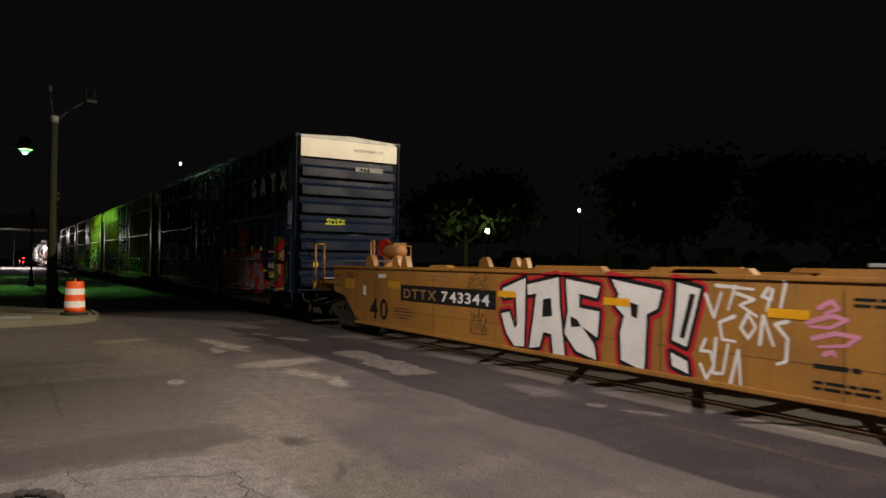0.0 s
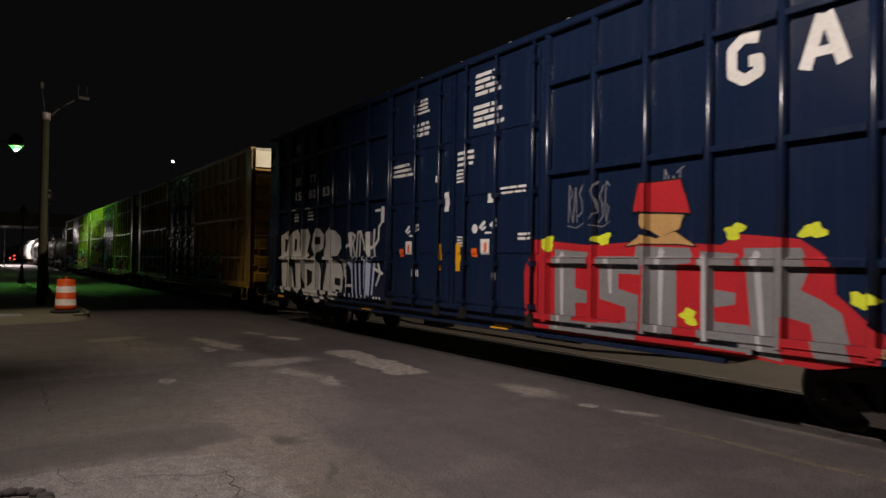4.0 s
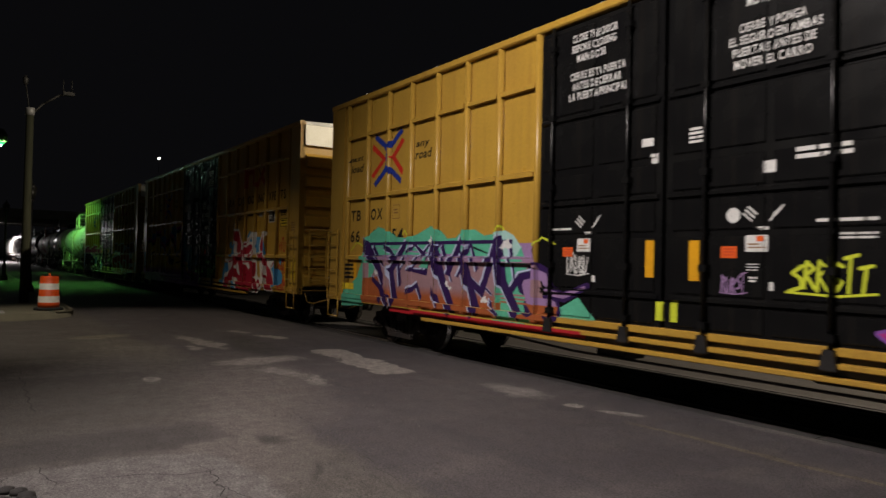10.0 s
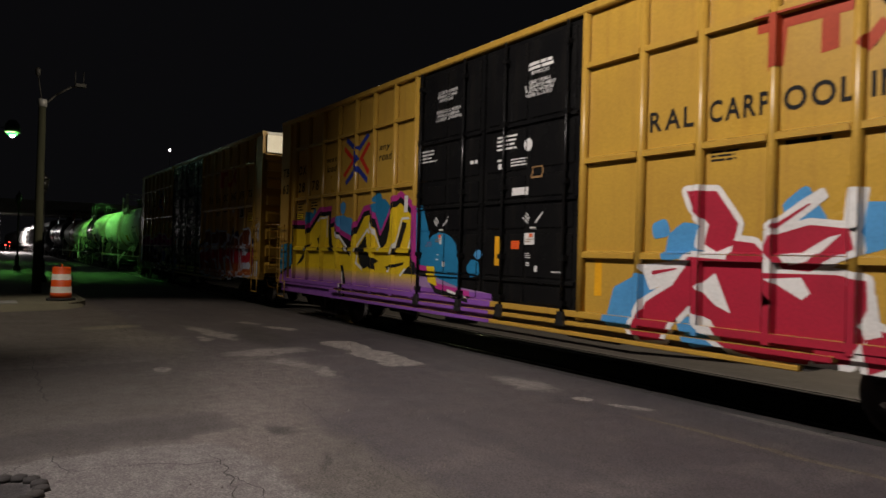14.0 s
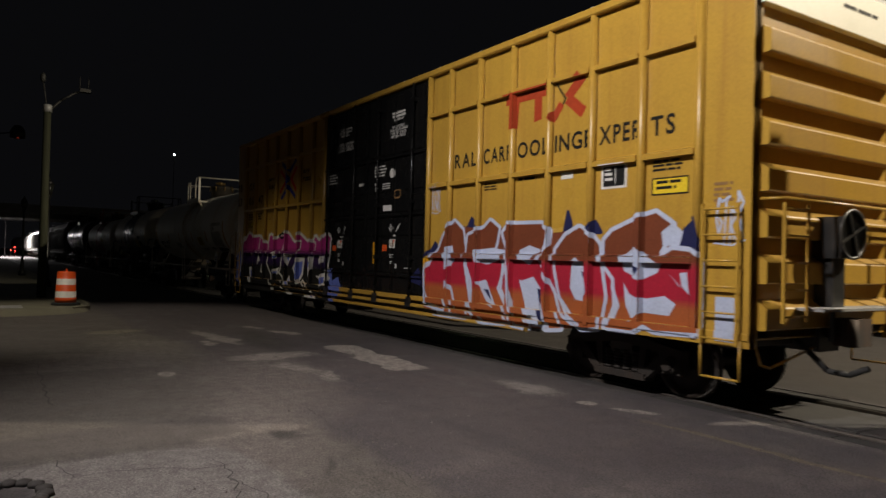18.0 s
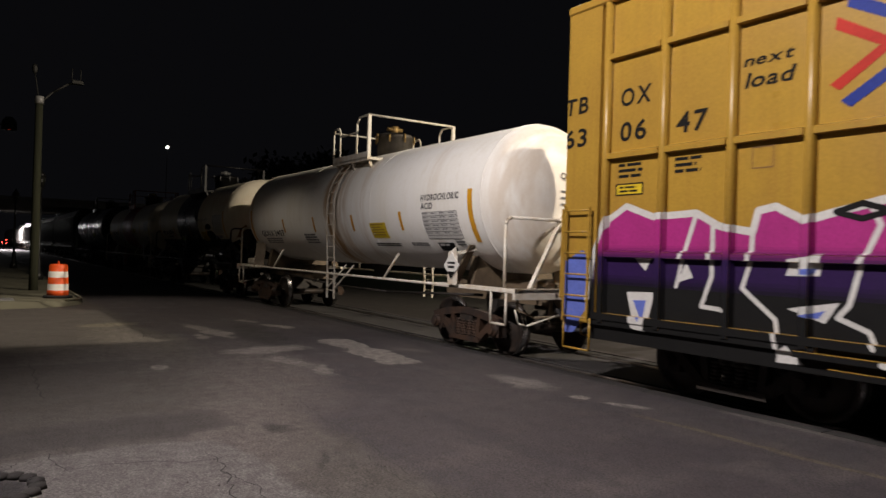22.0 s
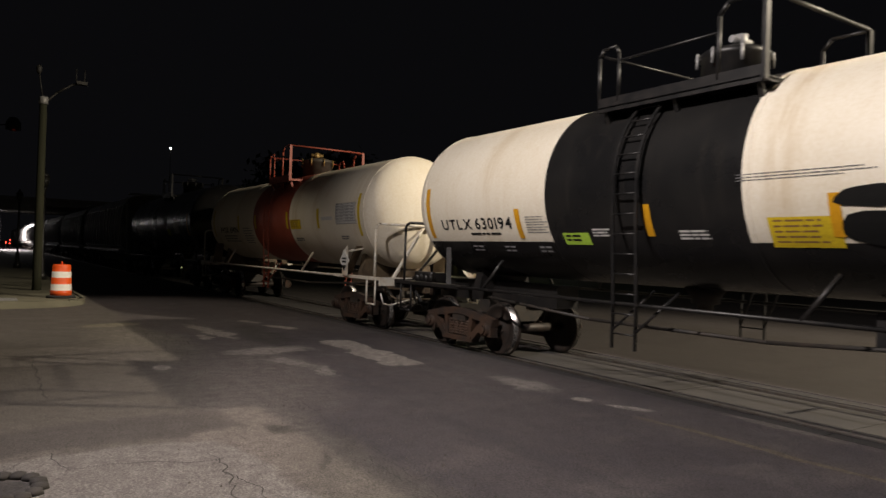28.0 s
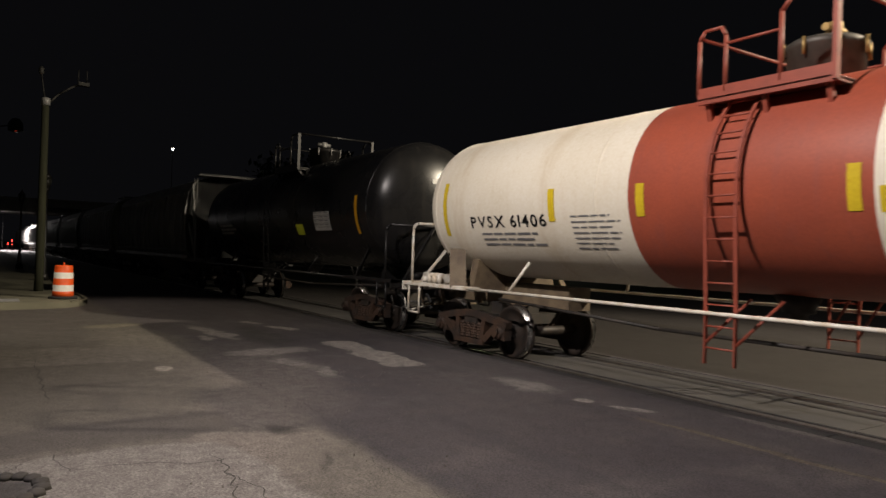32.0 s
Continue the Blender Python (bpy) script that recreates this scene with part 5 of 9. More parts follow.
def hopper_car(label, x0, x1, mat):
    """A covered hopper: smooth curved sides, running boards, sloped ends with braces, outlet chutes."""
    c, half = (x0 + x1) / 2, (x1 - x0) / 2
    car = thing("hopper_car", label, "hopper car", "train cars", at=pose(c, TRACK_Y, LIFT))
    CARS.append((car, c))
    pr = [(-1.18, 1.05), (-1.48, 1.45), (-1.58, 2.3), (-1.58, 3.1), (-1.45, 3.9), (-1.15, 4.35), (-0.7, 4.55), (0.7, 4.55), (1.15, 4.35), (1.45, 3.9), (1.58, 3.1), (1.58, 2.3), (1.48, 1.45), (1.18, 1.05)]
    g = Geo().prism([(-half + 0.9, *p) for p in pr], [(half - 0.9, *p) for p in pr])
    part("hopper_body", g, mat, car)
    for q in (-1, 1):
        g = Geo().prism([(q * (half - 0.9), y * 0.96, z) for y, z in pr], [(q * (half - 1.9), y * 0.9, z * 0.9) for y, z in pr])
        part("end_slope", g, mat, car)
        g = Geo().box(*sorted((q * (half - 0.05), q * (half - 2.2))), -1.3, 1.3, 1.0, 1.12)
        part("end_sill", g, mat, car)
        for s in (-1, 1):
            g = Geo().bar((q * (half - 0.15), s * 1.25, 1.1), (q * (half - 0.75), s * 1.3, 4.2), 0.08, 0.08).bar((q * (half - 0.15), s * 1.25, 1.1), (q * (half - 0.9), s * 1.4, 2.6), 0.07, 0.07)
            part("end_brace", g, mat, car)
        ladder(car, "end_ladder", q * (half - 0.3), -1.3, 1.1, 4.4, 0.46, 9, mat, "x")
        coupler(car, q * half, q)
        truck(car, q * (half - 2.0))
        g = Geo().tube([(q * (half - 0.2), -1.2, 4.62), (q * (half - 0.2), 1.2, 4.62)], 0.02).box(*sorted((q * (half - 0.2), q * (half - 1.0))), -1.2, 1.2, 4.56, 4.59)
        part("end_walkway", g, GREY_METAL, car)
    for s in (-1, 1):
        g = Geo().slab(-half + 1, half - 1, *sorted((s * 1.40, s * 1.60)), 1.10, 1.26, 0.02)
        part("side_sill", g, mat, car)
        for i in range(15):
            x = -half + 1.3 + (2 * half - 2.6) * i / 14
            if ("seam", s) not in SHARED:
                pr = [(s * 1.575, 2.3), (s * 1.575, 3.1), (s * 1.47, 3.85), (s * 1.53, 3.9), (s * 1.64, 3.12), (s * 1.64, 2.28), (s * 1.55, 1.5), (s * 1.47, 1.5)]
                SHARED["seam", s] = Geo().prism([(-0.035, *p) for p in pr], [(0.035, *p) for p in pr]).mesh("side_seam", mat)
            part("side_seam", SHARED["seam", s], None, car, at=pose(x, 0, 0))
    for i in range(3):
        x = -half * 0.5 + i * half * 0.5
        g = Geo().prism([(x - 1.2, -1.1, 1.1), (x + 1.2, -1.1, 1.1), (x + 1.2, 1.1, 1.1), (x - 1.2, 1.1, 1.1)], [(x - 0.3, -0.5, 0.4), (x + 0.3, -0.5, 0.4), (x + 0.3, 0.5, 0.4), (x - 0.3, 0.5, 0.4)])
        part("outlet_chute", g, mat, car)
    g = Geo().box(-half + 1.2, half - 1.2, -0.35, 0.35, 4.62, 4.66)
    for i in range(8):
        x = -half + 1.5 + (2 * half - 3) * i / 7
        g.box(x - 0.03, x + 0.03, -0.3, 0.3, 4.54, 4.63)
    part("roof_walk", g, GREY_METAL, car)
    return car


# ---- the train ----
well, well_planes = well_car("mustard yellow container well car covered in graffiti, empty", -8.35)
blue, blue_planes = boxcar("boxcar", "dark blue tall box car with white lettering and graffiti", -37.91, -18.62, BLUE, BLUE)
box_a, planes_a = boxcar("boxcar", "yellow tall box car with black doors and mint graffiti", -58.91, -39.70, YELLOW, BLACK, 2.58, [2.47, 3.40, 4.28, 5.17, 6.05, 6.90, 7.77, 8.67], 2.50, [2.47, 3.51, 4.38, 5.27, 6.14, 7.02, 7.90, 8.76], seam=-0.18)
box_b, planes_b = boxcar("boxcar", "yellow tall box car with black doors and crimson graffiti", -79.67, -60.82, YELLOW, BLACK, 2.36, TRAIL, 2.20, seam=0.02)
box_c, planes_c = boxcar("boxcar", "yellow tall box car with black doors and brown graffiti", -99.95, -81.30, YELLOW, BLACK, 2.56, [2.47, 3.14, 4.06, 4.98, 5.90, 6.82, 7.79, 8.76], 2.36, [2.47, 3.31, 4.22, 5.14, 6.04, 6.95, 7.86, 8.76], seam=-0.01)
acid = tank_car("white tank car streaked with rust, acid lettering", -108.50, 6.15, 1.37, [TANK_WHITE], lambda p: 0, WHITE_STEEL, WHITE_STEEL, 5.4, plat=(-0.38, 1.52), lad_x=0.2)
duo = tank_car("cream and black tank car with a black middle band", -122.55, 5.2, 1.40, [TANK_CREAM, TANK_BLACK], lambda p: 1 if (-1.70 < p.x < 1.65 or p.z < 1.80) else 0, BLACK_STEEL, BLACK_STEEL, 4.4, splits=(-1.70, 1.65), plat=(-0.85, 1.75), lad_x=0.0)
part("air_reservoir", Geo().lathe((4.35, -1.12, 1.30), (1, 0, 0), [(0, 0.02), (0.05, 0.15), (0.12, 0.2), (0.88, 0.2), (0.95, 0.15), (1.0, 0.02)], 20), BLACK_STEEL, duo, "black compressed air reservoir")
g = Geo().lathe((6.12, -0.75, 1.95), (1, -0.4, 0), [(-0.014, 0.24), (0.014, 0.24), (0.014, 0.275), (-0.014, 0.275), (-0.014, 0.24)], 20)
for i in range(4):
    a = i * math.pi / 2 + 0.3
    g.bar((6.12, -0.75, 1.95), (6.12 + 0.09 * math.cos(a), -0.75 + 0.24 * math.cos(a), 1.95 + 0.25 * math.sin(a)), 0.03, 0.02)
g.box(5.94, 6.1, -0.92, -0.58, 1.55, 2.15)
g.box(5.97, 6.05, -0.80, -0.70, 1.04, 1.56)
part("brake_wheel", g, BLACK_STEEL, duo, "black hand brake wheel and stand")
belt = tank_car("cream tank car with an oxide red middle band", -136.80, 6.28, 1.33, [TANK_CREAM, TANK_RED], lambda p: 1 if -1.46 < p.x < 1.69 else 0, WHITE_STEEL, WHITE_STEEL, 5.4, splits=(-1.46, 1.69), plat=(-0.5, 1.2), lad_x=0.05, plat_mat=RED_STEEL, centre=2.56)
dark = tank_car("plain black tank car with white stencilling", -152.2, 6.5, 1.5, [TANK_BLACK], lambda p: 0, BLACK_STEEL, BLACK_STEEL, 5.7, centre=2.7)
for i in range(9):
    hopper_car("grey covered hopper car with ribbed curved sides", -180.3 - i * 20.2, -161.3 - i * 20.2, HOPPER_GREY)

# ---- lettering and graffiti on the cars ----
def door_print(pw, x0, seed, ink_name="white"):
    """Stencilled notices and labels on one car's two doors."""
    for x, z, w, h, n in ((x0 - 1.45, 4.72, 0.62, 0.30, 4), (x0 - 1.45, 4.28, 0.68, 0.30, 3), (x0 + 0.62, 4.82, 0.75, 0.42, 4), (x0 + 0.58, 4.28, 0.85, 0.42, 4)):
        pw.bars(x, z, w, h, n, ink_name, seed + int(x * 7), fill=0.6)
    pw.rect(x0 - 1.95, x0 - 1.78, 1.70, 1.85, "orange")
    pw.rect(x0 - 1.70, x0 - 1.46, 1.74, 2.0, "white")
    pw.rect(x0 - 1.62, x0 - 1.54, 1.78, 1.94, "orange", 1)
    pw.rect(x0 + 0.55, x0 + 0.72, 1.70, 1.85, "orange")
    pw.rect(x0 + 0.83, x0 + 1.07, 1.74, 2.0, "white")
    pw.rect(x0 + 0.92, x0 + 1.0, 1.78, 1.94, "orange", 1)
    for x in (x0 - 1.45, x0 + 1.05):
        for dx, dz in ((-0.17, 0.0), (0.13, 0.03)):
            pw.stroke([(x + dx - 0.07, 2.20 + dz), (x + dx + 0.05, 2.28 + dz)], 0.06, ink_name)
            pw.stroke([(x + dx - 0.02, 2.16 + dz), (x + dx + 0.08, 2.2 + dz)], 0.04, ink_name)
        pw.bars(x - 0.1, 2.12, 0.22, 0.06, 1, ink_name, seed)
    pw.blob(x0 + 0.65, 2.18, 0.08, 0.08, ink_name, rough=0.0)
    pw.rect(x0 - 0.62, x0 - 0.47, 3.08, 3.2, ink_name)
    pw.rect(x0 - 0.30, x0 - 0.16, 2.52, 2.87, ink_name)
    pw.bars(x0 + 0.05, 3.24, 0.28, 0.26, 4, ink_name, seed + 2)
    pw.rect(x0 + 1.0, x0 + 1.16, 2.60, 2.76, ink_name)
    pw.bars(x0 + 1.35, 2.83, 0.66, 0.14, 2, ink_name, seed + 5)
    pw.bars(x0 - 2.05, 3.55, 0.6, 0.3, 3, ink_name, seed + 6)
    pw.rect(x0 - 0.56, x0 - 0.40, 1.45, 1.94, "amber")
    pw.rect(x0 + 0.06, x0 + 0.22, 1.45, 1.94, "amber")
    for x in (x0 - 1.45, x0 - 1.3, x0 + 1.15):
        pw.rect(x, x + 0.07, 1.32, 1.45, ink_name)
    pw.bars(x0 + 1.82, 2.08, 0.4, 0.14, 2, ink_name, seed + 9)


def stencils(pw, x0, first, seed):
    """Notices in two languages, labels and reflectors on the black doors; x0 is where the doors meet."""
    tall, top, low, left, wide = (0.105, 4.72, 4.19, -1.66, 0.90) if first else (0.052, 4.53, 4.185, -1.50, 0.70)
    pitch = tall * 1.36
    for i, (line, a, b) in enumerate((("CLOSE THIS DOOR", 0.06, 0.98), ("BEFORE CLOSING", 0.05, 0.95), ("MAIN DOOR", 0.16, 0.76))):
        pw.text(line, x0 + left + a * wide, top - i * pitch, tall, "white", (b - a) * wide, True)
    for i, (line, a, b) in enumerate((("CIERRE ESTA PUERTA", 0.02, 1.14), ("ANTES DE CERRAR", 0.07, 1.06), ("LA PUERTA PRINCIPAL", 0.0, 1.18))):
        pw.text(line, x0 + left + a * wide, low - i * pitch, tall, "white", (b - a) * wide, True)
    left, low, wide = (0.87, 4.20, 1.04) if first else (1.03, 4.255, 0.70)
    tall *= 0.92 if first else 1.05
    pitch = tall * 1.36 if first else tall * 1.22
    for i, (line, a, b) in enumerate((("CIERRE Y PONGA", 0.12, 0.84), ("EL SEGURO EN AMBAS", 0.0, 1.0), ("PUERTAS ANTES DE", 0.04, 0.94), ("MOVER EL CARRO", 0.06, 0.90))):
        pw.text(line, x0 + left + a * wide, low - i * pitch, tall, "white", (b - a) * wide, True)
    pw.text("MOVING CAR", x0 + left + 0.2 * wide, low + pitch * 2.1, tall, "white", 0.6 * wide, True)
    for i in range(2):
        pw.bars(x0 + left + 0.1 * wide, low + pitch * (3.1 + i) + tall, 0.85 * wide, pitch, 1, "white", seed + i, fill=0.7)
    # orange and white labels, slanting stencils and small notes low on each leaf
    for a, b in ((-1.73, -1.45), (0.80, 1.10)):
        pw.rect(x0 + a, x0 + a + 0.20, 1.72, 1.85, "orange")
        for i in range(3):
            pw.rect(x0 + a + 0.03, x0 + a + 0.17, 1.75 + 0.033 * i, 1.757 + 0.033 * i, "crimson", 1)
        pw.rect(x0 + b, x0 + b + 0.25, 1.79, 1.97, "white")
        pw.rect(x0 + b + 0.13, x0 + b + 0.21, 1.90, 1.96, "orange", 1)
        pw.bars(x0 + b + 0.03, 1.88, 0.2, 0.07, 2, "dirty", seed + 3, 1, fill=0.5)
        for q in (-1, 1):
            cx = x0 + b + 0.20 + q * 0.15
            for k in (-1, 0, 1):
                pw.stroke([(cx - 0.055 + 0.03 * k, 2.20 - q * 0.045 + 0.035 * k), (cx + 0.055 + 0.03 * k, 2.20 + q * 0.045 + 0.035 * k)], 0.020, "white", cap=False)
        pw.bars(x0 + b + 0.14, 2.06, 0.14, 0.045, 1, "white", seed, fill=0.8)
        pw.bars(x0 + b + 0.02, 1.66, 0.16, 0.09, 3, "white", seed + 8, fill=0.4)
        pw.rect(x0 + b + 0.27, x0 + b + 0.33, 1.38, 1.47, "white")
        pw.bars(x0 + b + 0.05, 1.52, 0.10, 0.07, 2, "white", seed + 4, fill=0.6)
    pw.rect(x0 + 0.38, x0 + 0.52, 1.45, 1.92, "amber")
    if first:
        pw.rect(x0 - 0.26, x0 - 0.13, 1.47, 1.93, "amber")
        pw.blob(x0 + 0.95, 2.19, 0.085, 0.085, "white", rough=0.0)
        pw.rect(x0 - 0.34, x0 - 0.16, 3.10, 3.20, "white")
        pw.rect(x0 - 0.20, x0 - 0.10, 2.88, 3.0, "white")
        pw.bars(x0 + 0.36, 3.24, 0.25, 0.20, 4, "white", seed + 2, fill=0.6)
        pw.rect(x0 + 1.30, x0 + 1.44, 2.63, 2.76, "white")
        pw.bars(x0 + 1.65, 2.86, 0.68, 0.15, 2, "white", seed + 5, fill=0.6)
        pw.bars(x0 + 1.87, 2.12, 0.60, 0.06, 1, "white", seed + 9)
        pw.bars(x0 + 2.1, 1.98, 0.45, 0.08, 2, "white", seed + 10)
        pw.rect(x0 - 0.10, x0 + 0.0, 0.95, 1.18, "acid")
        pw.rect(x0 + 0.13, x0 + 0.23, 0.95, 1.18, "acid")
        pw.bars(x0 - 2.0, 2.12, 0.5, 0.05, 1, "white", seed + 6)
    else:
        pw.bars(x0 + 0.37, 3.53, 0.62, 0.26, 4, "white", seed + 2, fill=0.45)
        pw.bars(x0 + 0.38, 3.16, 0.20, 0.06, 1, "white", seed + 1)
        pw.rect(x0 + 0.42, x0 + 0.55, 3.0, 3.09, "white")
        pw.bars(x0 + 0.74, 3.14, 0.45, 0.14, 3, "white", seed + 7, fill=0.45)
        pw.blob(x0 + 1.15, 3.33, 0.10, 0.10, "white", rough=0.0)
        outline(pw, x0 + 1.24, x0 + 1.50, 2.80, 2.98, 0.03)
        pw.rect(x0 + 0.79, x0 + 1.16, 2.56, 2.68, "white")
        pw.bars(x0 - 2.12, 3.54, 0.66, 0.26, 4, "white", seed + 6, fill=0.42)
        pw.bars(x0 - 0.38, 3.22, 0.30, 0.07, 1, "white", seed + 8, fill=0.85)
        pw.bars(x0 + 1.75, 1.40, 0.28, 0.03, 1, "white", seed + 9)


def outline(pw, x0, x1, z0, z1, w=0.014):
    for a, c, d, e in ((x0, x1, z0, z0 + w), (x0, x1, z1 - w, z1), (x0, x0 + w, z0, z1), (x1 - w, x1, z0, z1)):
        pw.rect(a, c, d, e, "dirty")


def pool_car_print(car, planes, digits, seed):
    """The owner's plain shapes, slogan and numbers on a yellow car."""
    pw = Paintwork()
    # slogan, letter groups between the posts
    for s, x, w in (("RAL", 3.49, 0.66), ("CARP", 4.36, 0.76), ("OOL", 5.27, 0.74), ("INGE", 6.15, 0.76), ("XPER", 7.05, 0.76), ("TS", 7.95, 0.38)):
        pw.text(s, x, 3.22, 0.25, "black", w, True)
    # owner's mark: red bar on two legs and a double chevron
    pw.rect(4.95, 6.02, 4.10, 4.27, "logo_red")
    pw.poly([(5.08, 3.68), (5.26, 3.70), (5.30, 4.12), (5.08, 4.12)], "logo_red")
    pw.poly([(5.66, 3.74), (5.84, 3.76), (5.84, 4.12), (5.66, 4.12)], "logo_red")
    pw.stroke([(6.14, 4.26), (6.36, 3.98), (6.16, 3.70)], 0.035, "black", cap=False)
    pw.stroke([(6.40, 3.98), (6.72, 4.26)], 0.17, "logo_red", cap=False)
    pw.stroke([(6.40, 3.98), (6.74, 3.72)], 0.17, "logo_red", cap=False)
    pw.stroke([(6.28, 3.92), (6.08, 3.70)], 0.13, "logo_red", 1, cap=False)
    pw.rect(7.11, 7.57, 2.60, 2.93, "white")
    pw.rect(7.15, 7.53, 2.63, 2.90, "black", 1)
    pw.bars(7.18, 2.88, 0.14, 0.2, 3, "white", seed, 2)
    pw.rect(7.36, 7.375, 2.66, 2.89, "white", 2)
    pw.rect(7.99, 8.55, 2.46, 2.68, "black")
    pw.rect(8.01, 8.53, 2.48, 2.66, "label_yellow", 1)
    pw.bars(8.06, 2.64, 0.42, 0.14, 2, "black", seed + 1, 2)
    pw.bars(8.0, 2.9, 0.55, 0.16, 3, "black", seed + 2)
    pw.rect(6.30, 6.55, 2.80, 2.90, "white")
    pw.bars(5.3, 2.9, 0.5, 0.08, 1, "black", seed)
    pw.bars(4.4, 2.88, 0.4, 0.14, 3, "black", seed + 4)
    pw.rect(2.60, 2.73, 1.1, 1.6, "amber")
    pw.rect(8.35, 8.62, 0.95, 1.6, "amber")
    pw.rect(-4.5, -4.36, 1.1, 1.6, "amber")
    pw.rect(-8.65, -8.5, 1.15, 1.6, "amber")
    # slogan and arrows on the trailing half
    first = digits == "664054"
    c = -7.24 if first else -4.87
    pw.text("next", c - 1.64, 3.76, 0.125, "black", 0.57, True, slant=0.2, gap=0.06)
    pw.text("load", c - 1.62, 3.52, 0.165, "black", 0.55, True, slant=0.2, gap=0.06)
    pw.text("any", c + 1.09, 3.78, 0.13, "black", 0.46, True, slant=0.2, gap=0.06)
    pw.text("road", c + 1.08, 3.55, 0.17, "black", 0.54, True, slant=0.2, gap=0.06)
    # a red chevron inside a bent blue bar, facing two blue arms round a second chevron
    pw.blade([(c - 0.48, 4.17), (c - 0.12, 3.97), (c + 0.03, 3.83), (c + 0.07, 3.70), (c + 0.03, 3.56), (c - 0.12, 3.42), (c - 0.48, 3.20)], 0.115, "logo_blue", 1, ext=0.7)
    pw.blade([(c - 0.59, 3.97), (c - 0.13, 3.69), (c - 0.59, 3.38)], 0.115, "logo_scarlet", 0, ext=0.7)
    pw.blade([(c + 0.15, 3.93), (c + 0.53, 4.17)], 0.115, "logo_blue", 1, ext=0.7)
    pw.blade([(c + 0.11, 3.46), (c + 0.52, 3.20)], 0.115, "logo_blue", 1, ext=0.7)
    pw.blade([(c + 0.58, 3.97), (c + 0.24, 3.69), (c + 0.58, 3.38)], 0.115, "logo_scarlet", 0, ext=0.7)
    low, cols = (2.46, (-8.82, -7.90, -7.0)) if first else (3.60, (-9.28, -8.30, -7.40))
    pw.text("TB", cols[0], low, 0.23, "black", 0.46, True, 1, slant=0.08)
    pw.text("OX", cols[1], low, 0.23, "black", 0.50, True, 1, slant=0.08)
    for i, x in enumerate(cols):
        pw.text(digits[2 * i:2 * i + 2], x, low - 0.46, 0.25, "black", 0.44, True, 1, slant=0.05)
    if first:
        outline(pw, -6.98, -6.70, 2.44, 2.72)
        pw.bars(-6.92, 2.64, 0.16, 0.12, 2, "dirty", seed, 2)
        pw.bars(-8.9, 1.52, 0.30, 0.36, 4, "black", seed)
        pw.rect(-9.0, -8.6, 0.96, 1.10, "label_yellow", 9)
    else:
        outline(pw, -6.38, -6.12, 2.62, 2.86)
        for i, x in enumerate((-8.3, -7.4)):
            pw.bars(x, 2.84, 0.42, 0.22, 3, "black", seed + i)
        pw.rect(-8.34, -7.88, 2.42, 2.58, "black")
        pw.rect(-8.32, -7.90, 2.44, 2.56, "label_yellow", 1)
        pw.bars(-8.28, 2.54, 0.32, 0.10, 2, "black", seed, 2)
    # open end of each side: small labels and worn edges
    pw.bars(8.95, 2.55, 0.3, 0.25, 4, "dirty", seed + 7)
    stencils(pw, {"664054": -0.31, "632878": 0.02, "630647": 0.09}[digits], first, seed)
    pw.side(car, planes, shift={"664054": 0.13, "632878": 0.0, "630647": -0.10}[digits])


pool_car_print(box_a, planes_a, "664054", 11)
pool_car_print(box_b, planes_b, "632878", 23)
pool_car_print(box_c, planes_c, "630647", 37)

# well car
pw = Paintwork()
pw.rect(-4.31, -1.07, 0.82, 1.14, "black")
pw.text("DTTX", -4.18, 0.88, 0.19, "dirty", 1.25, True, 1)
pw.text("743344", -2.75, 0.88, 0.19, "white", 1.5, True, 1)
pw.text("40", -5.70, 0.38, 0.44, "black", 0.84, True)
for x in (-1.0, 1.39, 3.80):
    pw.rect(x, x + 0.47, 1.05, 1.15, "amber", 9)
pw.rect(-7.0, -6.5, 0.98, 1.2, "faded")
pw.rect(-6.05, -5.9, 0.86, 1.06, "white")
pw.rect(-4.85, -4.35, 1.05, 1.2, "faded")
for x in (-6.40, -5.45, -3.05, 0.1, 2.35, 4.6):
    pw.rect(x, x + 0.012, 0.28, 1.44, "soot")
pw.rect(-6.3, 6.2, 0.60, 0.606, "soot")
pw.bars(-6.95, 1.34, 0.45, 0.16, 3, "black", 41, fill=0.3)
pw.rect(-7.55, -7.30, 1.02, 1.28, "soot")
pw.rect(-7.52, -7.33, 1.05, 1.25, "dirty", 1)
for i in range(26):
    x = -6.2 + i * 0.49
    pw.poly([(x, 1.44), (x + 0.05, 1.44), (x + 0.03, 1.44 - 0.08 - 0.25 * ((i * 37) % 11) / 11)], "dirty")
pw.bars(-3.3, 1.36, 0.9, 0.14, 2, "dirty", 4)
pw.bars(4.7, 1.3, 1.2, 0.12, 2, "black", 5)
pw.bars(4.3, 0.62, 0.5, 0.09, 1, "black", 6)
pw.bars(4.3, 0.45, 0.8, 0.12, 2, "black", 7)
pw.rect(-5.3, -4.95, 1.26, 1.34, "white")
pw.bars(-4.6, 0.66, 0.9, 0.25, 4, "soot", 8, fill=0.3)
pw.shape([(-0.88, 1.19), (-0.29, 1.37), (-0.3, 0.82), (-0.32, 0.3), (-0.57, 0.29), (-0.77, 0.47), (-0.91, 0.78), (-0.7, 0.82), (-0.55, 0.56), (-0.49, 0.63), (-0.53, 1.1), (-0.84, 1.03)], "white", "black", 0.055, "red", 0.05, 2)
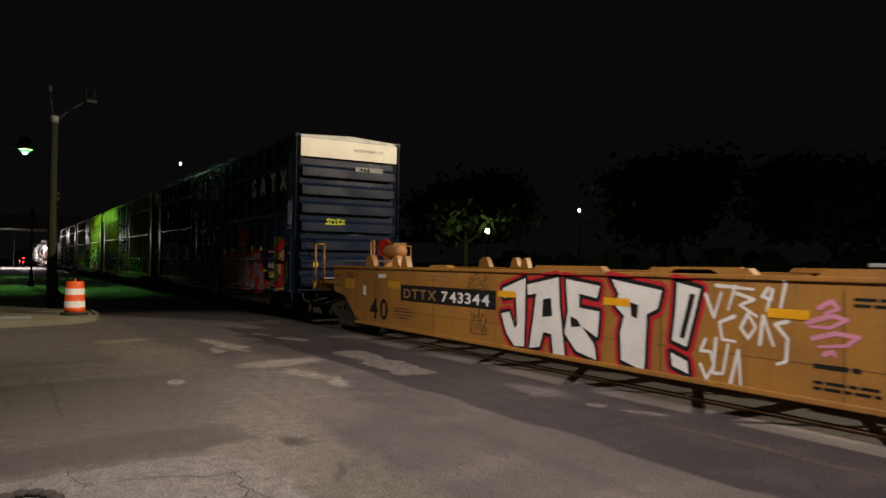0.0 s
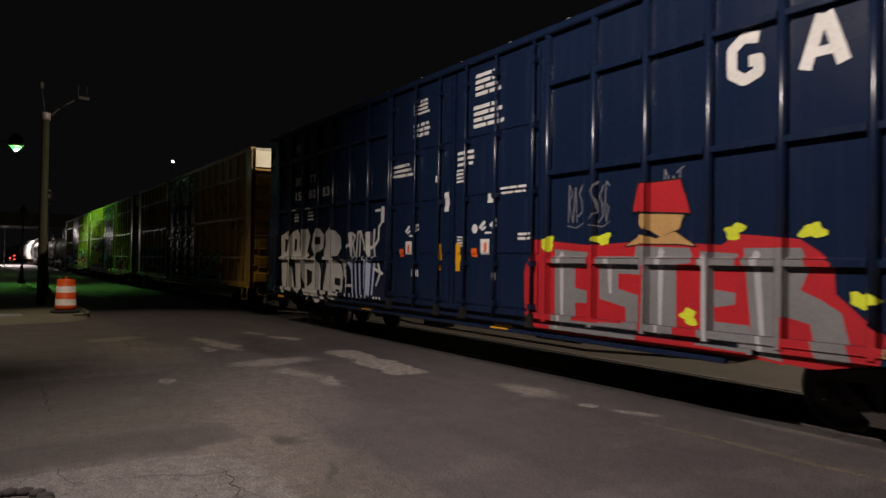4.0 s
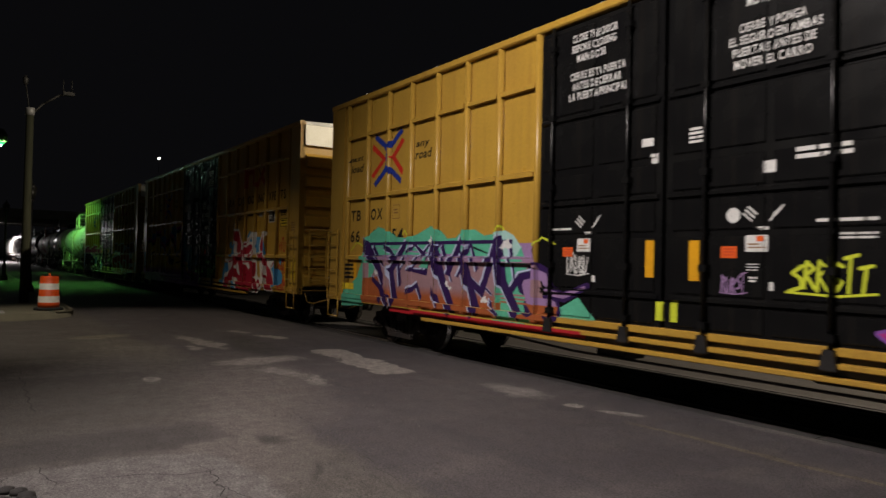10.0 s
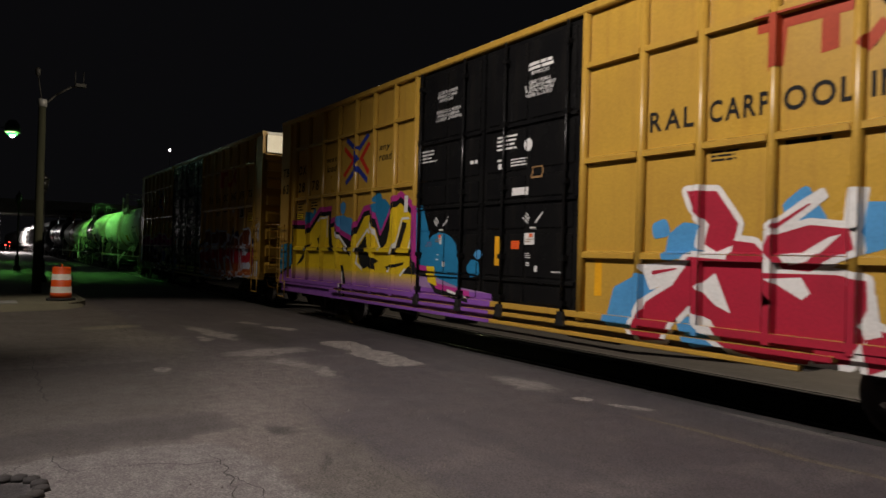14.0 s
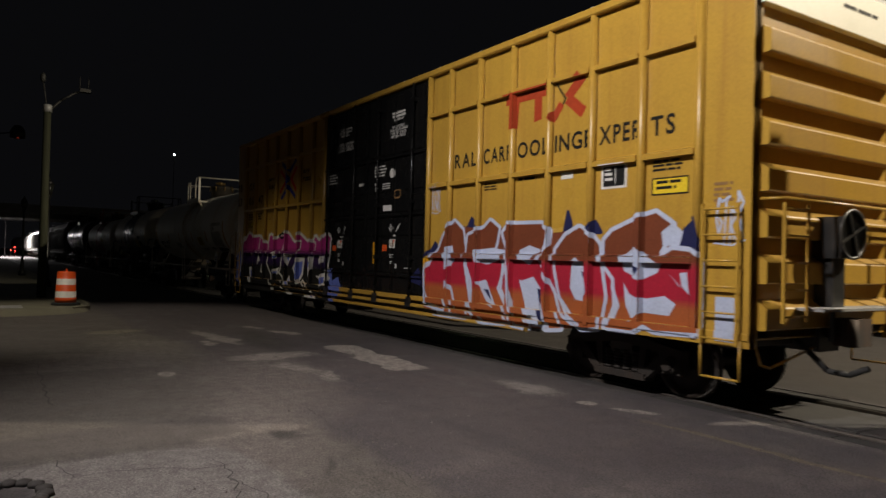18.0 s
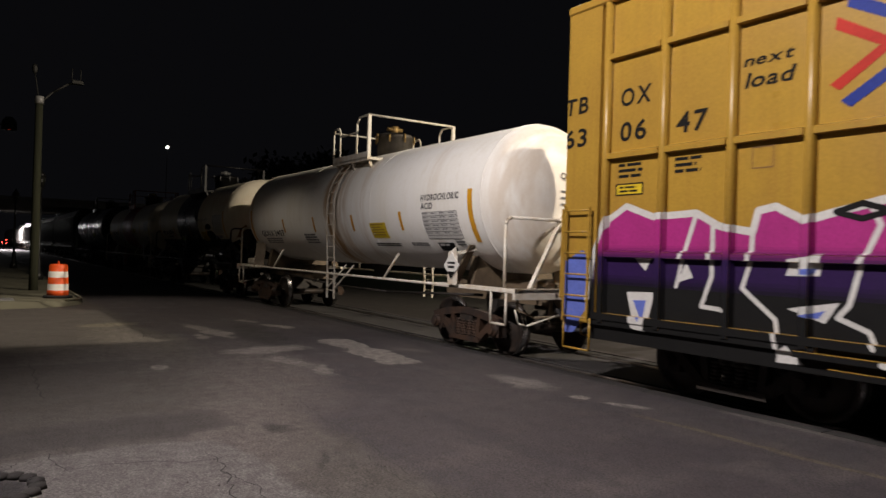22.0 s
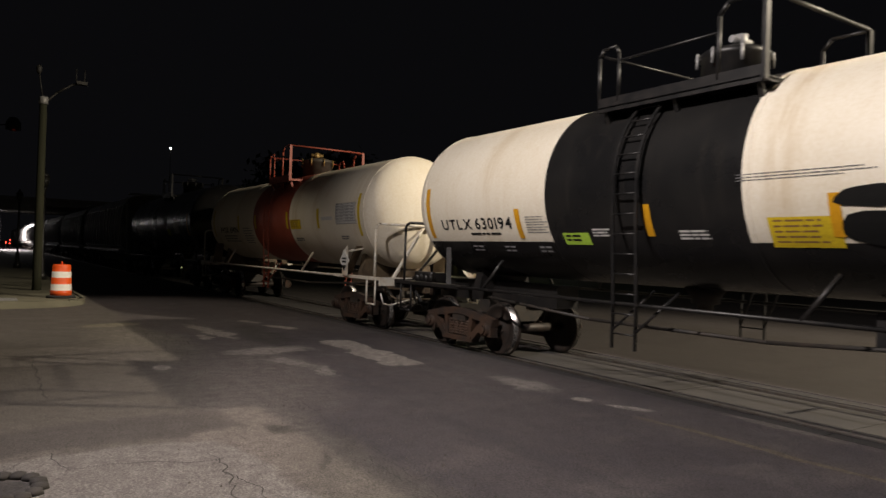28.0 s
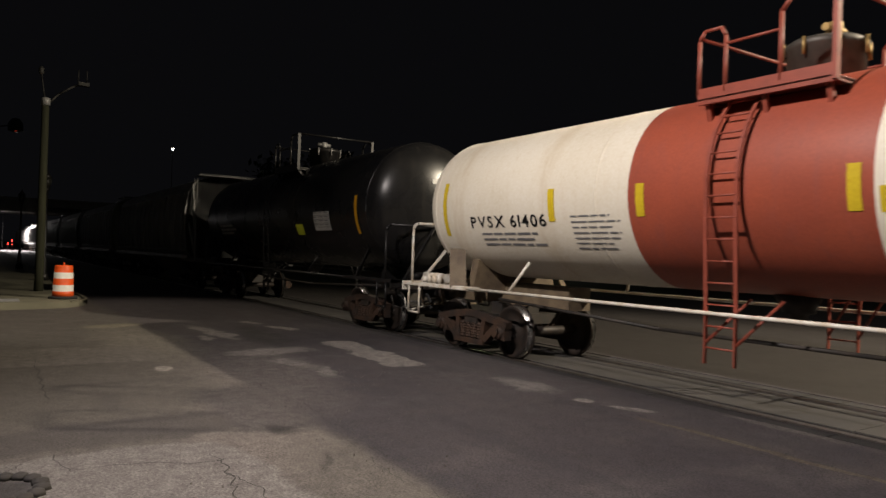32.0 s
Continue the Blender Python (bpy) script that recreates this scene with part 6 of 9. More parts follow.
pw.shape([(-0.25, 1.27), (0.47, 1.4), (0.5, 0.99), (0.63, 0.17), (0.38, 0.2), (0.32, 0.55), (0.14, 0.57), (0.05, 0.34), (-0.19, 0.29), (-0.09, 0.79), (-0.03, 1.14), (-0.23, 1.11)], "white", "black", 0.055, "red", 0.05, 2)
pw.shape([(0.63, 1.38), (1.31, 1.3), (1.26, 1.13), (0.91, 1.18), (0.91, 0.98), (1.31, 0.95), (1.27, 0.59), (0.96, 0.72), (1.21, 0.49), (1.25, 0.28), (0.85, 0.36), (0.61, 0.59), (0.68, 0.92)], "white", "black", 0.055, "red", 0.05, 2)
pw.shape([(1.53, 1.4), (2.38, 1.28), (2.31, 1.05), (2.14, 0.97), (2.1, 0.24), (1.71, 0.34), (1.69, 0.69), (1.76, 0.92), (1.6, 1.05), (1.66, 1.21)], "white", "black", 0.055, "red", 0.05, 2)
pw.shape([(2.61, 1.39), (2.95, 1.32), (2.75, 0.62), (2.54, 0.68), (2.59, 1.04)], "white", "black", 0.055, "red", 0.05, 2)
pw.shape([(2.52, 0.53), (2.76, 0.45), (2.78, 0.3), (2.54, 0.37)], "white", "black", 0.055, "red", 0.05, 2)
pw.poly([(0.13, 1.06), (0.31, 1.09), (0.34, 0.82), (0.11, 0.79)], "black", 6)
pw.poly([(1.86, 1.11), (2, 1.08), (1.98, 0.9), (1.88, 0.93)], "black", 6)
pw.poly([(0.73, 0.85), (0.87, 0.81), (0.96, 0.72), (0.75, 0.69)], "black", 6)
pw.poly([(2.8, 1.26), (2.88, 1.25), (2.72, 0.71), (2.65, 0.73)], "black", 6)
pw.stroke([(3.02, 1.26), (3.13, 1), (3.23, 1.29)], 0.045, "white", 3, w1=0.03)
pw.stroke([(3.16, 1.37), (3.64, 1.34)], 0.045, "white", 3, w1=0.03)
pw.stroke([(3.41, 1.37), (3.32, 1.1)], 0.045, "white", 3, w1=0.03)
pw.stroke([(3.43, 1.29), (3.64, 1.23), (3.47, 1.16), (3.67, 1.05)], 0.045, "white", 3, w1=0.03)
pw.stroke([(3.81, 1.36), (3.74, 1.27), (3.84, 1.24), (3.86, 1.35), (3.79, 1.12)], 0.045, "white", 3, w1=0.03)
pw.stroke([(4.01, 1.43), (3.95, 1.16)], 0.045, "white", 3, w1=0.03)
pw.stroke([(3.4, 1.03), (3.21, 0.95), (3.24, 0.76), (3.41, 0.75)], 0.045, "white", 3, w1=0.03)
pw.stroke([(3.57, 1.07), (3.48, 0.91), (3.57, 0.8), (3.66, 0.93), (3.57, 1.07)], 0.045, "white", 3, w1=0.03)
pw.stroke([(3.71, 0.75), (3.75, 1.06), (3.87, 0.75)], 0.045, "white", 3, w1=0.03)
pw.stroke([(4.03, 1.02), (3.89, 0.98), (4.03, 0.84), (4.01, 0.6), (3.91, 0.56)], 0.045, "white", 3, w1=0.03)
pw.stroke([(3.02, 0.74), (2.95, 0.6), (3.09, 0.6), (3.12, 0.49)], 0.045, "white", 3, w1=0.03)
pw.stroke([(3.16, 0.76), (3.12, 0.36), (3.25, 0.37), (3.32, 0.71)], 0.045, "white", 3, w1=0.03)
pw.stroke([(3.33, 0.2), (3.45, 0.66), (3.48, 0.27)], 0.045, "white", 3, w1=0.03)
pw.stroke([(2.95, 0.44), (3.03, 0.28), (3.12, 0.43)], 0.045, "white", 3, w1=0.03)
pw.stroke([(4.36, 1.18), (4.49, 1.26), (4.56, 1.18), (4.42, 1.13)], 0.055, "pink", 3, w1=0.03)
pw.stroke([(4.24, 1.03), (4.5, 1.11), (4.64, 1.08), (4.47, 0.99), (4.27, 0.99)], 0.055, "pink", 3, w1=0.03)
pw.stroke([(4.3, 0.87), (4.53, 0.94), (4.75, 0.92), (4.64, 0.83), (4.36, 0.79)], 0.055, "pink", 3, w1=0.03)
pw.stroke([(4.42, 0.72), (4.5, 0.76), (4.53, 0.71)], 0.055, "pink", 3, w1=0.03)
pw.scribble(-1.9, 1.18, 0.6, 0.2, "black", 0.02, 5, 21)
pw.scribble(-1.8, 0.42, 0.5, 0.34, "soot", 0.03, 4, 25)
pw.side(well, well_planes, "graffiti", "white block letters edged in black and red, pink and white tags")

# dark blue car
pw = Paintwork()
# owner's mark: four heavy white shapes
pw.stroke([(5.88, 4.12), (5.70, 4.16), (5.55, 4.05), (5.55, 3.78), (5.70, 3.68), (5.88, 3.74), (5.88, 3.88), (5.76, 3.88)], 0.13, "white", cap=False)
pw.stroke([(6.40, 3.64), (6.58, 4.18)], 0.14, "white", cap=False)
pw.stroke([(6.62, 4.18), (6.80, 3.64)], 0.14, "white", cap=False)
pw.stroke([(6.46, 3.80), (6.76, 3.80)], 0.10, "white", cap=False)
pw.rect(7.32, 7.80, 4.10, 4.22, "white")
pw.rect(7.49, 7.63, 3.66, 4.12, "white")
pw.stroke([(8.24, 4.22), (8.68, 3.66)], 0.15, "white", cap=False)
pw.stroke([(8.66, 4.22), (8.22, 3.66)], 0.15, "white", cap=False)
pw.text("BK", -7.80, 3.60, 0.22, "white", 0.46, True)
pw.text("TY", -6.84, 3.60, 0.22, "white", 0.46, True)
for s, x in (("15", -7.80), ("80", -6.86), ("83", -5.98)):
    pw.text(s, x, 3.20, 0.23, "white", 0.42, True)
pw.bars(-7.85, 2.95, 0.36, 0.36, 4, "white", 3)
pw.bars(-6.90, 2.95, 0.40, 0.36, 4, "white", 4)
pw.bars(-7.8, 4.70, 0.45, 0.25, 4, "white", 9)
pw.bars(-3.1, 2.72, 0.3, 0.10, 1, "white", 9)
pw.rect(7.30, 7.82, 1.10, 1.27, "label_yellow")
pw.bars(7.36, 1.25, 0.4, 0.12, 2, "black", 2, 1)
pw.bars(7.22, 1.60, 0.65, 0.24, 4, "white", 12)
pw.bars(7.2, 1.90, 0.7, 0.10, 1, "skin", 13)
pw.bars(9.1, 1.86, 0.25, 0.10, 1, "skin", 14)
door_print(pw, 0.0, 51)
pw.bars(-2.35, 3.54, 0.6, 0.28, 3, "white", 15)
pw.bars(0.08, 3.55, 0.62, 0.30, 3, "white", 16)
pw.bars(0.10, 2.06, 0.32, 0.2, 4, "white", 19)
for x in (-3.5, -8.98, 1.2):
    pw.rect(x, x + 0.46, 0.55, 0.615, "amber")
for x in (2.9, 3.4, 4.6):
    pw.scribble(x, 2.2, 0.3, 0.6, "grey", 0.03, 2, int(x * 10))
pw.side(blue, blue_planes)
pw = Paintwork()
# silver letters on a red cloud
pw.shape([(1.99, 1.49), (2.2, 1.97), (3.34, 1.87), (4.34, 1.91), (5.44, 1.85), (5.65, 1.97), (6.36, 1.9), (6.56, 1.77), (6.71, 1.65), (6.73, 1.35), (7.03, 1.09), (7.22, 0.96), (7.17, 0.7), (6.56, 0.58), (6.08, 0.6), (4.99, 0.61), (3.05, 0.58), (2.12, 0.63), (2, 1.03)], "red", None, layer=0)
pw.shape([(2.63, 1.82), (3.34, 1.77), (3.34, 1.56), (3.06, 1.55), (3.07, 1.27), (3.35, 1.23), (3.35, 1.07), (3.07, 1.06), (3.08, 0.81), (3.63, 0.81), (3.61, 0.63), (2.65, 0.65)], "grey", "red", 0.03, layer=2)
pw.shape([(3.52, 1.72), (4.34, 1.7), (4.32, 1.48), (3.88, 1.49), (3.88, 1.29), (4.29, 1.2), (4.28, 0.65), (3.59, 0.65), (3.59, 0.83), (4.02, 0.84), (4.01, 1.05), (3.54, 1.14)], "grey", "red", 0.03, layer=2)
pw.shape([(4.18, 1.85), (5, 1.82), (5.09, 1.64), (4.81, 1.61), (4.82, 0.73), (4.32, 0.74), (4.36, 1.6), (4.13, 1.65)], "grey", "red", 0.03, layer=2)
pw.shape([(5.15, 1.78), (5.65, 1.75), (5.66, 1.57), (5.34, 1.55), (5.34, 1.34), (5.62, 1.31), (5.62, 1.18), (5.34, 1.13), (5.35, 0.97), (5.79, 0.96), (5.88, 0.67), (5.17, 0.69)], "grey", "red", 0.03, layer=2)
pw.shape([(5.72, 1.81), (6.38, 1.81), (6.47, 1.59), (6.37, 1.37), (6.57, 1.29), (6.79, 1.16), (6.91, 0.69), (6.56, 0.65), (6.47, 1.03), (6.19, 1.09), (6.18, 0.61), (5.84, 0.65)], "grey", "red", 0.03, layer=2)
pw.stroke([(2.78, 1.74), (2.8, 0.7)], 0.09, "chrome", 5, w1=0.05)
pw.stroke([(3.72, 1.65), (3.74, 1.24)], 0.09, "chrome", 5, w1=0.05)
pw.stroke([(4.58, 1.78), (4.57, 0.76)], 0.09, "chrome", 5, w1=0.05)
pw.stroke([(5.23, 1.7), (5.27, 0.74)], 0.09, "chrome", 5, w1=0.05)
pw.stroke([(5.87, 1.74), (5.96, 0.68)], 0.09, "chrome", 5, w1=0.05)
# hatted plain figures
pw.shape([(4.21, 2.64), (4.86, 2.65), (4.97, 2.36), (5, 2.24), (4.12, 2.3)], "red", "black", 0.025, layer=7)
pw.shape([(4.23, 2.26), (4.92, 2.23), (4.85, 2.05), (4.57, 1.96), (4.31, 2.09)], "skin", "black", 0.015, layer=5)
pw.shape([(4, 1.85), (4.27, 2), (4.5, 1.94), (4.79, 2.02), (5.09, 1.84), (4.85, 1.87), (4.27, 1.88)], "skin", "black", 0.015, layer=5)
pw.stroke([(5, 2.24), (4.12, 2.3)], 0.05, "black", 9)
pw.blob(8.05, 2.05, 0.22, 0.30, "olive", 0, 15, 0.3)
pw.blob(8.78, 2.15, 0.16, 0.24, "olive", 0, 16, 0.3)
pw.blob(7.98, 1.30, 0.16, 0.30, "olive", 0, 17, 0.3)
pw.blob(8.95, 1.25, 0.14, 0.35, "olive", 0, 18, 0.3)
pw.shape([(7.92, 0.77), (8.89, 0.86), (8.84, 0.77), (8.01, 0.71)], "skin", "black", 0.012, layer=3)
pw.shape([(7.89, 0.85), (8.17, 1.05), (8.67, 1.09), (8.88, 0.88), (8.43, 0.83)], "crimson", "black", 0.02, layer=4)
pw.shape([(8.27, 1.68), (8.66, 1.73), (8.79, 1.62), (8.76, 1.38), (8.62, 1.09), (8.18, 1.05), (8.34, 1.37)], "crimson", "black", 0.02, layer=4)
pw.shape([(8.1, 1.51), (8.39, 1.5), (8.44, 1.26), (8.27, 1.18), (8.13, 1.31)], "skin", "black", 0.018, layer=7)
pw.shape([(8.66, 1.72), (8.9, 1.75), (8.93, 1.5), (8.72, 1.49)], "skin", "black", 0.018, layer=7)
pw.shape([(8.18, 1.87), (8.57, 1.96), (8.67, 1.79), (8.54, 1.67), (8.27, 1.65)], "skin", "black", 0.018, layer=7)
pw.shape([(7.97, 1.97), (8.13, 2.07), (8.45, 2.26), (8.66, 2.22), (8.79, 2.12), (8.75, 2), (8.54, 1.96), (8.23, 1.87)], "red", "black", 0.028, layer=9)
for i, (x, z) in enumerate(((2.5, 1.9), (3.6, 1.95), (5.6, 2.0), (6.5, 1.98), (7.0, 1.3), (5.0, 1.0))):
    pw.blob(x, z, 0.12, 0.09, "acid", 4, i, 0.4)
pw.scribble(9.02, 2.6, 0.36, 0.7, "ice", 0.05, 4, 77)
pw.scribble(7.2, 0.80, 0.5, 0.2, "skin", 0.03, 4, 81)
# white bubble letters and a drippy tag on the trailing half
pw.shape([(-8.83, 2.27), (-8.26, 2.4), (-8.04, 2.26), (-8.09, 1.84), (-8.32, 1.62), (-8.39, 0.7), (-8.58, 0.69), (-8.71, 1.04), (-8.78, 1.64)], "white", "black", 0.06, layer=1)
pw.shape([(-7.96, 2.35), (-7.58, 2.42), (-7.41, 2.25), (-7.45, 2.02), (-7.26, 1.56), (-7.06, 0.88), (-7.42, 0.71), (-7.64, 0.84), (-7.71, 1.46), (-7.9, 1.74), (-8.02, 1.55), (-7.78, 0.89), (-7.86, 0.74), (-8.29, 0.8), (-8.3, 1.45), (-8.17, 1.74), (-8.03, 2.03)], "white", "black", 0.06, layer=1)
pw.shape([(-7.37, 2.4), (-6.88, 2.41), (-6.7, 2.22), (-6.89, 1.83), (-6.56, 1.57), (-6.33, 1.31), (-6.28, 1.01), (-6.48, 0.78), (-6.87, 0.57), (-7.03, 0.94), (-7.12, 1.56), (-7.35, 1.65), (-7.26, 2.01)], "white", "black", 0.06, layer=1)
pw.shape([(-6.5, 2.29), (-6.13, 2.4), (-5.81, 2.22), (-5.87, 1.9), (-6.12, 1.82), (-6.18, 1.65), (-5.98, 1.33), (-6.03, 0.57), (-6.29, 0.54), (-6.5, 0.66), (-6.62, 1.63), (-6.38, 1.69), (-6.62, 1.96), (-6.54, 2.15)], "white", "black", 0.06, layer=1)
pw.shape([(-5.73, 2.29), (-5.51, 2.42), (-5.42, 2.33), (-5.26, 2.35), (-4.85, 2.16), (-4.79, 1.92), (-4.99, 1.73), (-5.2, 1.69), (-5.05, 1.58), (-4.79, 1.51), (-4.68, 1.29), (-4.73, 0.91), (-4.93, 0.67), (-5.33, 0.71), (-5.36, 1.31), (-5.51, 1.17), (-5.51, 0.61), (-5.68, 0.56), (-5.86, 0.82), (-5.64, 1.48), (-5.82, 1.8), (-5.71, 1.98)], "white", "black", 0.06, layer=1)
pw.shape([(-4.78, 1.62), (-4.55, 1.63), (-4.43, 1.45), (-4.5, 1.25), (-4.63, 1.21), (-4.66, 1.44)], "white", "black", 0.06, layer=1)
pw.poly([(-8.53, 2.19), (-8.28, 2.15), (-8.35, 1.86), (-8.5, 1.8)], "black", 5)
pw.poly([(-7.78, 2.16), (-7.61, 2.17), (-7.63, 1.87), (-7.8, 1.83)], "black", 5)
pw.poly([(-6.9, 1.38), (-6.53, 1.31), (-6.55, 1.05), (-6.85, 0.9)], "black", 5)
pw.poly([(-6.29, 2.2), (-6.04, 2.19), (-6.04, 2), (-6.31, 1.99)], "black", 5)
pw.poly([(-5.46, 2.15), (-5.33, 2.13), (-5.34, 1.81), (-5.46, 1.85)], "black", 5)
pw.poly([(-5.14, 1.2), (-4.8, 1.18), (-4.82, 1), (-5.14, 1.03)], "black", 5)
pw.poly([(-5.08, 0.93), (-4.85, 0.91), (-4.93, 0.82), (-5.08, 0.84)], "black", 5)
pw.stroke([(-4.25, 1.59), (-4.16, 0.75)], 0.10, "ice", 1, w1=0.06)
pw.stroke([(-4.05, 1.6), (-3.97, 0.76)], 0.10, "ice", 1, w1=0.06)
pw.stroke([(-3.84, 1.6), (-3.77, 0.75)], 0.10, "ice", 1, w1=0.06)
pw.stroke([(-3.33, 1.6), (-3.38, 0.81)], 0.10, "ice", 1, w1=0.06)
pw.stroke([(-3.12, 1.54), (-3.23, 0.86)], 0.10, "ice", 1, w1=0.06)
pw.stroke([(-3.45, 1.6), (-3.47, 1.01)], 0.10, "ice", 1, w1=0.06)
pw.stroke([(-4.26, 2.23), (-4.25, 1.72)], 0.075, "white", 3, w1=0.06)
pw.stroke([(-4.48, 1.87), (-4.19, 2), (-4.05, 2.17), (-4.26, 2.23)], 0.075, "white", 3, w1=0.06)
pw.stroke([(-4.19, 1.99), (-4.05, 1.69)], 0.075, "white", 3, w1=0.06)
pw.stroke([(-4, 1.69), (-3.93, 2.24), (-3.8, 2.26), (-3.83, 1.69)], 0.075, "white", 3, w1=0.06)
pw.stroke([(-3.77, 2.24), (-3.54, 1.81)], 0.075, "white", 3, w1=0.06)
pw.stroke([(-3.54, 2.17), (-3.56, 0.82)], 0.075, "white", 3, w1=0.06)
pw.stroke([(-3.36, 2.21), (-3.37, 1.93), (-3.34, 1.68)], 0.075, "white", 3, w1=0.06)
pw.stroke([(-3.13, 2.27), (-3.15, 1.96), (-3.08, 1.68)], 0.075, "white", 3, w1=0.06)
pw.stroke([(-3.54, 1.85), (-3.12, 1.92), (-2.94, 2.07), (-2.92, 2.34), (-2.83, 2.4)], 0.075, "white", 3, w1=0.06)
pw.stroke([(-3.15, 1.45), (-2.74, 1.34)], 0.075, "white", 3, w1=0.06)
pw.stroke([(-2.94, 1.56), (-2.83, 1.35), (-3.01, 1.09)], 0.075, "white", 3, w1=0.06)
pw.stroke([(-4.51, 1.07), (-4.18, 1.02)], 0.075, "white", 3, w1=0.06)
pw.stroke([(-4.34, 1.23), (-4.41, 0.79)], 0.075, "white", 3, w1=0.06)
pw.poly([(-2.83, 2.77), (-2.68, 2.75), (-2.69, 2.41), (-2.84, 2.42)], "white", 3)
for x in (-3.0, -2.86, -2.72):
    pw.stroke([(x, 0.82), (x + 0.04, 0.82)], 0.05, "white", 1)
pw.side(blue, blue_planes, "graffiti", "silver and red letters, white bubble letters and tags")

# first yellow car
pw = Paintwork()
mints = fade(0.80, 1.05, "green", "mint", 4) + fade(1.10, 1.55, "mint", "aqua", 6) + [(9, "aqua")]
pw.shape([(3.03, 1.85), (3.49, 1.89), (3.47, 1.63), (3.27, 1.6), (3.26, 1.32), (3.68, 1.14), (3.87, 0.88), (3.83, 0.56), (2.77, 0.51), (2.52, 0.75), (2.55, 1.03), (3.03, 1.04), (3.13, 0.83), (3.44, 0.8), (3.41, 0.96), (2.96, 1.21), (2.82, 1.48), (2.85, 1.68), (3, 1.72)], mints, "black", 0.055, layer=1)
pw.shape([(3.48, 1.47), (3.72, 1.64), (3.85, 1.72), (3.88, 1.54), (3.69, 1.4), (3.63, 1.25), (3.49, 1.32)], mints, "black", 0.055, layer=1)
pw.shape([(3.79, 1.23), (4.12, 1.28), (4.16, 0.88), (4.25, 0.75), (4.29, 0.6), (3.87, 0.59), (3.95, 0.86)], mints, "black", 0.055, layer=1)
pw.shape([(4.04, 1.83), (4.27, 1.63), (4.23, 1.42), (4.02, 1.34), (3.87, 1.44), (3.89, 1.69)], mints, "black", 0.055, layer=1)
pw.shape([(4.52, 1.78), (4.9, 1.83), (4.9, 1.63), (4.76, 1.58), (4.67, 1.44), (4.59, 1.14), (4.56, 0.91), (4.7, 0.8), (5.26, 0.7), (5.22, 0.54), (4.55, 0.52), (4.32, 0.75), (4.27, 1.02), (4.35, 1.36), (4.48, 1.63)], mints, "black", 0.055, layer=1)
pw.shape([(4.89, 1.56), (5.17, 1.64), (5.22, 1.43), (4.97, 1.38), (4.81, 1.06), (4.71, 0.95), (4.73, 1.31)], mints, "black", 0.055, layer=1)
pw.shape([(4.87, 1.01), (5.05, 0.93), (5.35, 0.81), (5.33, 0.68), (4.98, 0.79)], mints, "black", 0.055, layer=1)
pw.shape([(5.43, 1.84), (5.78, 1.84), (5.83, 1.71), (5.91, 1.54), (5.94, 1.37), (5.86, 1.2), (6.02, 1.15), (6.26, 1.16), (6.26, 0.96), (6.03, 0.69), (6.27, 0.66), (6.24, 0.55), (5.71, 0.55), (5.68, 0.67), (5.86, 0.91), (5.72, 0.96), (5.66, 0.57), (5.28, 0.57), (5.38, 0.75), (5.4, 1.35), (5.17, 1.57), (5.3, 1.71), (5.4, 1.71)], mints, "black", 0.055, layer=1)
pw.poly([(5.59, 1.44), (5.67, 1.39), (5.67, 1.21), (5.57, 1.18)], "black", 5)
pw.poly([(3.07, 1.79), (3.25, 1.81), (3.21, 1.64), (3.06, 1.67)], "white", 5)
pw.poly([(2.88, 1.45), (2.98, 1.38), (3.2, 1.25), (3.14, 1.21)], "white", 5)
pw.poly([(4.11, 1.72), (4.21, 1.62), (4.18, 1.49), (4.1, 1.53)], "white", 5)
pw.poly([(5.46, 1.81), (5.61, 1.81), (5.63, 1.65), (5.51, 1.59)], "white", 5)
pw.poly([(5.43, 0.81), (5.56, 0.89), (5.55, 0.65), (5.39, 0.63)], "white", 5)
pw.poly([(6.08, 1.11), (6.22, 1.11), (6.21, 1), (6.1, 0.92)], "white", 5)
pw.poly([(4.4, 1.26), (4.53, 1.3), (4.49, 1.04), (4.38, 0.96)], "white", 5)
pw.shape([(5.94, 1.37), (6.23, 1.41), (6.28, 1.28), (6.02, 1.22)], "magenta", "violet", 0.03, layer=0)
pw.shape([(3.62, 1.26), (3.78, 1.31), (3.73, 1.18)], "magenta", "violet", 0.03, layer=0)
pw.shape([(4.98, 1.17), (5.13, 1.24), (5.14, 1.09), (5.01, 1.03)], "magenta", "violet", 0.03, layer=0)
pw.shape([(2.15, 1.03), (2.38, 1.08), (2.33, 0.91)], "magenta", "violet", 0.03, layer=0)
pw.scribble(7.5, 1.2, 0.5, 0.4, "grey", 0.03, 3, 61)
pw.scribble(1.3, 1.4, 0.8, 0.32, "acid", 0.06, 5, 66)
pw.shape([(-9.19, 0.58), (-8.94, 0.94), (-8.46, 1.25), (-8.29, 1.53), (-8.18, 1.9), (-7.89, 2.17), (-7.54, 2.3), (-7.14, 2.22), (-6.76, 2.07), (-6.34, 2.05), (-6.01, 2.12), (-5.55, 2.26), (-5.21, 2.16), (-5.02, 2.02), (-4.76, 2.03), (-4.51, 2.16), (-4.19, 2.16), (-3.93, 2.05), (-3.68, 2.08), (-3.54, 1.68), (-5.39, 1.73), (-7.45, 1.72), (-7.93, 1.09), (-8.13, 0.64)], "mint", None, layer=0)
pw.shape([(-3.68, 2.08), (-3.41, 2.13), (-3.19, 2.05), (-3, 1.86), (-3.21, 1.62), (-3.54, 1.74)], "aqua", None, layer=0)
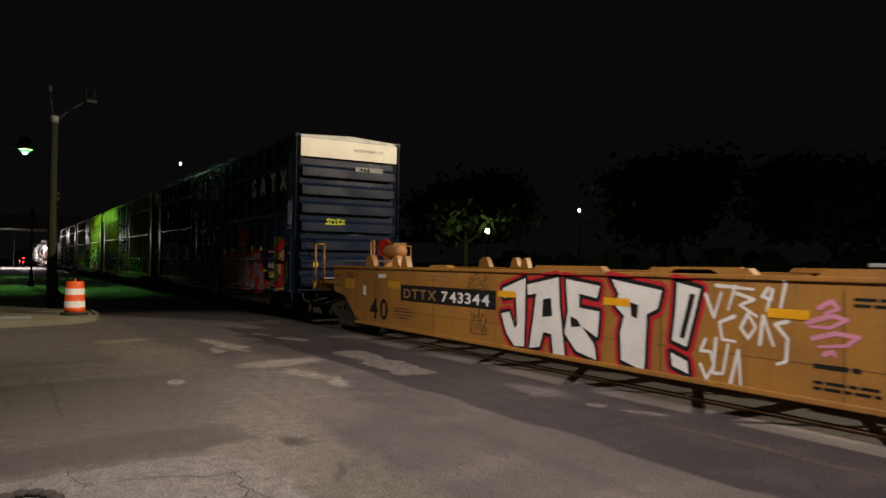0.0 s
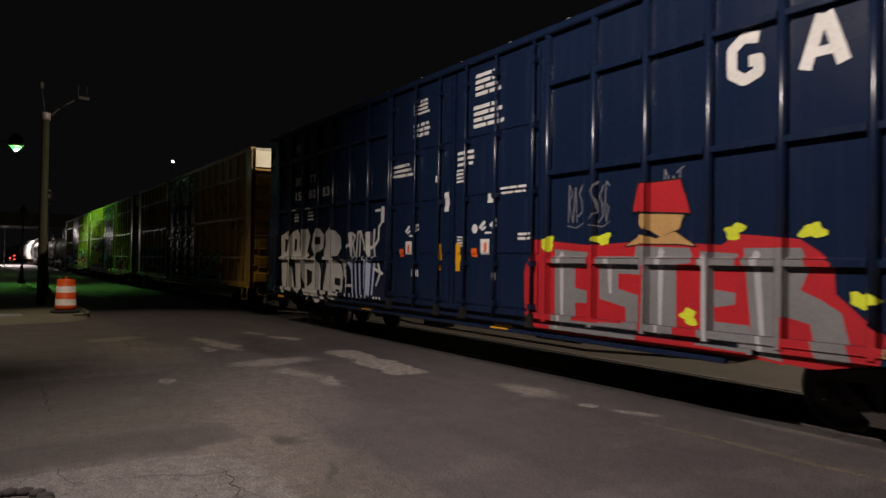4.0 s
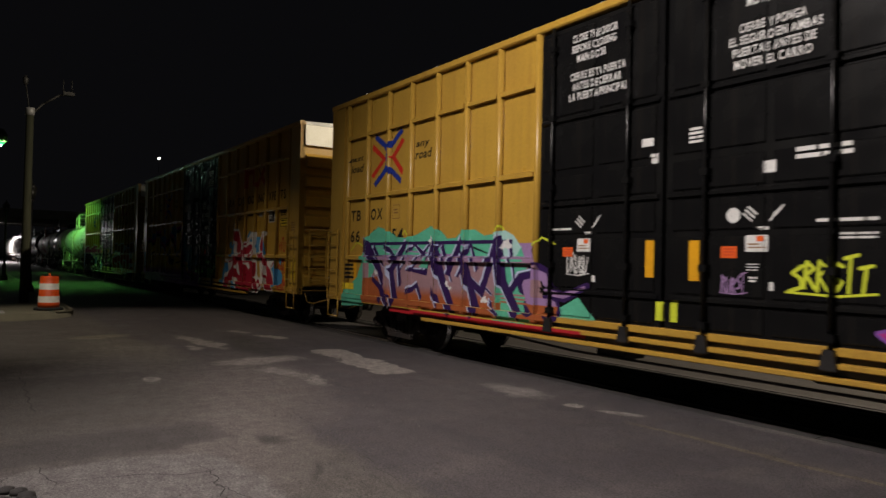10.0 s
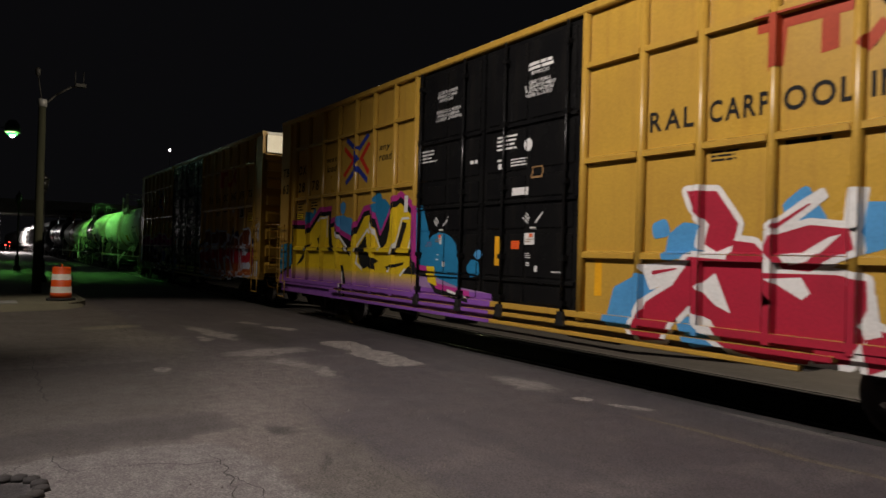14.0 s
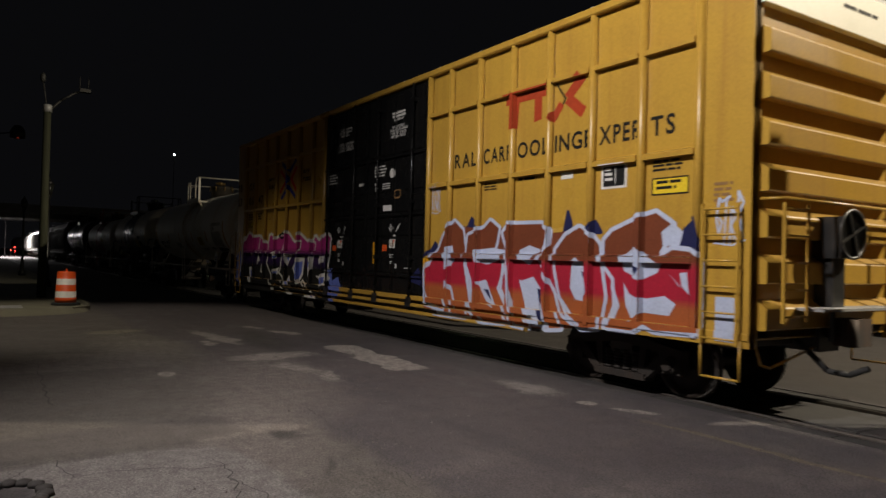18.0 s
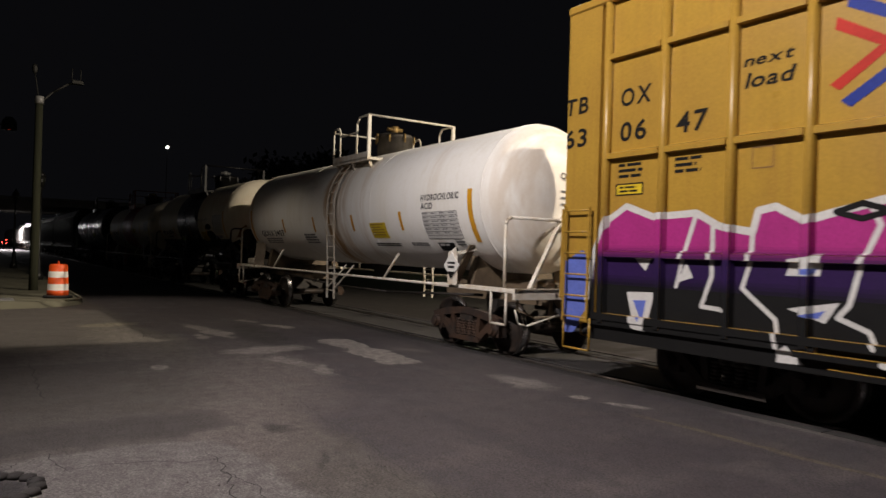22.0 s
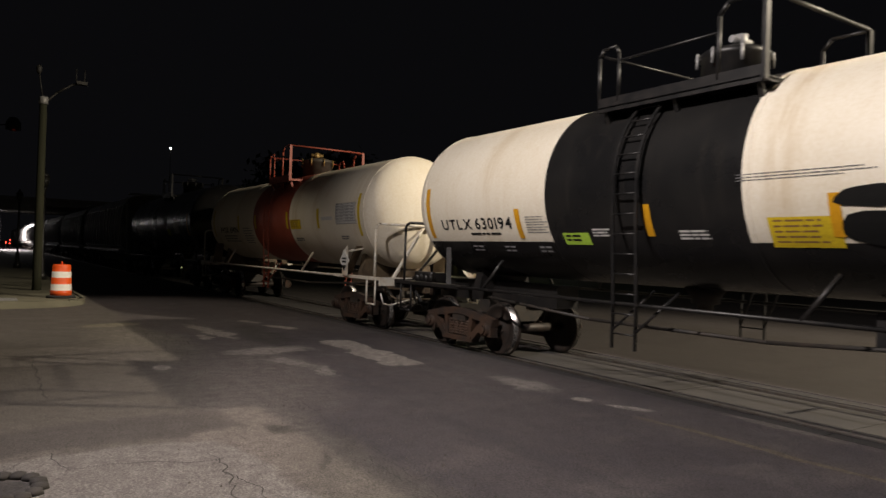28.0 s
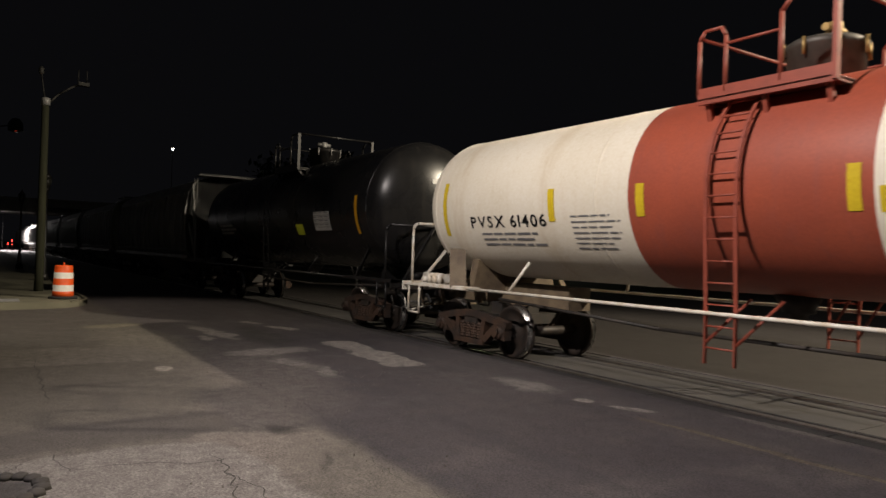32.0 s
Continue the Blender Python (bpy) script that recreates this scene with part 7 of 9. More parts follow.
pw.shape([(-3.54, 1.74), (-3.21, 1.62), (-3, 1.86), (-2.88, 1.63), (-2.79, 1.13), (-2.51, 0.93), (-2.78, 0.68), (-3.52, 0.7)], "mint", None, layer=0)
for i in range(7):
    pw.stroke([(-8.8 + i, 1.8), (-8.5 + i, 2.0 + 0.1 * (i % 3)), (-8.2 + i, 1.9)], 0.025, "acid", 1)
pw.poly([(-8.3, 0.72), (-2.3, 0.72), (-2.7, 1.92), (-8.0, 1.92)], fade(0.98, 1.16, "rust_orange", "rose", 6) + fade(1.55, 1.75, "rose", "lilac", 5) + [(9, "lilac")], 2)
pw.poly([(-8.1, 0.74), (-8.15, 1.22), (-7.5, 1.28), (-7.1, 0.72)], "rust_orange", 3)
cuts = (([(-8.02, 1.92), (-7.50, 1.45), (-7.02, 0.72)], 0.24, 0.14), ([(-6.40, 1.97), (-6.98, 1.42), (-6.80, 0.80)], 0.12, 0.22), ([(-5.50, 1.98), (-6.22, 1.44), (-5.70, 1.40), (-5.50, 1.98)], 0.10, 0.10), ([(-5.46, 1.92), (-5.15, 1.30), (-4.78, 0.72)], 0.26, 0.16), ([(-4.98, 1.40), (-4.62, 1.92), (-4.10, 0.78)], 0.14, 0.22), ([(-4.30, 1.30), (-3.98, 1.12), (-3.62, 1.92)], 0.12, 0.16), ([(-3.56, 1.95), (-3.42, 1.30), (-3.02, 0.80)], 0.20, 0.16), ([(-3.30, 1.10), (-3.02, 1.40), (-2.70, 1.46)], 0.12, 0.12), ([(-6.35, 0.98), (-6.0, 1.16), (-5.85, 0.92)], 0.10, 0.08), ([(-7.75, 1.22), (-7.4, 1.05), (-7.3, 0.8)], 0.10, 0.16))
cuts += tuple(([(a + 0.30, c - 0.04) for a, c in line[:2]], wide * 0.45, 0.03) for line, wide, thin in cuts[:7]) + (([(-7.9, 1.72), (-7.55, 1.62), (-7.3, 1.2)], 0.10, 0.04), ([(-7.15, 1.90), (-6.70, 1.55), (-6.62, 1.15)], 0.08, 0.12), ([(-6.1, 1.92), (-5.75, 1.72)], 0.05, 0.10), ([(-4.55, 1.55), (-4.30, 1.92), (-4.12, 1.5)], 0.06, 0.10), ([(-3.75, 0.95), (-3.45, 0.78)], 0.10, 0.05), ([(-5.4, 1.1), (-5.2, 0.8)], 0.10, 0.05))
for line, wide, thin in cuts:
    pw.blade([(a - 0.03, c + 0.015) for a, c in line], wide + 0.025, "ice", 3, thin + 0.015)
    pw.blade(line, wide, "purple", 4, thin)
pw.poly([(-5.95, 1.50), (-5.64, 1.48), (-5.60, 1.70)], "mint", 5)
pw.stroke([(-2.25, 0.95), (-2.75, 0.98), (-2.92, 1.28), (-2.70, 1.52), (-2.40, 1.46), (-2.28, 1.22), (-2.0, 1.14), (-1.55, 1.32)], 0.40, "purple", 2, w1=0.10)
pw.stroke([(-2.25, 0.97), (-2.72, 1.0), (-2.86, 1.28), (-2.68, 1.46), (-2.42, 1.42), (-2.30, 1.20), (-2.0, 1.16), (-1.60, 1.30)], 0.26, [(1.0, "rust_orange"), (9, "lilac")], 4, w1=0.04)
pw.poly([(-2.35, 0.86), (-1.72, 1.16), (-1.40, 0.86)], "mint", 1)
pw.rect(-8.1, -3.2, 1.92, 1.98, "purple", 6)
for x, z, k in ((-5.5, 1.98, 0.10), (-3.35, 1.9, 0.10), (-7.6, 1.35, 0.06), (-5.0, 1.22, 0.05), (-3.9, 1.0, 0.07), (-4.9, 1.15, 0.04)):
    pw.blob(x, z, k, k * 0.9, "white", 7, int(-x), 0.5)
pw.rect(-7.0, -1.6, 0.60, 0.70, "red", 4)
pw.scribble(-1.95, 1.5, 0.4, 0.3, "white", 0.03, 4, 71)
pw.scribble(0.5, 1.35, 0.3, 0.2, "lilac", 0.03, 4, 73)
pw.side(box_a, planes_a, "graffiti", "mint letters edged in black, lilac and orange letters on green", 0.13)

# second yellow car
pw = Paintwork()
pw.shape([(2.88, 0.78), (3, 1.19), (3.4, 1.38), (3.59, 1.3), (3.42, 0.78)], "sky", "sky", 0.06, layer=0)
pw.shape([(3.88, 1.89), (4.05, 2.01), (4.34, 1.97), (4.29, 1.73), (3.83, 1.66)], "sky", "sky", 0.06, layer=0)
pw.shape([(3.63, 2.02), (3.75, 2.06), (3.79, 1.96), (3.64, 1.93)], "sky", "sky", 0.06, layer=0)
pw.shape([(5.4, 2.03), (5.35, 2.21), (5.53, 2.35), (5.72, 2.02)], "sky", "sky", 0.06, layer=0)
pw.shape([(6.1, 2.01), (6.13, 2.16), (6.41, 2.15), (6.45, 1.88), (6.14, 1.78)], "sky", "sky", 0.06, layer=0)
pw.shape([(6.78, 1.88), (6.85, 2.03), (6.92, 2), (6.94, 1.66)], "sky", "sky", 0.06, layer=0)
pw.shape([(7.27, 1.04), (7.69, 1.27), (8.02, 1.24), (8.18, 1.12), (8.16, 0.98), (7.92, 0.93), (7.58, 0.84)], "sky", "sky", 0.06, layer=0)
pw.shape([(7.42, 1.29), (7.74, 1.48), (7.77, 1.39), (7.45, 1.2)], "sky", "sky", 0.06, layer=0)
pw.shape([(4.09, 0.88), (4.43, 0.94), (4.6, 0.72), (4.22, 0.65)], "sky", "sky", 0.06, layer=0)
pw.shape([(8.01, 1.54), (8.09, 1.56), (8.07, 1.48)], "sky", "sky", 0.06, layer=0)
pw.floor = 0.58
pw.shape([(6.99, 1.59), (7.29, 1.58), (7.34, 1.35), (7.2, 1.38)], "white", "white", 0.02, layer=3)
pw.shape([(7.32, 1.55), (7.69, 1.56), (7.67, 1.46), (7.36, 1.31)], "white", "white", 0.02, layer=3)
pw.shape([(3.43, 1.53), (4.16, 1.6), (3.84, 1.36), (3.57, 1.25)], "white", "white", 0.02, layer=3)
pw.shape([(5.12, 1.99), (5.49, 2.24), (5.71, 2.36), (5.75, 2.29), (5.31, 1.96)], "white", "white", 0.02, layer=3)
pw.shape([(5.93, 1.95), (5.97, 2.34), (6.14, 2.34), (6.08, 1.93)], "white", "white", 0.02, layer=3)
pw.shape([(3.33, 0.76), (3.5, 1.08), (3.9, 1.31), (4.18, 1.66), (4.93, 1.62), (5.14, 1.29), (5.44, 0.98), (5.68, 0.69), (5.6, 0.59), (5.07, 0.58), (4.77, 0.62), (4.32, 0.89), (4.15, 1.08), (3.92, 0.86), (3.81, 0.63), (3.43, 0.59)], "crimson", "white", 0.07, layer=4)
pw.shape([(4.08, 2.44), (4.49, 2.42), (4.78, 2.04), (4.72, 1.8), (4.51, 1.72), (4.34, 1.81), (4.4, 2.04), (4.16, 2.25)], "crimson", "white", 0.07, layer=4)
pw.shape([(4.72, 1.85), (4.98, 1.82), (5.15, 1.66), (4.95, 1.13), (4.81, 1.11), (4.65, 1.42)], "crimson", "white", 0.07, layer=4)
pw.shape([(5.11, 1.74), (5.18, 1.9), (5.59, 2.01), (6.02, 1.96), (6.07, 1.76), (5.9, 1.7), (5.6, 1.53), (5.31, 1.55)], "crimson", "white", 0.07, layer=4)
pw.shape([(5.04, 1.5), (5.86, 1.51), (6.15, 1.46), (6.18, 0.94), (6.02, 0.65), (5.68, 0.61), (5.44, 0.88), (5.11, 1.14)], "crimson", "white", 0.07, layer=4)
pw.shape([(6.44, 1.93), (6.56, 2.16), (6.68, 2.31), (6.95, 2.3), (6.81, 2), (6.71, 1.8), (6.49, 1.8)], "crimson", "white", 0.07, layer=4)
pw.shape([(6.42, 1.73), (6.71, 1.77), (6.99, 1.62), (7.1, 1.39), (7.33, 1.28), (7.52, 1.05), (7.64, 0.72), (7.12, 0.72), (7.01, 1.02), (6.8, 1.25), (6.61, 1.49)], "crimson", "white", 0.07, layer=4)
pw.shape([(6.14, 1.06), (6.44, 0.95), (6.73, 1.1), (6.81, 0.8), (6.45, 0.7), (6.19, 0.57)], "crimson", "white", 0.07, layer=4)
pw.poly([(4.26, 1.31), (4.5, 1.48), (4.71, 1.03), (4.51, 1.11)], "white", 7)
pw.poly([(5.3, 1.69), (5.51, 1.72), (5.78, 1.88), (5.9, 1.91), (5.6, 1.63), (5.38, 1.59)], "white", 7)
pw.poly([(5.14, 1.44), (5.52, 1.24), (5.61, 1.31), (5.51, 1.47)], "white", 7)
pw.poly([(6.48, 1.54), (6.69, 1.24), (6.75, 0.99), (6.68, 0.8), (6.54, 0.72), (6.44, 0.96), (6.53, 1.1), (6.47, 1.36)], "white", 7)
pw.poly([(6.09, 1.03), (6.24, 1.35), (6.3, 0.95), (6.15, 0.9)], "white", 7)
pw.poly([(6.79, 1.56), (7, 1.38), (7.08, 1.07), (6.97, 1.14)], "white", 7)
pw.poly([(4.21, 1.01), (4.45, 0.94), (4.6, 0.72), (4.33, 0.79)], "white", 7)
pw.stroke([(7.4, 1.37), (7.62, 1.53)], 0.05, "crimson", 8, w1=0.02)
pw.stroke([(3.61, 1.45), (3.95, 1.51)], 0.05, "crimson", 8, w1=0.02)
pw.stroke([(5.22, 2), (5.58, 2.22)], 0.05, "crimson", 8, w1=0.02)
pw.text("WUR", 7.92, 1.78, 0.30, "red", 0.66, slant=0.1)
pw.stroke([(8.2, 2.13), (8.24, 2.14)], 0.09, "red")
pw.scribble(7.9, 1.25, 0.6, 0.3, "red", 0.06, 4, 91)
pw.scribble(8.0, 0.80, 0.55, 0.28, "red", 0.07, 4, 93)
pw.scribble(9.0, 1.0, 0.3, 0.7, "label_yellow", 0.05, 3, 94)
pw.floor = 0.0
for i, (x, z, a, c) in enumerate(((-8.9, 1.3, 0.45, 0.55), (-7.45, 2.28, 0.38, 0.30), (-7.15, 2.56, 0.10, 0.10), (-5.35, 2.05, 0.55, 0.42), (-5.5, 2.62, 0.14, 0.16), (-3.55, 2.30, 0.55, 0.42), (-3.75, 2.75, 0.16, 0.14), (-1.95, 1.75, 0.35, 0.75), (-1.2, 1.45, 0.62, 0.55), (-0.2, 1.38, 0.16, 0.16), (-0.08, 1.62, 0.08, 0.08))):
    pw.blob(x, z, a, c, "sky" if i in (3, 4, 10) else "teal_blue", 0, i + 4, 0.12)
fill = fade(0.90, 1.22, "violet", "bright_yellow", 9) + [(9, "bright_yellow")]
rim = [(-8.52, 1.36), (-8.52, 2.33), (-7.70, 2.31), (-7.60, 2.13), (-6.85, 2.60), (-6.20, 2.62), (-6.22, 2.30), (-5.88, 2.37), (-5.66, 2.06), (-4.98, 1.88), (-4.80, 2.14), (-4.40, 2.54), (-4.05, 2.58), (-3.62, 1.94), (-3.05, 2.66), (-2.80, 2.78), (-2.22, 2.48), (-2.18, 1.62), (-2.05, 1.36)]
for (ax, az), (bx, bz) in zip(rim, rim[1:]):
    if bx > ax:
        pw.poly([(ax, 0.50), (bx, 0.50), (bx, bz), (ax, az)], fill, 1)
pw.poly([(-9.3, 0.50), (-8.50, 0.50), (-8.50, 1.20), (-9.3, 0.95)], "violet", 1)
pw.poly([(-2.06, 0.50), (0.35, 0.50), (0.35, 0.98), (-0.6, 1.04), (-2.06, 1.30)], [(0.98, "violet"), (9, "lilac")], 1)
pw.blade(rim, 0.15, "magenta", 2)
pw.blade([(a + (0.10 if a < -8 else -0.07 if a > -2.5 else 0.0), c - 0.10) for a, c in rim], 0.11, "black", 3)
pw.blade([(-8.5, 1.36), (-8.7, 1.15), (-9.2, 0.98)], 0.08, "black", 3)
pw.blade([(-2.05, 1.36), (-1.62, 1.32), (-1.30, 1.02), (-0.3, 0.94)], 0.10, "magenta", 2)
pw.blade([(-2.1, 1.27), (-1.66, 1.22), (-1.34, 0.93), (-0.3, 0.84)], 0.09, "black", 3)
pw.poly([(-1.68, 1.38), (-1.42, 1.38), (-1.30, 1.02), (-1.62, 1.08)], "bright_yellow", 3)
for shape in ([(-7.28, 1.82), (-7.6, 1.70), (-8.30, 1.20), (-7.9, 1.32), (-7.5, 1.62)], [(-6.95, 1.92), (-6.60, 1.98), (-6.68, 1.48)], [(-6.28, 2.2), (-6.12, 2.15), (-6.05, 1.78), (-5.78, 1.60), (-6.0, 1.58), (-6.24, 1.75)], [(-5.82, 2.02), (-4.98, 1.82), (-5.08, 1.50)], [(-4.66, 1.70), (-4.30, 1.98), (-4.20, 1.60), (-4.55, 1.50)], [(-4.66, 1.70), (-4.20, 1.60), (-3.68, 1.42), (-3.88, 1.36), (-3.82, 1.22), (-4.05, 1.32), (-4.38, 1.24), (-4.60, 1.38)], [(-3.72, 1.86), (-3.60, 1.66), (-3.35, 1.80), (-3.02, 2.58)], [(-3.02, 1.56), (-2.84, 1.60), (-2.52, 2.20), (-2.70, 2.24)], [(-3.38, 1.32), (-3.30, 1.25), (-2.62, 1.38), (-2.62, 1.43)], [(-2.75, 1.20), (-2.4, 1.36), (-2.1, 1.30), (-2.1, 1.20)], [(-5.55, 1.28), (-5.42, 1.30), (-5.26, 0.95), (-5.26, 0.56), (-5.38, 0.56), (-5.38, 0.92)]):
    pw.poly(shape, "black", 4)
for line, wide in (([(-6.92, 2.36), (-6.36, 2.44), (-6.34, 1.95)], 0.05), ([(-5.86, 2.18), (-5.70, 1.98), (-4.88, 1.48)], 0.09), ([(-4.45, 1.24), (-4.72, 1.36), (-4.70, 1.76), (-4.22, 2.10), (-4.10, 2.0)], 0.07), ([(-4.02, 2.28), (-3.86, 2.0), (-3.58, 1.66)], 0.07), ([(-3.06, 1.58), (-2.72, 2.30), (-2.46, 2.30)], 0.06), ([(-2.45, 1.72), (-2.30, 2.0)], 0.06), ([(-3.3, 1.22), (-3.05, 1.30)], 0.05), ([(-5.46, 1.12), (-5.42, 0.62)], 0.05), ([(-7.7, 1.5), (-7.55, 1.68)], 0.05), ([(-2.75, 1.16), (-2.55, 1.30)], 0.06), ([(-0.95, 0.96), (-0.4, 0.88)], 0.05)):
    pw.blade(line, wide, "white", 5, wide * 0.7)
pw.rect(-2.65, -2.50, 2.42, 2.75, "white", 7)
pw.side(box_b, planes_b, "graffiti", "crimson letters edged in white on blue, yellow and violet letters edged in black")

# third yellow car
pw = Paintwork()
pw.shape([(3.88, 2.08), (4.06, 2.31), (4.26, 2.16)], "navy", "navy", 0.03, layer=0)
pw.shape([(6.39, 2.03), (6.47, 2.32), (6.55, 2.12)], "navy", "navy", 0.03, layer=0)
pw.shape([(6.87, 2.02), (7.02, 2.16), (7.13, 2.02)], "navy", "navy", 0.03, layer=0)
pw.shape([(8.39, 1.78), (8.49, 2), (8.67, 2.15), (8.75, 1.78)], "navy", "navy", 0.03, layer=0)
pw.shape([(2.66, 1.66), (2.91, 1.89), (3.06, 1.75)], "navy", "navy", 0.03, layer=0)
pw.shape([(2.09, 1.16), (2.38, 1.37), (2.55, 1.09)], "navy", "navy", 0.03, layer=0)
fill = fade(1.08, 1.2, "rust_orange", "crimson", 4) + fade(1.56, 1.66, "crimson", "brown", 3) + [(9, "brown")]
pw.shape([(2.7, 0.68), (2.7, 1.38), (3.03, 1.71), (3.54, 2.21), (4.44, 2.1), (5.11, 2.13), (6.09, 2.02), (6.71, 2.05), (7.13, 1.87), (7.83, 2.15), (8.33, 2.05), (8.44, 1.78), (8.65, 1.74), (8.77, 1.62), (8.78, 0.79), (8.13, 0.76), (7.23, 0.73), (6.04, 0.59), (4.49, 0.57), (3.18, 0.65)], fill, None, layer=0)
pw.shape([(3.03, 1.75), (3.2, 2.03), (3.54, 2.27), (3.81, 2.1), (3.89, 1.76), (3.84, 1.5), (3.98, 1.08), (4.1, 0.62), (3.67, 0.61), (3.52, 1.05), (3.37, 1.22), (3.24, 0.95), (3.39, 0.69), (2.72, 0.77), (2.67, 1.38), (2.84, 1.61)], fill, "ice", 0.06, layer=2)
pw.shape([(3.97, 2.01), (4.44, 2.13), (4.61, 2.25), (4.84, 2.12), (4.79, 1.88), (4.69, 1.72), (4.91, 1.64), (4.97, 1.45), (4.82, 1.13), (5.05, 0.83), (5.16, 0.61), (4.49, 0.58), (4.18, 0.76), (4.1, 1.25), (3.9, 1.59)], fill, "ice", 0.06, layer=2)
pw.shape([(4.95, 2.04), (5.11, 2.17), (5.9, 2.16), (6.09, 2.05), (6.05, 1.84), (5.83, 1.62), (5.92, 1.48), (6.2, 1.14), (6.39, 0.64), (6.04, 0.6), (5.75, 0.89), (5.55, 1.25), (5.4, 1.31), (5.67, 0.59), (5.32, 0.61), (5.23, 1), (5.19, 1.46), (5.13, 1.69)], fill, "ice", 0.06, layer=2)
pw.shape([(6.23, 1.77), (6.43, 1.97), (6.71, 2.09), (6.95, 1.97), (7.1, 1.84), (7.14, 1.52), (7.22, 1.14), (7.13, 0.72), (6.79, 0.68), (6.5, 0.85), (6.33, 1.15), (6.23, 1.49)], fill, "ice", 0.06, layer=2)
pw.shape([(7.2, 1.9), (7.34, 2.02), (7.83, 2.19), (8.07, 2.24), (8.33, 2.08), (8.22, 1.89), (8.14, 1.75), (8.17, 1.61), (8.34, 1.44), (8.56, 1.21), (8.51, 0.91), (8.13, 0.92), (7.77, 0.74), (7.3, 0.74), (7.43, 1.03), (7.39, 1.4), (7.21, 1.58)], fill, "ice", 0.06, layer=2)
pw.shape([(8.11, 1.66), (8.33, 1.78), (8.65, 1.75), (8.78, 1.67), (8.78, 0.81), (8.13, 0.78), (7.89, 0.87), (8.35, 1.08), (8.45, 1.34)], fill, "ice", 0.06, layer=2)
pw.poly([(3.21, 1.76), (3.49, 1.84), (3.57, 1.58), (3.36, 1.4)], "ice", 6)
pw.poly([(4.21, 1.76), (4.68, 1.8), (5.07, 1.76), (4.91, 1.61), (4.58, 1.52), (4.28, 1.55)], "ice", 6)
pw.poly([(4.29, 1.22), (4.53, 1.27), (4.83, 0.81), (4.54, 0.91)], "ice", 6)
pw.poly([(5.38, 1.76), (5.63, 1.84), (5.91, 1.77), (5.64, 1.54), (5.44, 1.61)], "ice", 6)
pw.poly([(5.4, 1.27), (5.74, 1.36), (5.98, 1.12), (6.13, 0.61), (5.76, 0.6), (5.56, 0.95)], "ice", 6)
pw.poly([(6.57, 1.57), (6.72, 1.67), (6.88, 1.54), (6.94, 1.19), (6.86, 1.05), (6.66, 1.07), (6.55, 1.23)], "ice", 6)
pw.poly([(7.52, 1.68), (7.77, 1.83), (7.93, 1.72), (8.17, 1.61), (8.11, 1.49), (7.85, 1.39), (7.56, 1.5)], "ice", 6)
pw.poly([(7.56, 1.35), (7.66, 1.2), (7.94, 1.16), (8.23, 1.21), (8.4, 1.12), (8.3, 0.97), (7.89, 0.98), (7.73, 0.85), (7.6, 1.05)], "ice", 6)
pw.poly([(8.16, 2), (8.33, 2.11), (8.49, 2), (8.44, 1.83), (8.19, 1.83)], "ice", 6)
pw.poly([(8.45, 1.5), (8.55, 1.51), (8.59, 1.24), (8.48, 1.34)], "ice", 6)
pw.poly([(3.03, 0.66), (3.74, 0.63), (3.67, 0.54), (3.04, 0.55)], "ice", 6)
pw.poly([(5.84, 1.19), (5.98, 1.16), (6.04, 0.7), (5.94, 0.73)], "navy", 7)
pw.poly([(6.77, 1.47), (6.88, 1.44), (6.85, 1.25)], "navy", 7)
pw.poly([(7.72, 1.6), (7.87, 1.54), (7.81, 1.45)], "navy", 7)
pw.poly([(4.47, 1.11), (4.61, 1.1), (4.69, 0.92)], "navy", 7)
pw.stroke([(6.33, 1.08), (6.59, 0.83), (6.79, 0.72)], 0.06, "ice", 6, w1=0.05)
pw.stroke([(7.36, 1.28), (7.47, 1.04), (7.34, 0.78)], 0.06, "ice", 6, w1=0.05)
pw.stroke([(4.97, 1.53), (4.93, 1.13), (5.1, 0.91)], 0.06, "ice", 6, w1=0.05)
pw.stroke([(3.9, 1.59), (4.05, 1.08), (4.18, 0.76)], 0.06, "ice", 6, w1=0.05)
pw.scribble(2.75, 2.5, 0.30, 0.5, "ice", 0.03, 4, 101)
pw.scribble(8.98, 1.9, 0.36, 0.5, "ice", 0.05, 3, 103)
pw.scribble(6.0, 0.75, 0.4, 0.1, "ice", 0.03, 3, 107)
pw.rect(9.0, 9.25, 0.75, 1.25, "ice", 3)
fill = fade(1.25, 1.42, "black", "purple", 4) + fade(1.62, 1.80, "purple", "magenta", 6) + [(9, "magenta")]
crest = [(-8.75, 1.03), (-8.64, 1.66), (-8.45, 2.11), (-8.14, 2.28), (-7.7, 2.13), (-7.07, 2.16), (-6.76, 2), (-6.34, 1.93), (-6.28, 2.16), (-6.08, 2.2), (-5.76, 2.04), (-5.46, 2.12), (-4.89, 2.25), (-4.68, 2.2), (-4.27, 1.97), (-4.15, 1.93), (-4.07, 2.11), (-3.86, 2.18), (-3.47, 2.03), (-3.25, 1.94), (-3.14, 2.02), (-2.95, 1.96), (-2.87, 2.08), (-2.77, 2.11), (-2.63, 2.02), (-2.42, 1.97), (-2.16, 2.1), (-1.92, 2.15), (-1.76, 2.07)]
flank = [(-1.76, 2.07), (-1.75, 1.74), (-1.84, 1.4), (-1.89, 1.16), (-1.73, 0.84), (-1.69, 0.33)]
pw.shape(crest + flank[1:] + [(-8.75, 0.5)], fill, None, layer=1)
pw.stroke(crest + flank[1:4], 0.085, "white", 4)
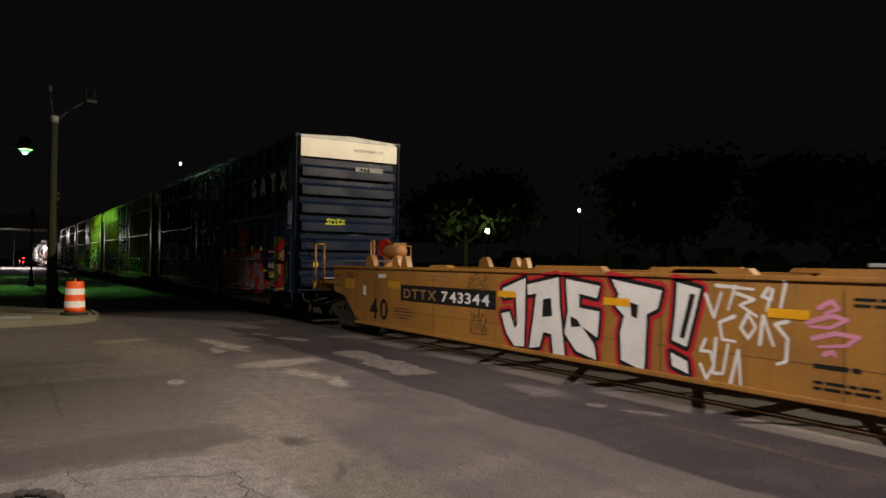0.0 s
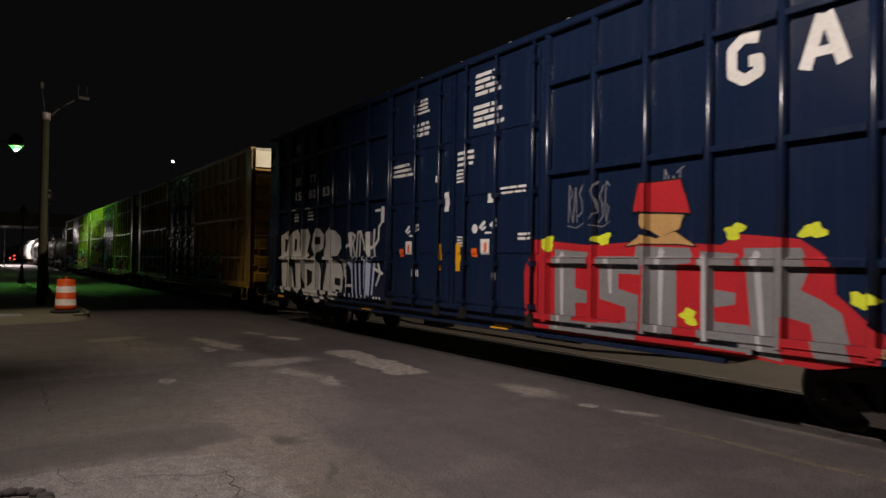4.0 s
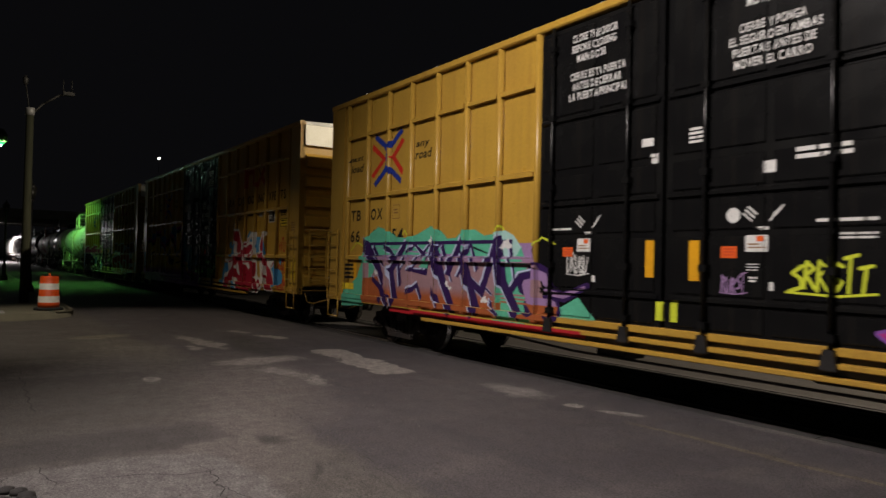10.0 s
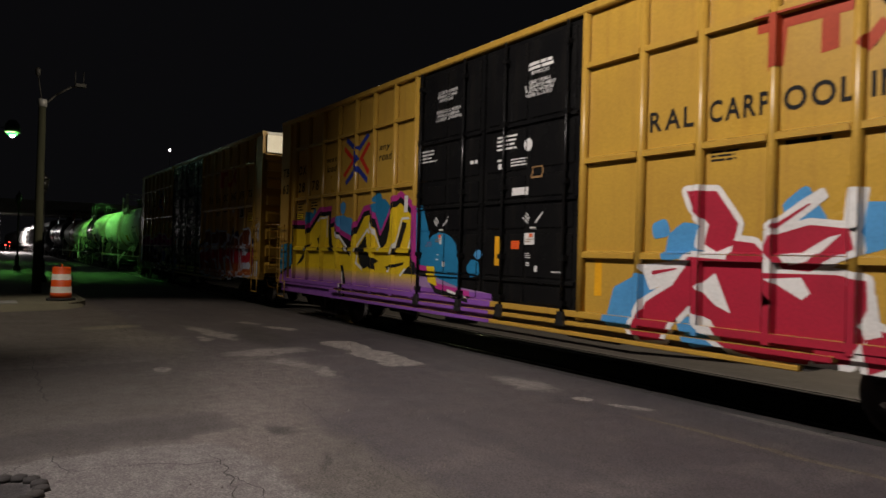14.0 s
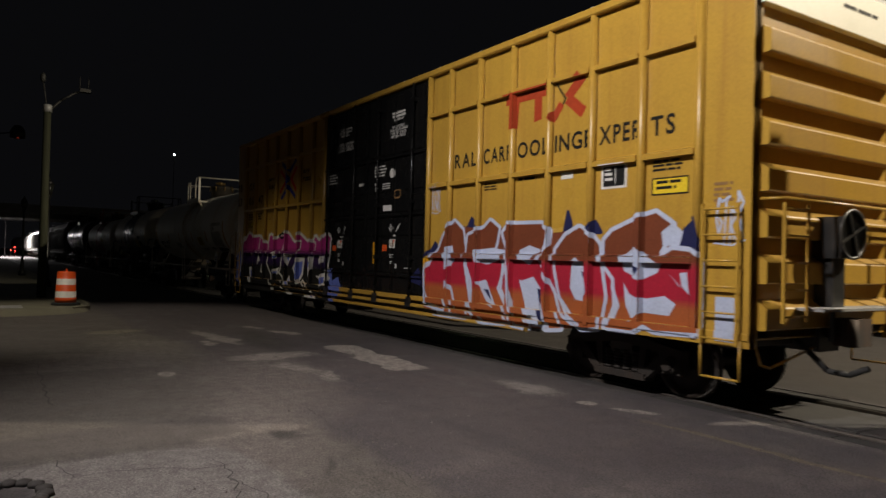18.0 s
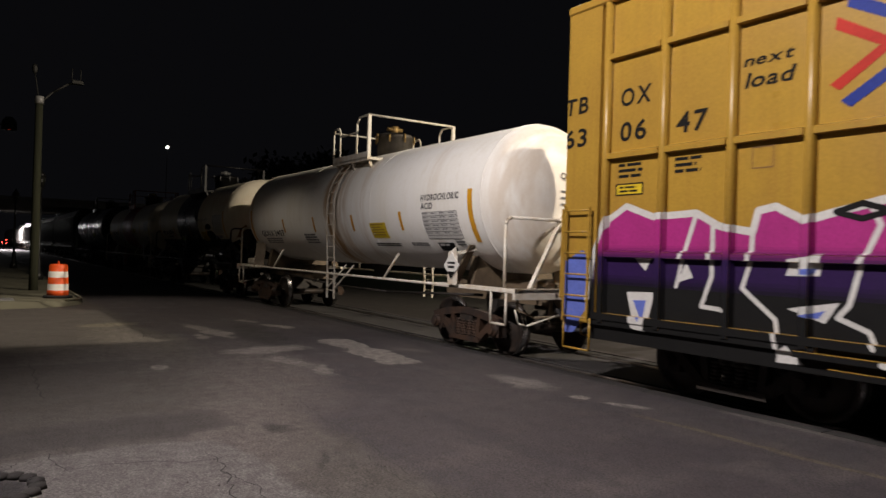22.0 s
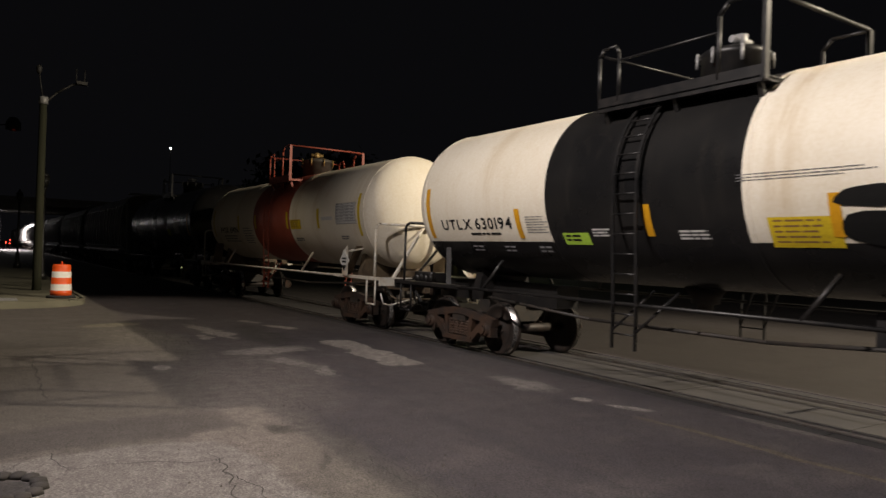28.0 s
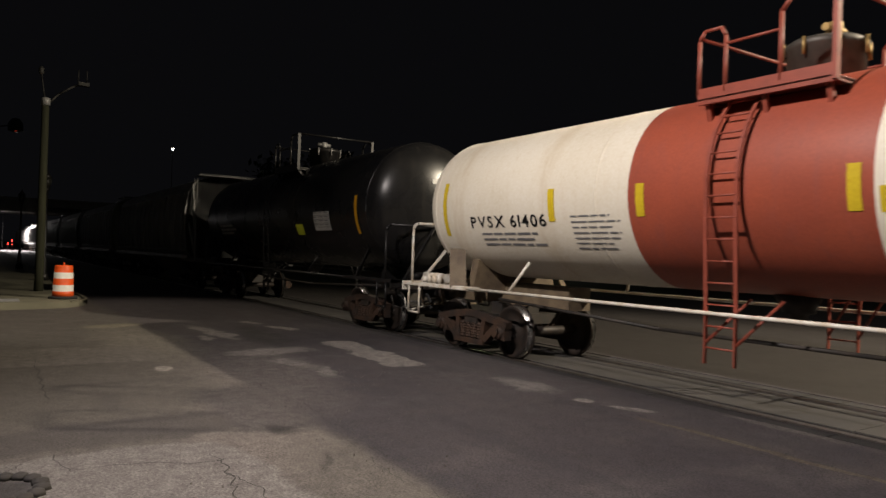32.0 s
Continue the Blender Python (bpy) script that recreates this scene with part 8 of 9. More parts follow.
pw.shape([(-1.96, 1.16), (-1.7, 1.25), (-1.64, 0.85), (-1.42, 0.38), (-1.7, 0.33), (-1.82, 0.83)], "periwinkle", "periwinkle", 0.05, layer=0)
pw.shape([(-1.55, 0.97), (-1.28, 1.05), (-1.19, 0.79), (-1.48, 0.71)], "periwinkle", "periwinkle", 0.05, layer=0)
pw.shape([(-9.49, 1.32), (-8.85, 1.65), (-8.68, 1.04), (-9.08, 0.59), (-9.45, 0.56)], "periwinkle", "periwinkle", 0.05, layer=0)
pw.shape([(-1.4, 0.88), (-1.18, 0.9), (-1.18, 0.69), (-1.37, 0.66)], "periwinkle", "periwinkle", 0.05, layer=0)
pw.poly([(-5.9, 1.64), (-5.54, 1.7), (-5.6, 1.48), (-5.95, 1.47)], "white", 5)
pw.poly([(-8.1, 1.17), (-7.65, 1.19), (-7.78, 0.68), (-7.97, 0.72)], "white", 5)
pw.poly([(-4.84, 1.63), (-4.38, 1.6), (-4.75, 1.27)], "white", 5)
pw.poly([(-4.36, 1.23), (-4.06, 1.51), (-3.47, 1.56), (-3.58, 1.08), (-3.86, 0.85), (-4.14, 1.04)], "white", 5)
pw.poly([(-4.86, 0.76), (-4.58, 1.04), (-4.4, 0.71)], "white", 5)
pw.poly([(-3.27, 1.52), (-2.84, 1.58), (-2.99, 1.19), (-3.22, 0.71), (-3.28, 0.91), (-3.16, 1.26)], "white", 5)
pw.poly([(-2.59, 1.51), (-2.13, 1.6), (-2.17, 1.43), (-2.55, 1.38)], "white", 5)
pw.poly([(-2.75, 1.08), (-2.46, 1.08), (-2, 1.21), (-1.73, 1.06), (-1.88, 0.92), (-2.19, 0.85), (-2.3, 0.82), (-2.59, 1.03)], "white", 5)
pw.poly([(-3.17, 0.52), (-2.74, 0.73), (-2.44, 0.48)], "white", 5)
pw.poly([(-5.93, 1.13), (-5.39, 1.23), (-5.53, 1.01)], "white", 5)
pw.poly([(-7.98, 1.61), (-7.71, 1.61), (-7.8, 1.45)], "white", 5)
pw.poly([(-7.19, 1.58), (-7.09, 1.4), (-7.31, 1.33)], "white", 5)
pw.poly([(-6.01, 0.66), (-5.89, 0.76), (-5.73, 0.57), (-6.03, 0.56)], "white", 5)
pw.poly([(-5.8, 1.54), (-5.62, 1.56), (-5.67, 1.49), (-5.82, 1.49)], "periwinkle", 6)
pw.poly([(-7.99, 1.07), (-7.78, 1.08), (-7.84, 0.79)], "periwinkle", 6)
pw.poly([(-4.76, 1.54), (-4.53, 1.54), (-4.71, 1.38)], "periwinkle", 6)
pw.poly([(-4.24, 1.23), (-4.06, 1.38), (-3.61, 1.44), (-3.67, 1.13), (-3.89, 0.93), (-4.1, 1.07)], "periwinkle", 6)
pw.poly([(-4.75, 0.8), (-4.59, 0.95), (-4.5, 0.76)], "periwinkle", 6)
pw.poly([(-3.18, 1.38), (-2.98, 1.43), (-3.06, 1.25), (-3.16, 1.2)], "periwinkle", 6)
pw.poly([(-2.47, 1.44), (-2.27, 1.47), (-2.3, 1.42), (-2.45, 1.4)], "periwinkle", 6)
pw.poly([(-2.46, 1.02), (-2.13, 1.07), (-2.15, 0.95), (-2.3, 0.86)], "periwinkle", 6)
pw.poly([(-2.87, 0.6), (-2.72, 0.64), (-2.7, 0.52)], "periwinkle", 6)
pw.poly([(-5.78, 1.07), (-5.53, 1.14), (-5.6, 1.05)], "periwinkle", 6)
pw.stroke([(-7.07, 2.14), (-7.23, 1.67), (-7.33, 1.28)], 0.06, "white", 5, w1=0.05)
pw.stroke([(-6.84, 2.01), (-6.84, 1.42), (-6.97, 1.07), (-6.65, 1.05)], 0.06, "white", 5, w1=0.05)
pw.stroke([(-6.34, 1.93), (-6.35, 1.62), (-6.45, 1.31), (-6.05, 1), (-6, 0.65)], 0.06, "white", 5, w1=0.05)
pw.stroke([(-5.11, 2.15), (-5.03, 1.99), (-5.2, 1.6), (-5.3, 1.21), (-5.41, 1.08), (-5.11, 0.97), (-5.04, 0.82)], 0.06, "white", 5, w1=0.05)
pw.stroke([(-4.25, 1.95), (-3.75, 1.97), (-3.88, 1.65)], 0.06, "white", 5, w1=0.05)
pw.stroke([(-2.95, 1.96), (-2.79, 1.92), (-2.82, 1.65)], 0.06, "white", 5, w1=0.05)
pw.stroke([(-1.75, 1.74), (-1.84, 1.44), (-1.96, 1.26), (-2, 1.14)], 0.06, "white", 5, w1=0.05)
pw.stroke([(-3.87, 0.85), (-3.66, 0.87), (-3.6, 0.94), (-3.24, 0.71)], 0.06, "white", 5, w1=0.05)
pw.stroke([(-4.94, 0.69), (-4.41, 0.55), (-4.12, 0.55)], 0.06, "white", 5, w1=0.05)
pw.stroke([(-3.21, 0.54), (-2.44, 0.47)], 0.06, "white", 5, w1=0.05)
pw.stroke([(-5.45, 2.12), (-5.2, 2.2), (-4.95, 2.12), (-5.2, 2.05), (-5.45, 2.12)], 0.06, "black", 7)
pw.side(box_c, planes_c, "graffiti", "brown letters edged in pale blue, magenta and black letters edged in white", -0.10)


def table_print(pw, x, z, w, h, rows, cols):
    pw.rect(x, x + w, z - h, z, "black")
    pw.rect(x + 0.008, x + w - 0.008, z - h + 0.008, z - 0.008, "white", 1)
    for i in range(1, rows):
        zz = z - h * i / rows
        pw.rect(x, x + w, zz - 0.004, zz + 0.004, "black", 2)
        for j in range(cols):
            pw.bars(x + w * j / cols + 0.02, zz + h / rows * 0.75, w / cols * 0.75, h / rows * 0.45, 1, "grey", i * 7 + j, 2)


# acid car
pw = Paintwork()
pw.text("HYDROCHLORIC", 4.20, 2.60, 0.12, "black", 1.30, True, slant=0.12)
pw.text("ACID", 4.20, 2.44, 0.12, "black", 0.42, True, slant=0.12)
table_print(pw, 4.22, 2.38, 1.2, 0.55, 7, 4)
pw.rect(4.45, 5.0, 1.54, 1.74, "black")
pw.bars(4.5, 1.72, 0.4, 0.1, 1, "white", 4, 1)
pw.bars(5.1, 1.85, 0.3, 0.2, 3, "grey", 5)
pw.rect(1.94, 2.66, 1.85, 2.21, "label_yellow")
pw.bars(2.0, 2.18, 0.58, 0.3, 5, "dirty", 6, 1, fill=0.35)
for x in (-3.30, -1.15, 1.10, 3.35):
    pw.rect(x - 0.05, x + 0.05, 2.03, 2.42, "amber")
for x in (5.85, -6.0):
    pw.rect(x - 0.07, x + 0.07, 1.76, 2.75, "amber")
pw.text("QLNX 3407", -5.30, 1.93, 0.18, "black", 1.85, True, slant=0.06)
pw.bars(-5.1, 1.86, 1.7, 0.2, 3, "grey", 8)
pw.bars(-2.0, 1.98, 0.9, 0.32, 4, "grey", 9)
pw.bars(1.9, 1.72, 1.25, 0.1, 2, "black", 10)
pw.bars(3.45, 1.74, 0.75, 0.1, 2, "grey", 11)
pw.tank(acid, 1.37, 2.63)
pw = Paintwork()
pw.text("QLNX 3407", -0.15, 2.95, 0.12, "black", 0.9, slant=0.12)
pw.bars(-0.15, 2.75, 0.7, 0.34, 3, "grey", 3, fill=0.3)
pw.head(acid, 6.15, 1.37, 0.72, 2.63)
placard(acid, 5.5, -1.47, 1.38)
placard(acid, 6.95, 1.25, 1.38, 40)

# cream and black car
pw = Paintwork()
pw.text("UTLX", -4.85, 2.05, 0.19, "black", 0.95, True)
pw.text("630194", -3.80, 2.05, 0.20, "black", 1.02, True)
pw.bars(-4.0, 1.98, 0.9, 0.07, 1, "black", 2, fill=0.6)
pw.bars(-2.42, 2.24, 0.55, 0.3, 7, "grey", 3, fill=0.3)
for x in (-4.1, -3.2, -2.3):
    pw.bars(x, 1.72, 0.36, 0.16, 2, "chrome", 4, fill=0.4)
pw.rect(-1.63, -1.09, 1.76, 1.96, "lime")
pw.bars(-1.58, 1.93, 0.42, 0.14, 2, "black", 4, 1)
pw.bars(-1.0, 2.02, 0.35, 0.14, 3, "white", 6)
for x, a in ((-2.60, 0.25), (0.05, 0.22), (2.6, 0.24)):
    pw.rect(x - 0.06, x + 0.06, 2.12 - a, 2.12 + a, "amber", 3)
for x in (4.97, -5.25):
    pw.rect(x - 0.06, x + 0.06, 1.88, 2.84, "amber")
pw.rect(1.84, 2.63, 1.75, 2.12, "label_yellow")
pw.bars(1.9, 2.09, 0.66, 0.32, 5, "dirty", 7, 1, fill=0.35)
pw.blob(2.98, 2.31, 0.36, 0.12, "black", 4, 3, 0.15)
pw.blob(3.12, 1.98, 0.48, 0.21, "black", 4, 4, 0.12)
table_print(pw, 3.60, 2.72, 1.18, 0.7, 8, 4)
pw.bars(3.6, 1.96, 1.1, 0.12, 2, "logo_blue", 9)
pw.rect(3.5, 4.0, 1.64, 1.88, "white")
pw.rect(3.53, 3.97, 1.67, 1.85, "black", 1)
pw.rect(3.66, 3.69, 1.67, 1.85, "white", 2)
pw.bars(1.5, 2.62, 1.6, 0.10, 3, "grey", 10, fill=0.3)
pw.bars(0.5, 1.98, 0.5, 0.15, 3, "white", 11)
pw.polys = [([(a + (0.2 if pts[0][0] < 1.5 else 0.08), c) for a, c in pts], m, k) for pts, m, k in pw.polys]
pw.tank(duo, 1.40, 2.63)
pw = Paintwork()
pw.text("UTLX 630194", -0.3, 3.0, 0.11, "black", 0.85)
pw.bars(-0.15, 2.9, 0.5, 0.5, 6, "grey", 3, fill=0.25)
pw.blob(-0.85, 1.95, 0.16, 0.42, "dirty", 0, 3, 0.3)
pw.head(duo, 5.2, 1.40, 0.72, 2.63)

# cream and red car
pw = Paintwork()
pw.text("PVSX 61406", -5.15, 2.10, 0.20, "black", 2.0, True)
pw.bars(-4.9, 2.0, 1.9, 0.3, 3, "grey", 3, fill=0.4)
pw.bars(-2.6, 2.25, 1.0, 0.6, 7, "grey", 4, fill=0.3)
for x, a in ((-3.0, 0.25), (-1.25, 0.22), (1.5, 0.24), (3.7, 0.25)):
    pw.rect(x - 0.07, x + 0.07, 2.42 - a, 2.42 + a, "label_yellow", 3)
for x in (6.05, -5.95):
    pw.rect(x - 0.06, x + 0.06, 1.95, 2.95, "label_yellow")
pw.rect(1.74, 2.50, 2.16, 2.42, "label_yellow")
pw.bars(1.8, 2.4, 0.66, 0.22, 4, "dirty", 7, 1, fill=0.4)
table_print(pw, 4.78, 2.75, 1.1, 0.5, 7, 4)
pw.bars(1.9, 1.9, 0.7, 0.12, 2, "grey", 8)
pw.bars(4.9, 1.95, 0.5, 0.12, 2, "grey", 9)
pw.rect(3.9, 4.6, 2.36, 2.45, "white")
pw.tank(belt, 1.33, 2.56)
pw = Paintwork()
pw.text("PVSX 61406", -0.1, 2.95, 0.12, "black", 0.9)
pw.bars(0.0, 2.82, 0.7, 0.3, 3, "grey", 3, fill=0.35)
pw.head(belt, 6.28, 1.33, 0.72, 2.56)
placard(belt, 5.7, -1.47, 1.38)
placard(belt, 7.05, 1.25, 1.38, 35)

# black car
pw = Paintwork()
pw.bars(-5.0, 2.4, 1.8, 0.4, 3, "white", 4, fill=0.5)
pw.rect(5.9, 6.03, 2.0, 2.9, "amber")
pw.rect(2.2, 2.7, 2.0, 2.3, "acid")
table_print(pw, 3.5, 2.6, 1.0, 0.5, 5, 3)
pw.tank(dark, 1.5, 2.7)
pw = Paintwork()
pw.bars(-0.2, 3.3, 0.8, 0.14, 1, "white", 5, fill=0.8)
pw.bars(-0.1, 3.1, 0.5, 0.4, 3, "white", 6, fill=0.4)
pw.head(dark, 6.5, 1.5, 0.72, 2.7)


# ---- ground ----
g = Geo()
ys = [-900, -60, -8, 0, 4, 7.44, 7.46, 9.74, 9.76, 14, 40, 900]
zs = [0, 0, 0, 0, 0, 0, -0.10, -0.10, 0, 0, 0, 0]
xs = [-1500, -400, -160, -80, -40, -20, -10, 0, 10, 40, 200, 900]
g.v = [(x, y, z) for x in xs for y, z in zip(ys, zs)]
n = len(ys)
for i in range(len(xs) - 1):
    for j in range(n - 1):
        g.f.append([i * n + j, (i + 1) * n + j, (i + 1) * n + j + 1, i * n + j + 1]), g.m.append(0), g.s.append(False)
thing("ground", "worn dark asphalt street with the track set in it", "road", kind="structure", geo=g, mats=[STREET])

# the track, flush with the street
for s in (-1, 1):
    y = TRACK_Y + s * 0.752
    pr = [(-0.036, -0.10), (0.036, -0.10), (0.036, -0.012), (0.024, 0.0), (-0.024, 0.0), (-0.036, -0.012)]
    g = Geo().prism([(-320, y + a, b) for a, b in pr], [(120, y + a, b) for a, b in pr])
    thing("rail", "worn steel rail set flush in the street", "rail", "street track", "structure", geo=g, mats=[RAIL])
flange = Geo()
for y0, y1 in ((7.70, 7.81), (7.888, 8.04), (9.16, 9.312), (9.388, 9.50)):
    flange.box(-320, 120, y0, y1, -0.10, -0.06)
thing("flangeway", "dark groove floor beside the rails", "track", kind="structure", geo=flange, mats=[RUBBER])
track = thing("track_bed", "dark crossing panels between and beside the rails", "track", kind="structure")
for (a, b, nm) in ((7.47, 7.73, "outer_panel"), (8.02, 9.18, "inner_panel"), (9.47, 9.73, "outer_panel")):
    me = Geo().slab(-1.19, 1.19, a, b, -0.1, -0.006, 0.012).mesh(nm, PANEL)
    for i in range(34):
        part(nm, me, None, track, at=pose(-70 + 2.4 * i, 0, random.uniform(-0.008, 0.0)))
    part(nm + "_far", Geo().slab(-320, -71.3, a, b, -0.1, -0.008, 0.012), PANEL, track)


def crack(pts, w, seed):
    rnd = random.Random(seed)
    pts = [(1.1 * a, 1.1 * b) for a, b in pts]
    g = Geo()
    fine = []
    for (ax, ay), (bx, by) in zip(pts, pts[1:]):
        for i in range(6):
            t = i / 6
            fine.append((ax + (bx - ax) * t + rnd.uniform(-0.035, 0.035), ay + (by - ay) * t + rnd.uniform(-0.035, 0.035), w * rnd.uniform(0.2, 0.9)))
    top = 0.003
    for (ax, ay, wa), (bx, by, wb) in zip(fine, fine[1:]):
        d = math.hypot(bx - ax, by - ay) or 1
        nx, ny = -(by - ay) / d, (bx - ax) / d
        g.add([(ax + nx * wa, ay + ny * wa, top), (ax - nx * wa, ay - ny * wa, top), (bx - nx * wb, by - ny * wb, top), (bx + nx * wb, by + ny * wb, top)], [(0, 1, 2, 3)])
    thing("crack", "dirt-filled crack in the paving", "crack", "cracks", "structure", geo=g, mats=[CRACK])


crack([(-5.85, 0.27), (-5.65, 0.16), (-5.45, 0.02)], 0.010, 1)
crack([(-6.1, 0.47), (-5.52, 0.56), (-5.61, 0.82), (-5.35, 1.44), (-5.37, 1.60)], 0.008, 2)
crack([(-5.55, 1.52), (-5.17, 1.55), (-4.78, 1.48), (-4.3, 1.36), (-3.6, 1.30)], 0.010, 3)
crack([(-5.03, 1.51), (-4.71, 1.61), (-4.2, 1.60), (-3.4, 1.72)], 0.007, 6)
crack([(-10.5, 0.64), (-9.2, 0.61), (-8.0, 0.63)], 0.014, 4)
crack([(-12.2, 0.62), (-10.5, 0.64)], 0.006, 7)
crack([(-7.0, 2.86), (-5.9, 2.78), (-5.1, 2.72), (-4.4, 2.64), (-3.5, 2.55)], 0.005, 5)
crack([(-5.6, 2.70), (-4.9, 2.58), (-4.1, 2.52)], 0.004, 8)

g = Geo()
rnd = random.Random(11)
for i in range(1700):
    k = rnd.random()
    if k < 0.45:
        x = rnd.uniform(-13.5, -3.5)
        y = 2.72 + rnd.gauss(0, 0.16 + 0.03 * abs(x + 6))
    elif k < 0.75:
        x, y = rnd.gauss(-9.0, 1.1), rnd.gauss(3.4, 0.55)
    elif k < 0.85:
        x, y = rnd.gauss(-14.8, 0.8), rnd.gauss(2.2, 0.5)
    else:
        x, y = rnd.uniform(-16, -4.0), rnd.gauss(2.6, 1.6)
    x, y = 1.1 * x, 1.1 * y
    r = rnd.uniform(0.003, 0.010) if rnd.random() < 0.9 else rnd.uniform(0.009, 0.014)
    a = rnd.uniform(0, 3)
    g.add([(x + r * math.cos(a + k * 2.1), y + r * math.sin(a + k * 2.1), 0.0) for k in range(3)] + [(x, y, r * 1.2 + 0.004)], [(0, 1, 3), (1, 2, 3), (2, 0, 3)])
thing("gravel", "loose pale grit scattered on the asphalt", "gravel", kind="stuff", geo=g, mats=[PATCH_MID])

g = Geo()
for i in range(14):
    a = i * math.pi / 7
    x, y = -5.83 + 0.29 * math.cos(a), 0.20 + 0.22 * math.sin(a)
    g.lathe((x, y, 0.0), (0, 0, 1), [(0, 0.07), (0.03, 0.06), (0.045, 0.02)], 6)
thing("broken_asphalt", "lumps of broken asphalt round a pothole", "rubble", kind="stuff", geo=g, mats=[PATCH_DARK])

# sidewalk with a rounded kerb
walk_edge = []
for i in range(9):
    a = radians(90 - i * 11.25)
    walk_edge.append((-23.3 + 1.76 * math.cos(a), 0.82 + 1.76 * math.sin(a)))
walk_outline = [(-120, 2.58)] + walk_edge + [(-21.1, -0.4), (-20.5, -3), (-20.5, -14), (-120, -14)]
g = Geo().prism([(x + (0.5 if x > -23 else 0), y, -0.02) for x, y in walk_outline], [(x, y, 0.14) for x, y in walk_outline])
thing("sidewalk", "concrete sidewalk with a tactile ramp", "sidewalk", kind="structure", geo=g, mats=[WALK])
kerb = thing("kerb", "rounded concrete kerb, chipped at the corner", "kerb", kind="structure")
run = [(-120, 2.58)] + walk_edge[:5]
for (ax, ay), (bx, by) in zip(run, run[1:]):
    d = math.hypot(bx - ax, by - ay)
    m = max(1, round(d / 3.0)) if d < 40 else 30
    for i in range(m):
        p = [ax + (bx - ax) * i / m, ay + (by - ay) * i / m]
        q = [ax + (bx - ax) * (i + 1) / m, ay + (by - ay) * (i + 1) / m]
        part("kerb_stone", Geo().bar((p[0], p[1], 0.05), (q[0] - (q[0] - p[0]) * 0.01, q[1] - (q[1] - p[1]) * 0.01, 0.05), 0.16, 0.18), CONCRETE, kerb)
g = Geo().box(-23.0, -22.0, 0.0, 0.9, 0.13, 0.147)
for i in range(16):
    for j in range(14):
        g.lathe((-22.96 + i * 0.06, 0.04 + j * 0.062, 0.147), (0, 0, 1), [(0, 0.012), (0.005, 0.008)], 6)
thing("tactile_plate", "grey studded tactile paving plate", "tactile paving", geo=g, mats=[GREY_METAL], kind="structure")
g = Geo().box(-120, -30, -14, -1.5, 0.12, 0.15)
thing("verge", "strip of dark grass beside the sidewalk", "grass", kind="structure", geo=g, mats=[GRASS])

# traffic drum
drum = thing("traffic_drum", "orange and white traffic drum on a black rubber base", "traffic drum", at=pose(-23.05, 2.0, 0.14))
prof = [(0.05, 0.280), (0.22, 0.277), (0.225, 0.270), (0.40, 0.267), (0.405, 0.262), (0.58, 0.259), (0.585, 0.252), (0.76, 0.249), (0.765, 0.242), (0.93, 0.238), (0.96, 0.22), (0.97, 0.02)]
g = Geo().lathe((0, 0, 0), (0, 0, 1), prof, 28, paint=lambda p: 1 if (0.222 < p.z < 0.402 or 0.583 < p.z < 0.762) else 0)
part("drum_body", g, [ORANGE, REFLECT], drum, "orange plastic with white reflective bands")
part("drum_base", Geo().lathe((0, 0, 0), (0, 0, 1), [(0, 0.385), (0.066, 0.375), (0.08, 0.30), (0.08, 0.02)], 24), RUBBER, drum, "black rubber ring base")
part("drum_handle", Geo().tube([(-0.12, 0, 0.95), (-0.1, 0, 1.03), (0.1, 0, 1.03), (0.12, 0, 0.95)], 0.018), ORANGE, drum)

# wooden pole with an unlit lamp arm
pole = thing("utility_pole", "weathered wooden utility pole with an unlit lamp arm", "utility pole", at=pose(-26.7, 1.60, 0.14) @ Matrix.Scale(1.1, 4))
part("pole_shaft", Geo().lathe((0, 0, 0), (0, 0, 1), [(0, 0.13), (0.6, 0.12), (5.7, 0.10), (5.75, 0.02)], 16), WOOD_POLE, pole)
part("pole_cap", Geo().lathe((0, 0, 5.55), (0, 0, 1), [(0, 0.125), (0.22, 0.125), (0.24, 0.02)], 14), GREY_METAL, pole)
part("lamp_arm", Geo().tube([(0, 0, 5.55), (0, 0.35, 5.95), (0, 0.75, 6.25), (0, 1.05, 6.35)], 0.03, 8), DARK_METAL, pole)
g = Geo().box(-0.1, 0.1, 0.85, 1.15, 6.28, 6.38)
for y in (0.85, 1.08):
    g.cyl((0, y, 6.35), (0, y, 6.75), 0.015, None, 6)
part("arm_bracket", g, DARK_METAL, pole)
part("photocell", Geo().lathe((0, -0.14, 6.55), (0, 0, 1), [(-0.12, 0.03), (-0.05, 0.07), (0.08, 0.08), (0.16, 0.03)], 12), DARK_METAL, pole)
part("upper_rod", Geo().cyl((0, -0.02, 5.7), (0, -0.13, 6.45), 0.02, None, 6), DARK_METAL, pole)


LANTERN = surface("smoked_lantern_glass", (0.025, 0.025, 0.022), 0.3, scale=3)


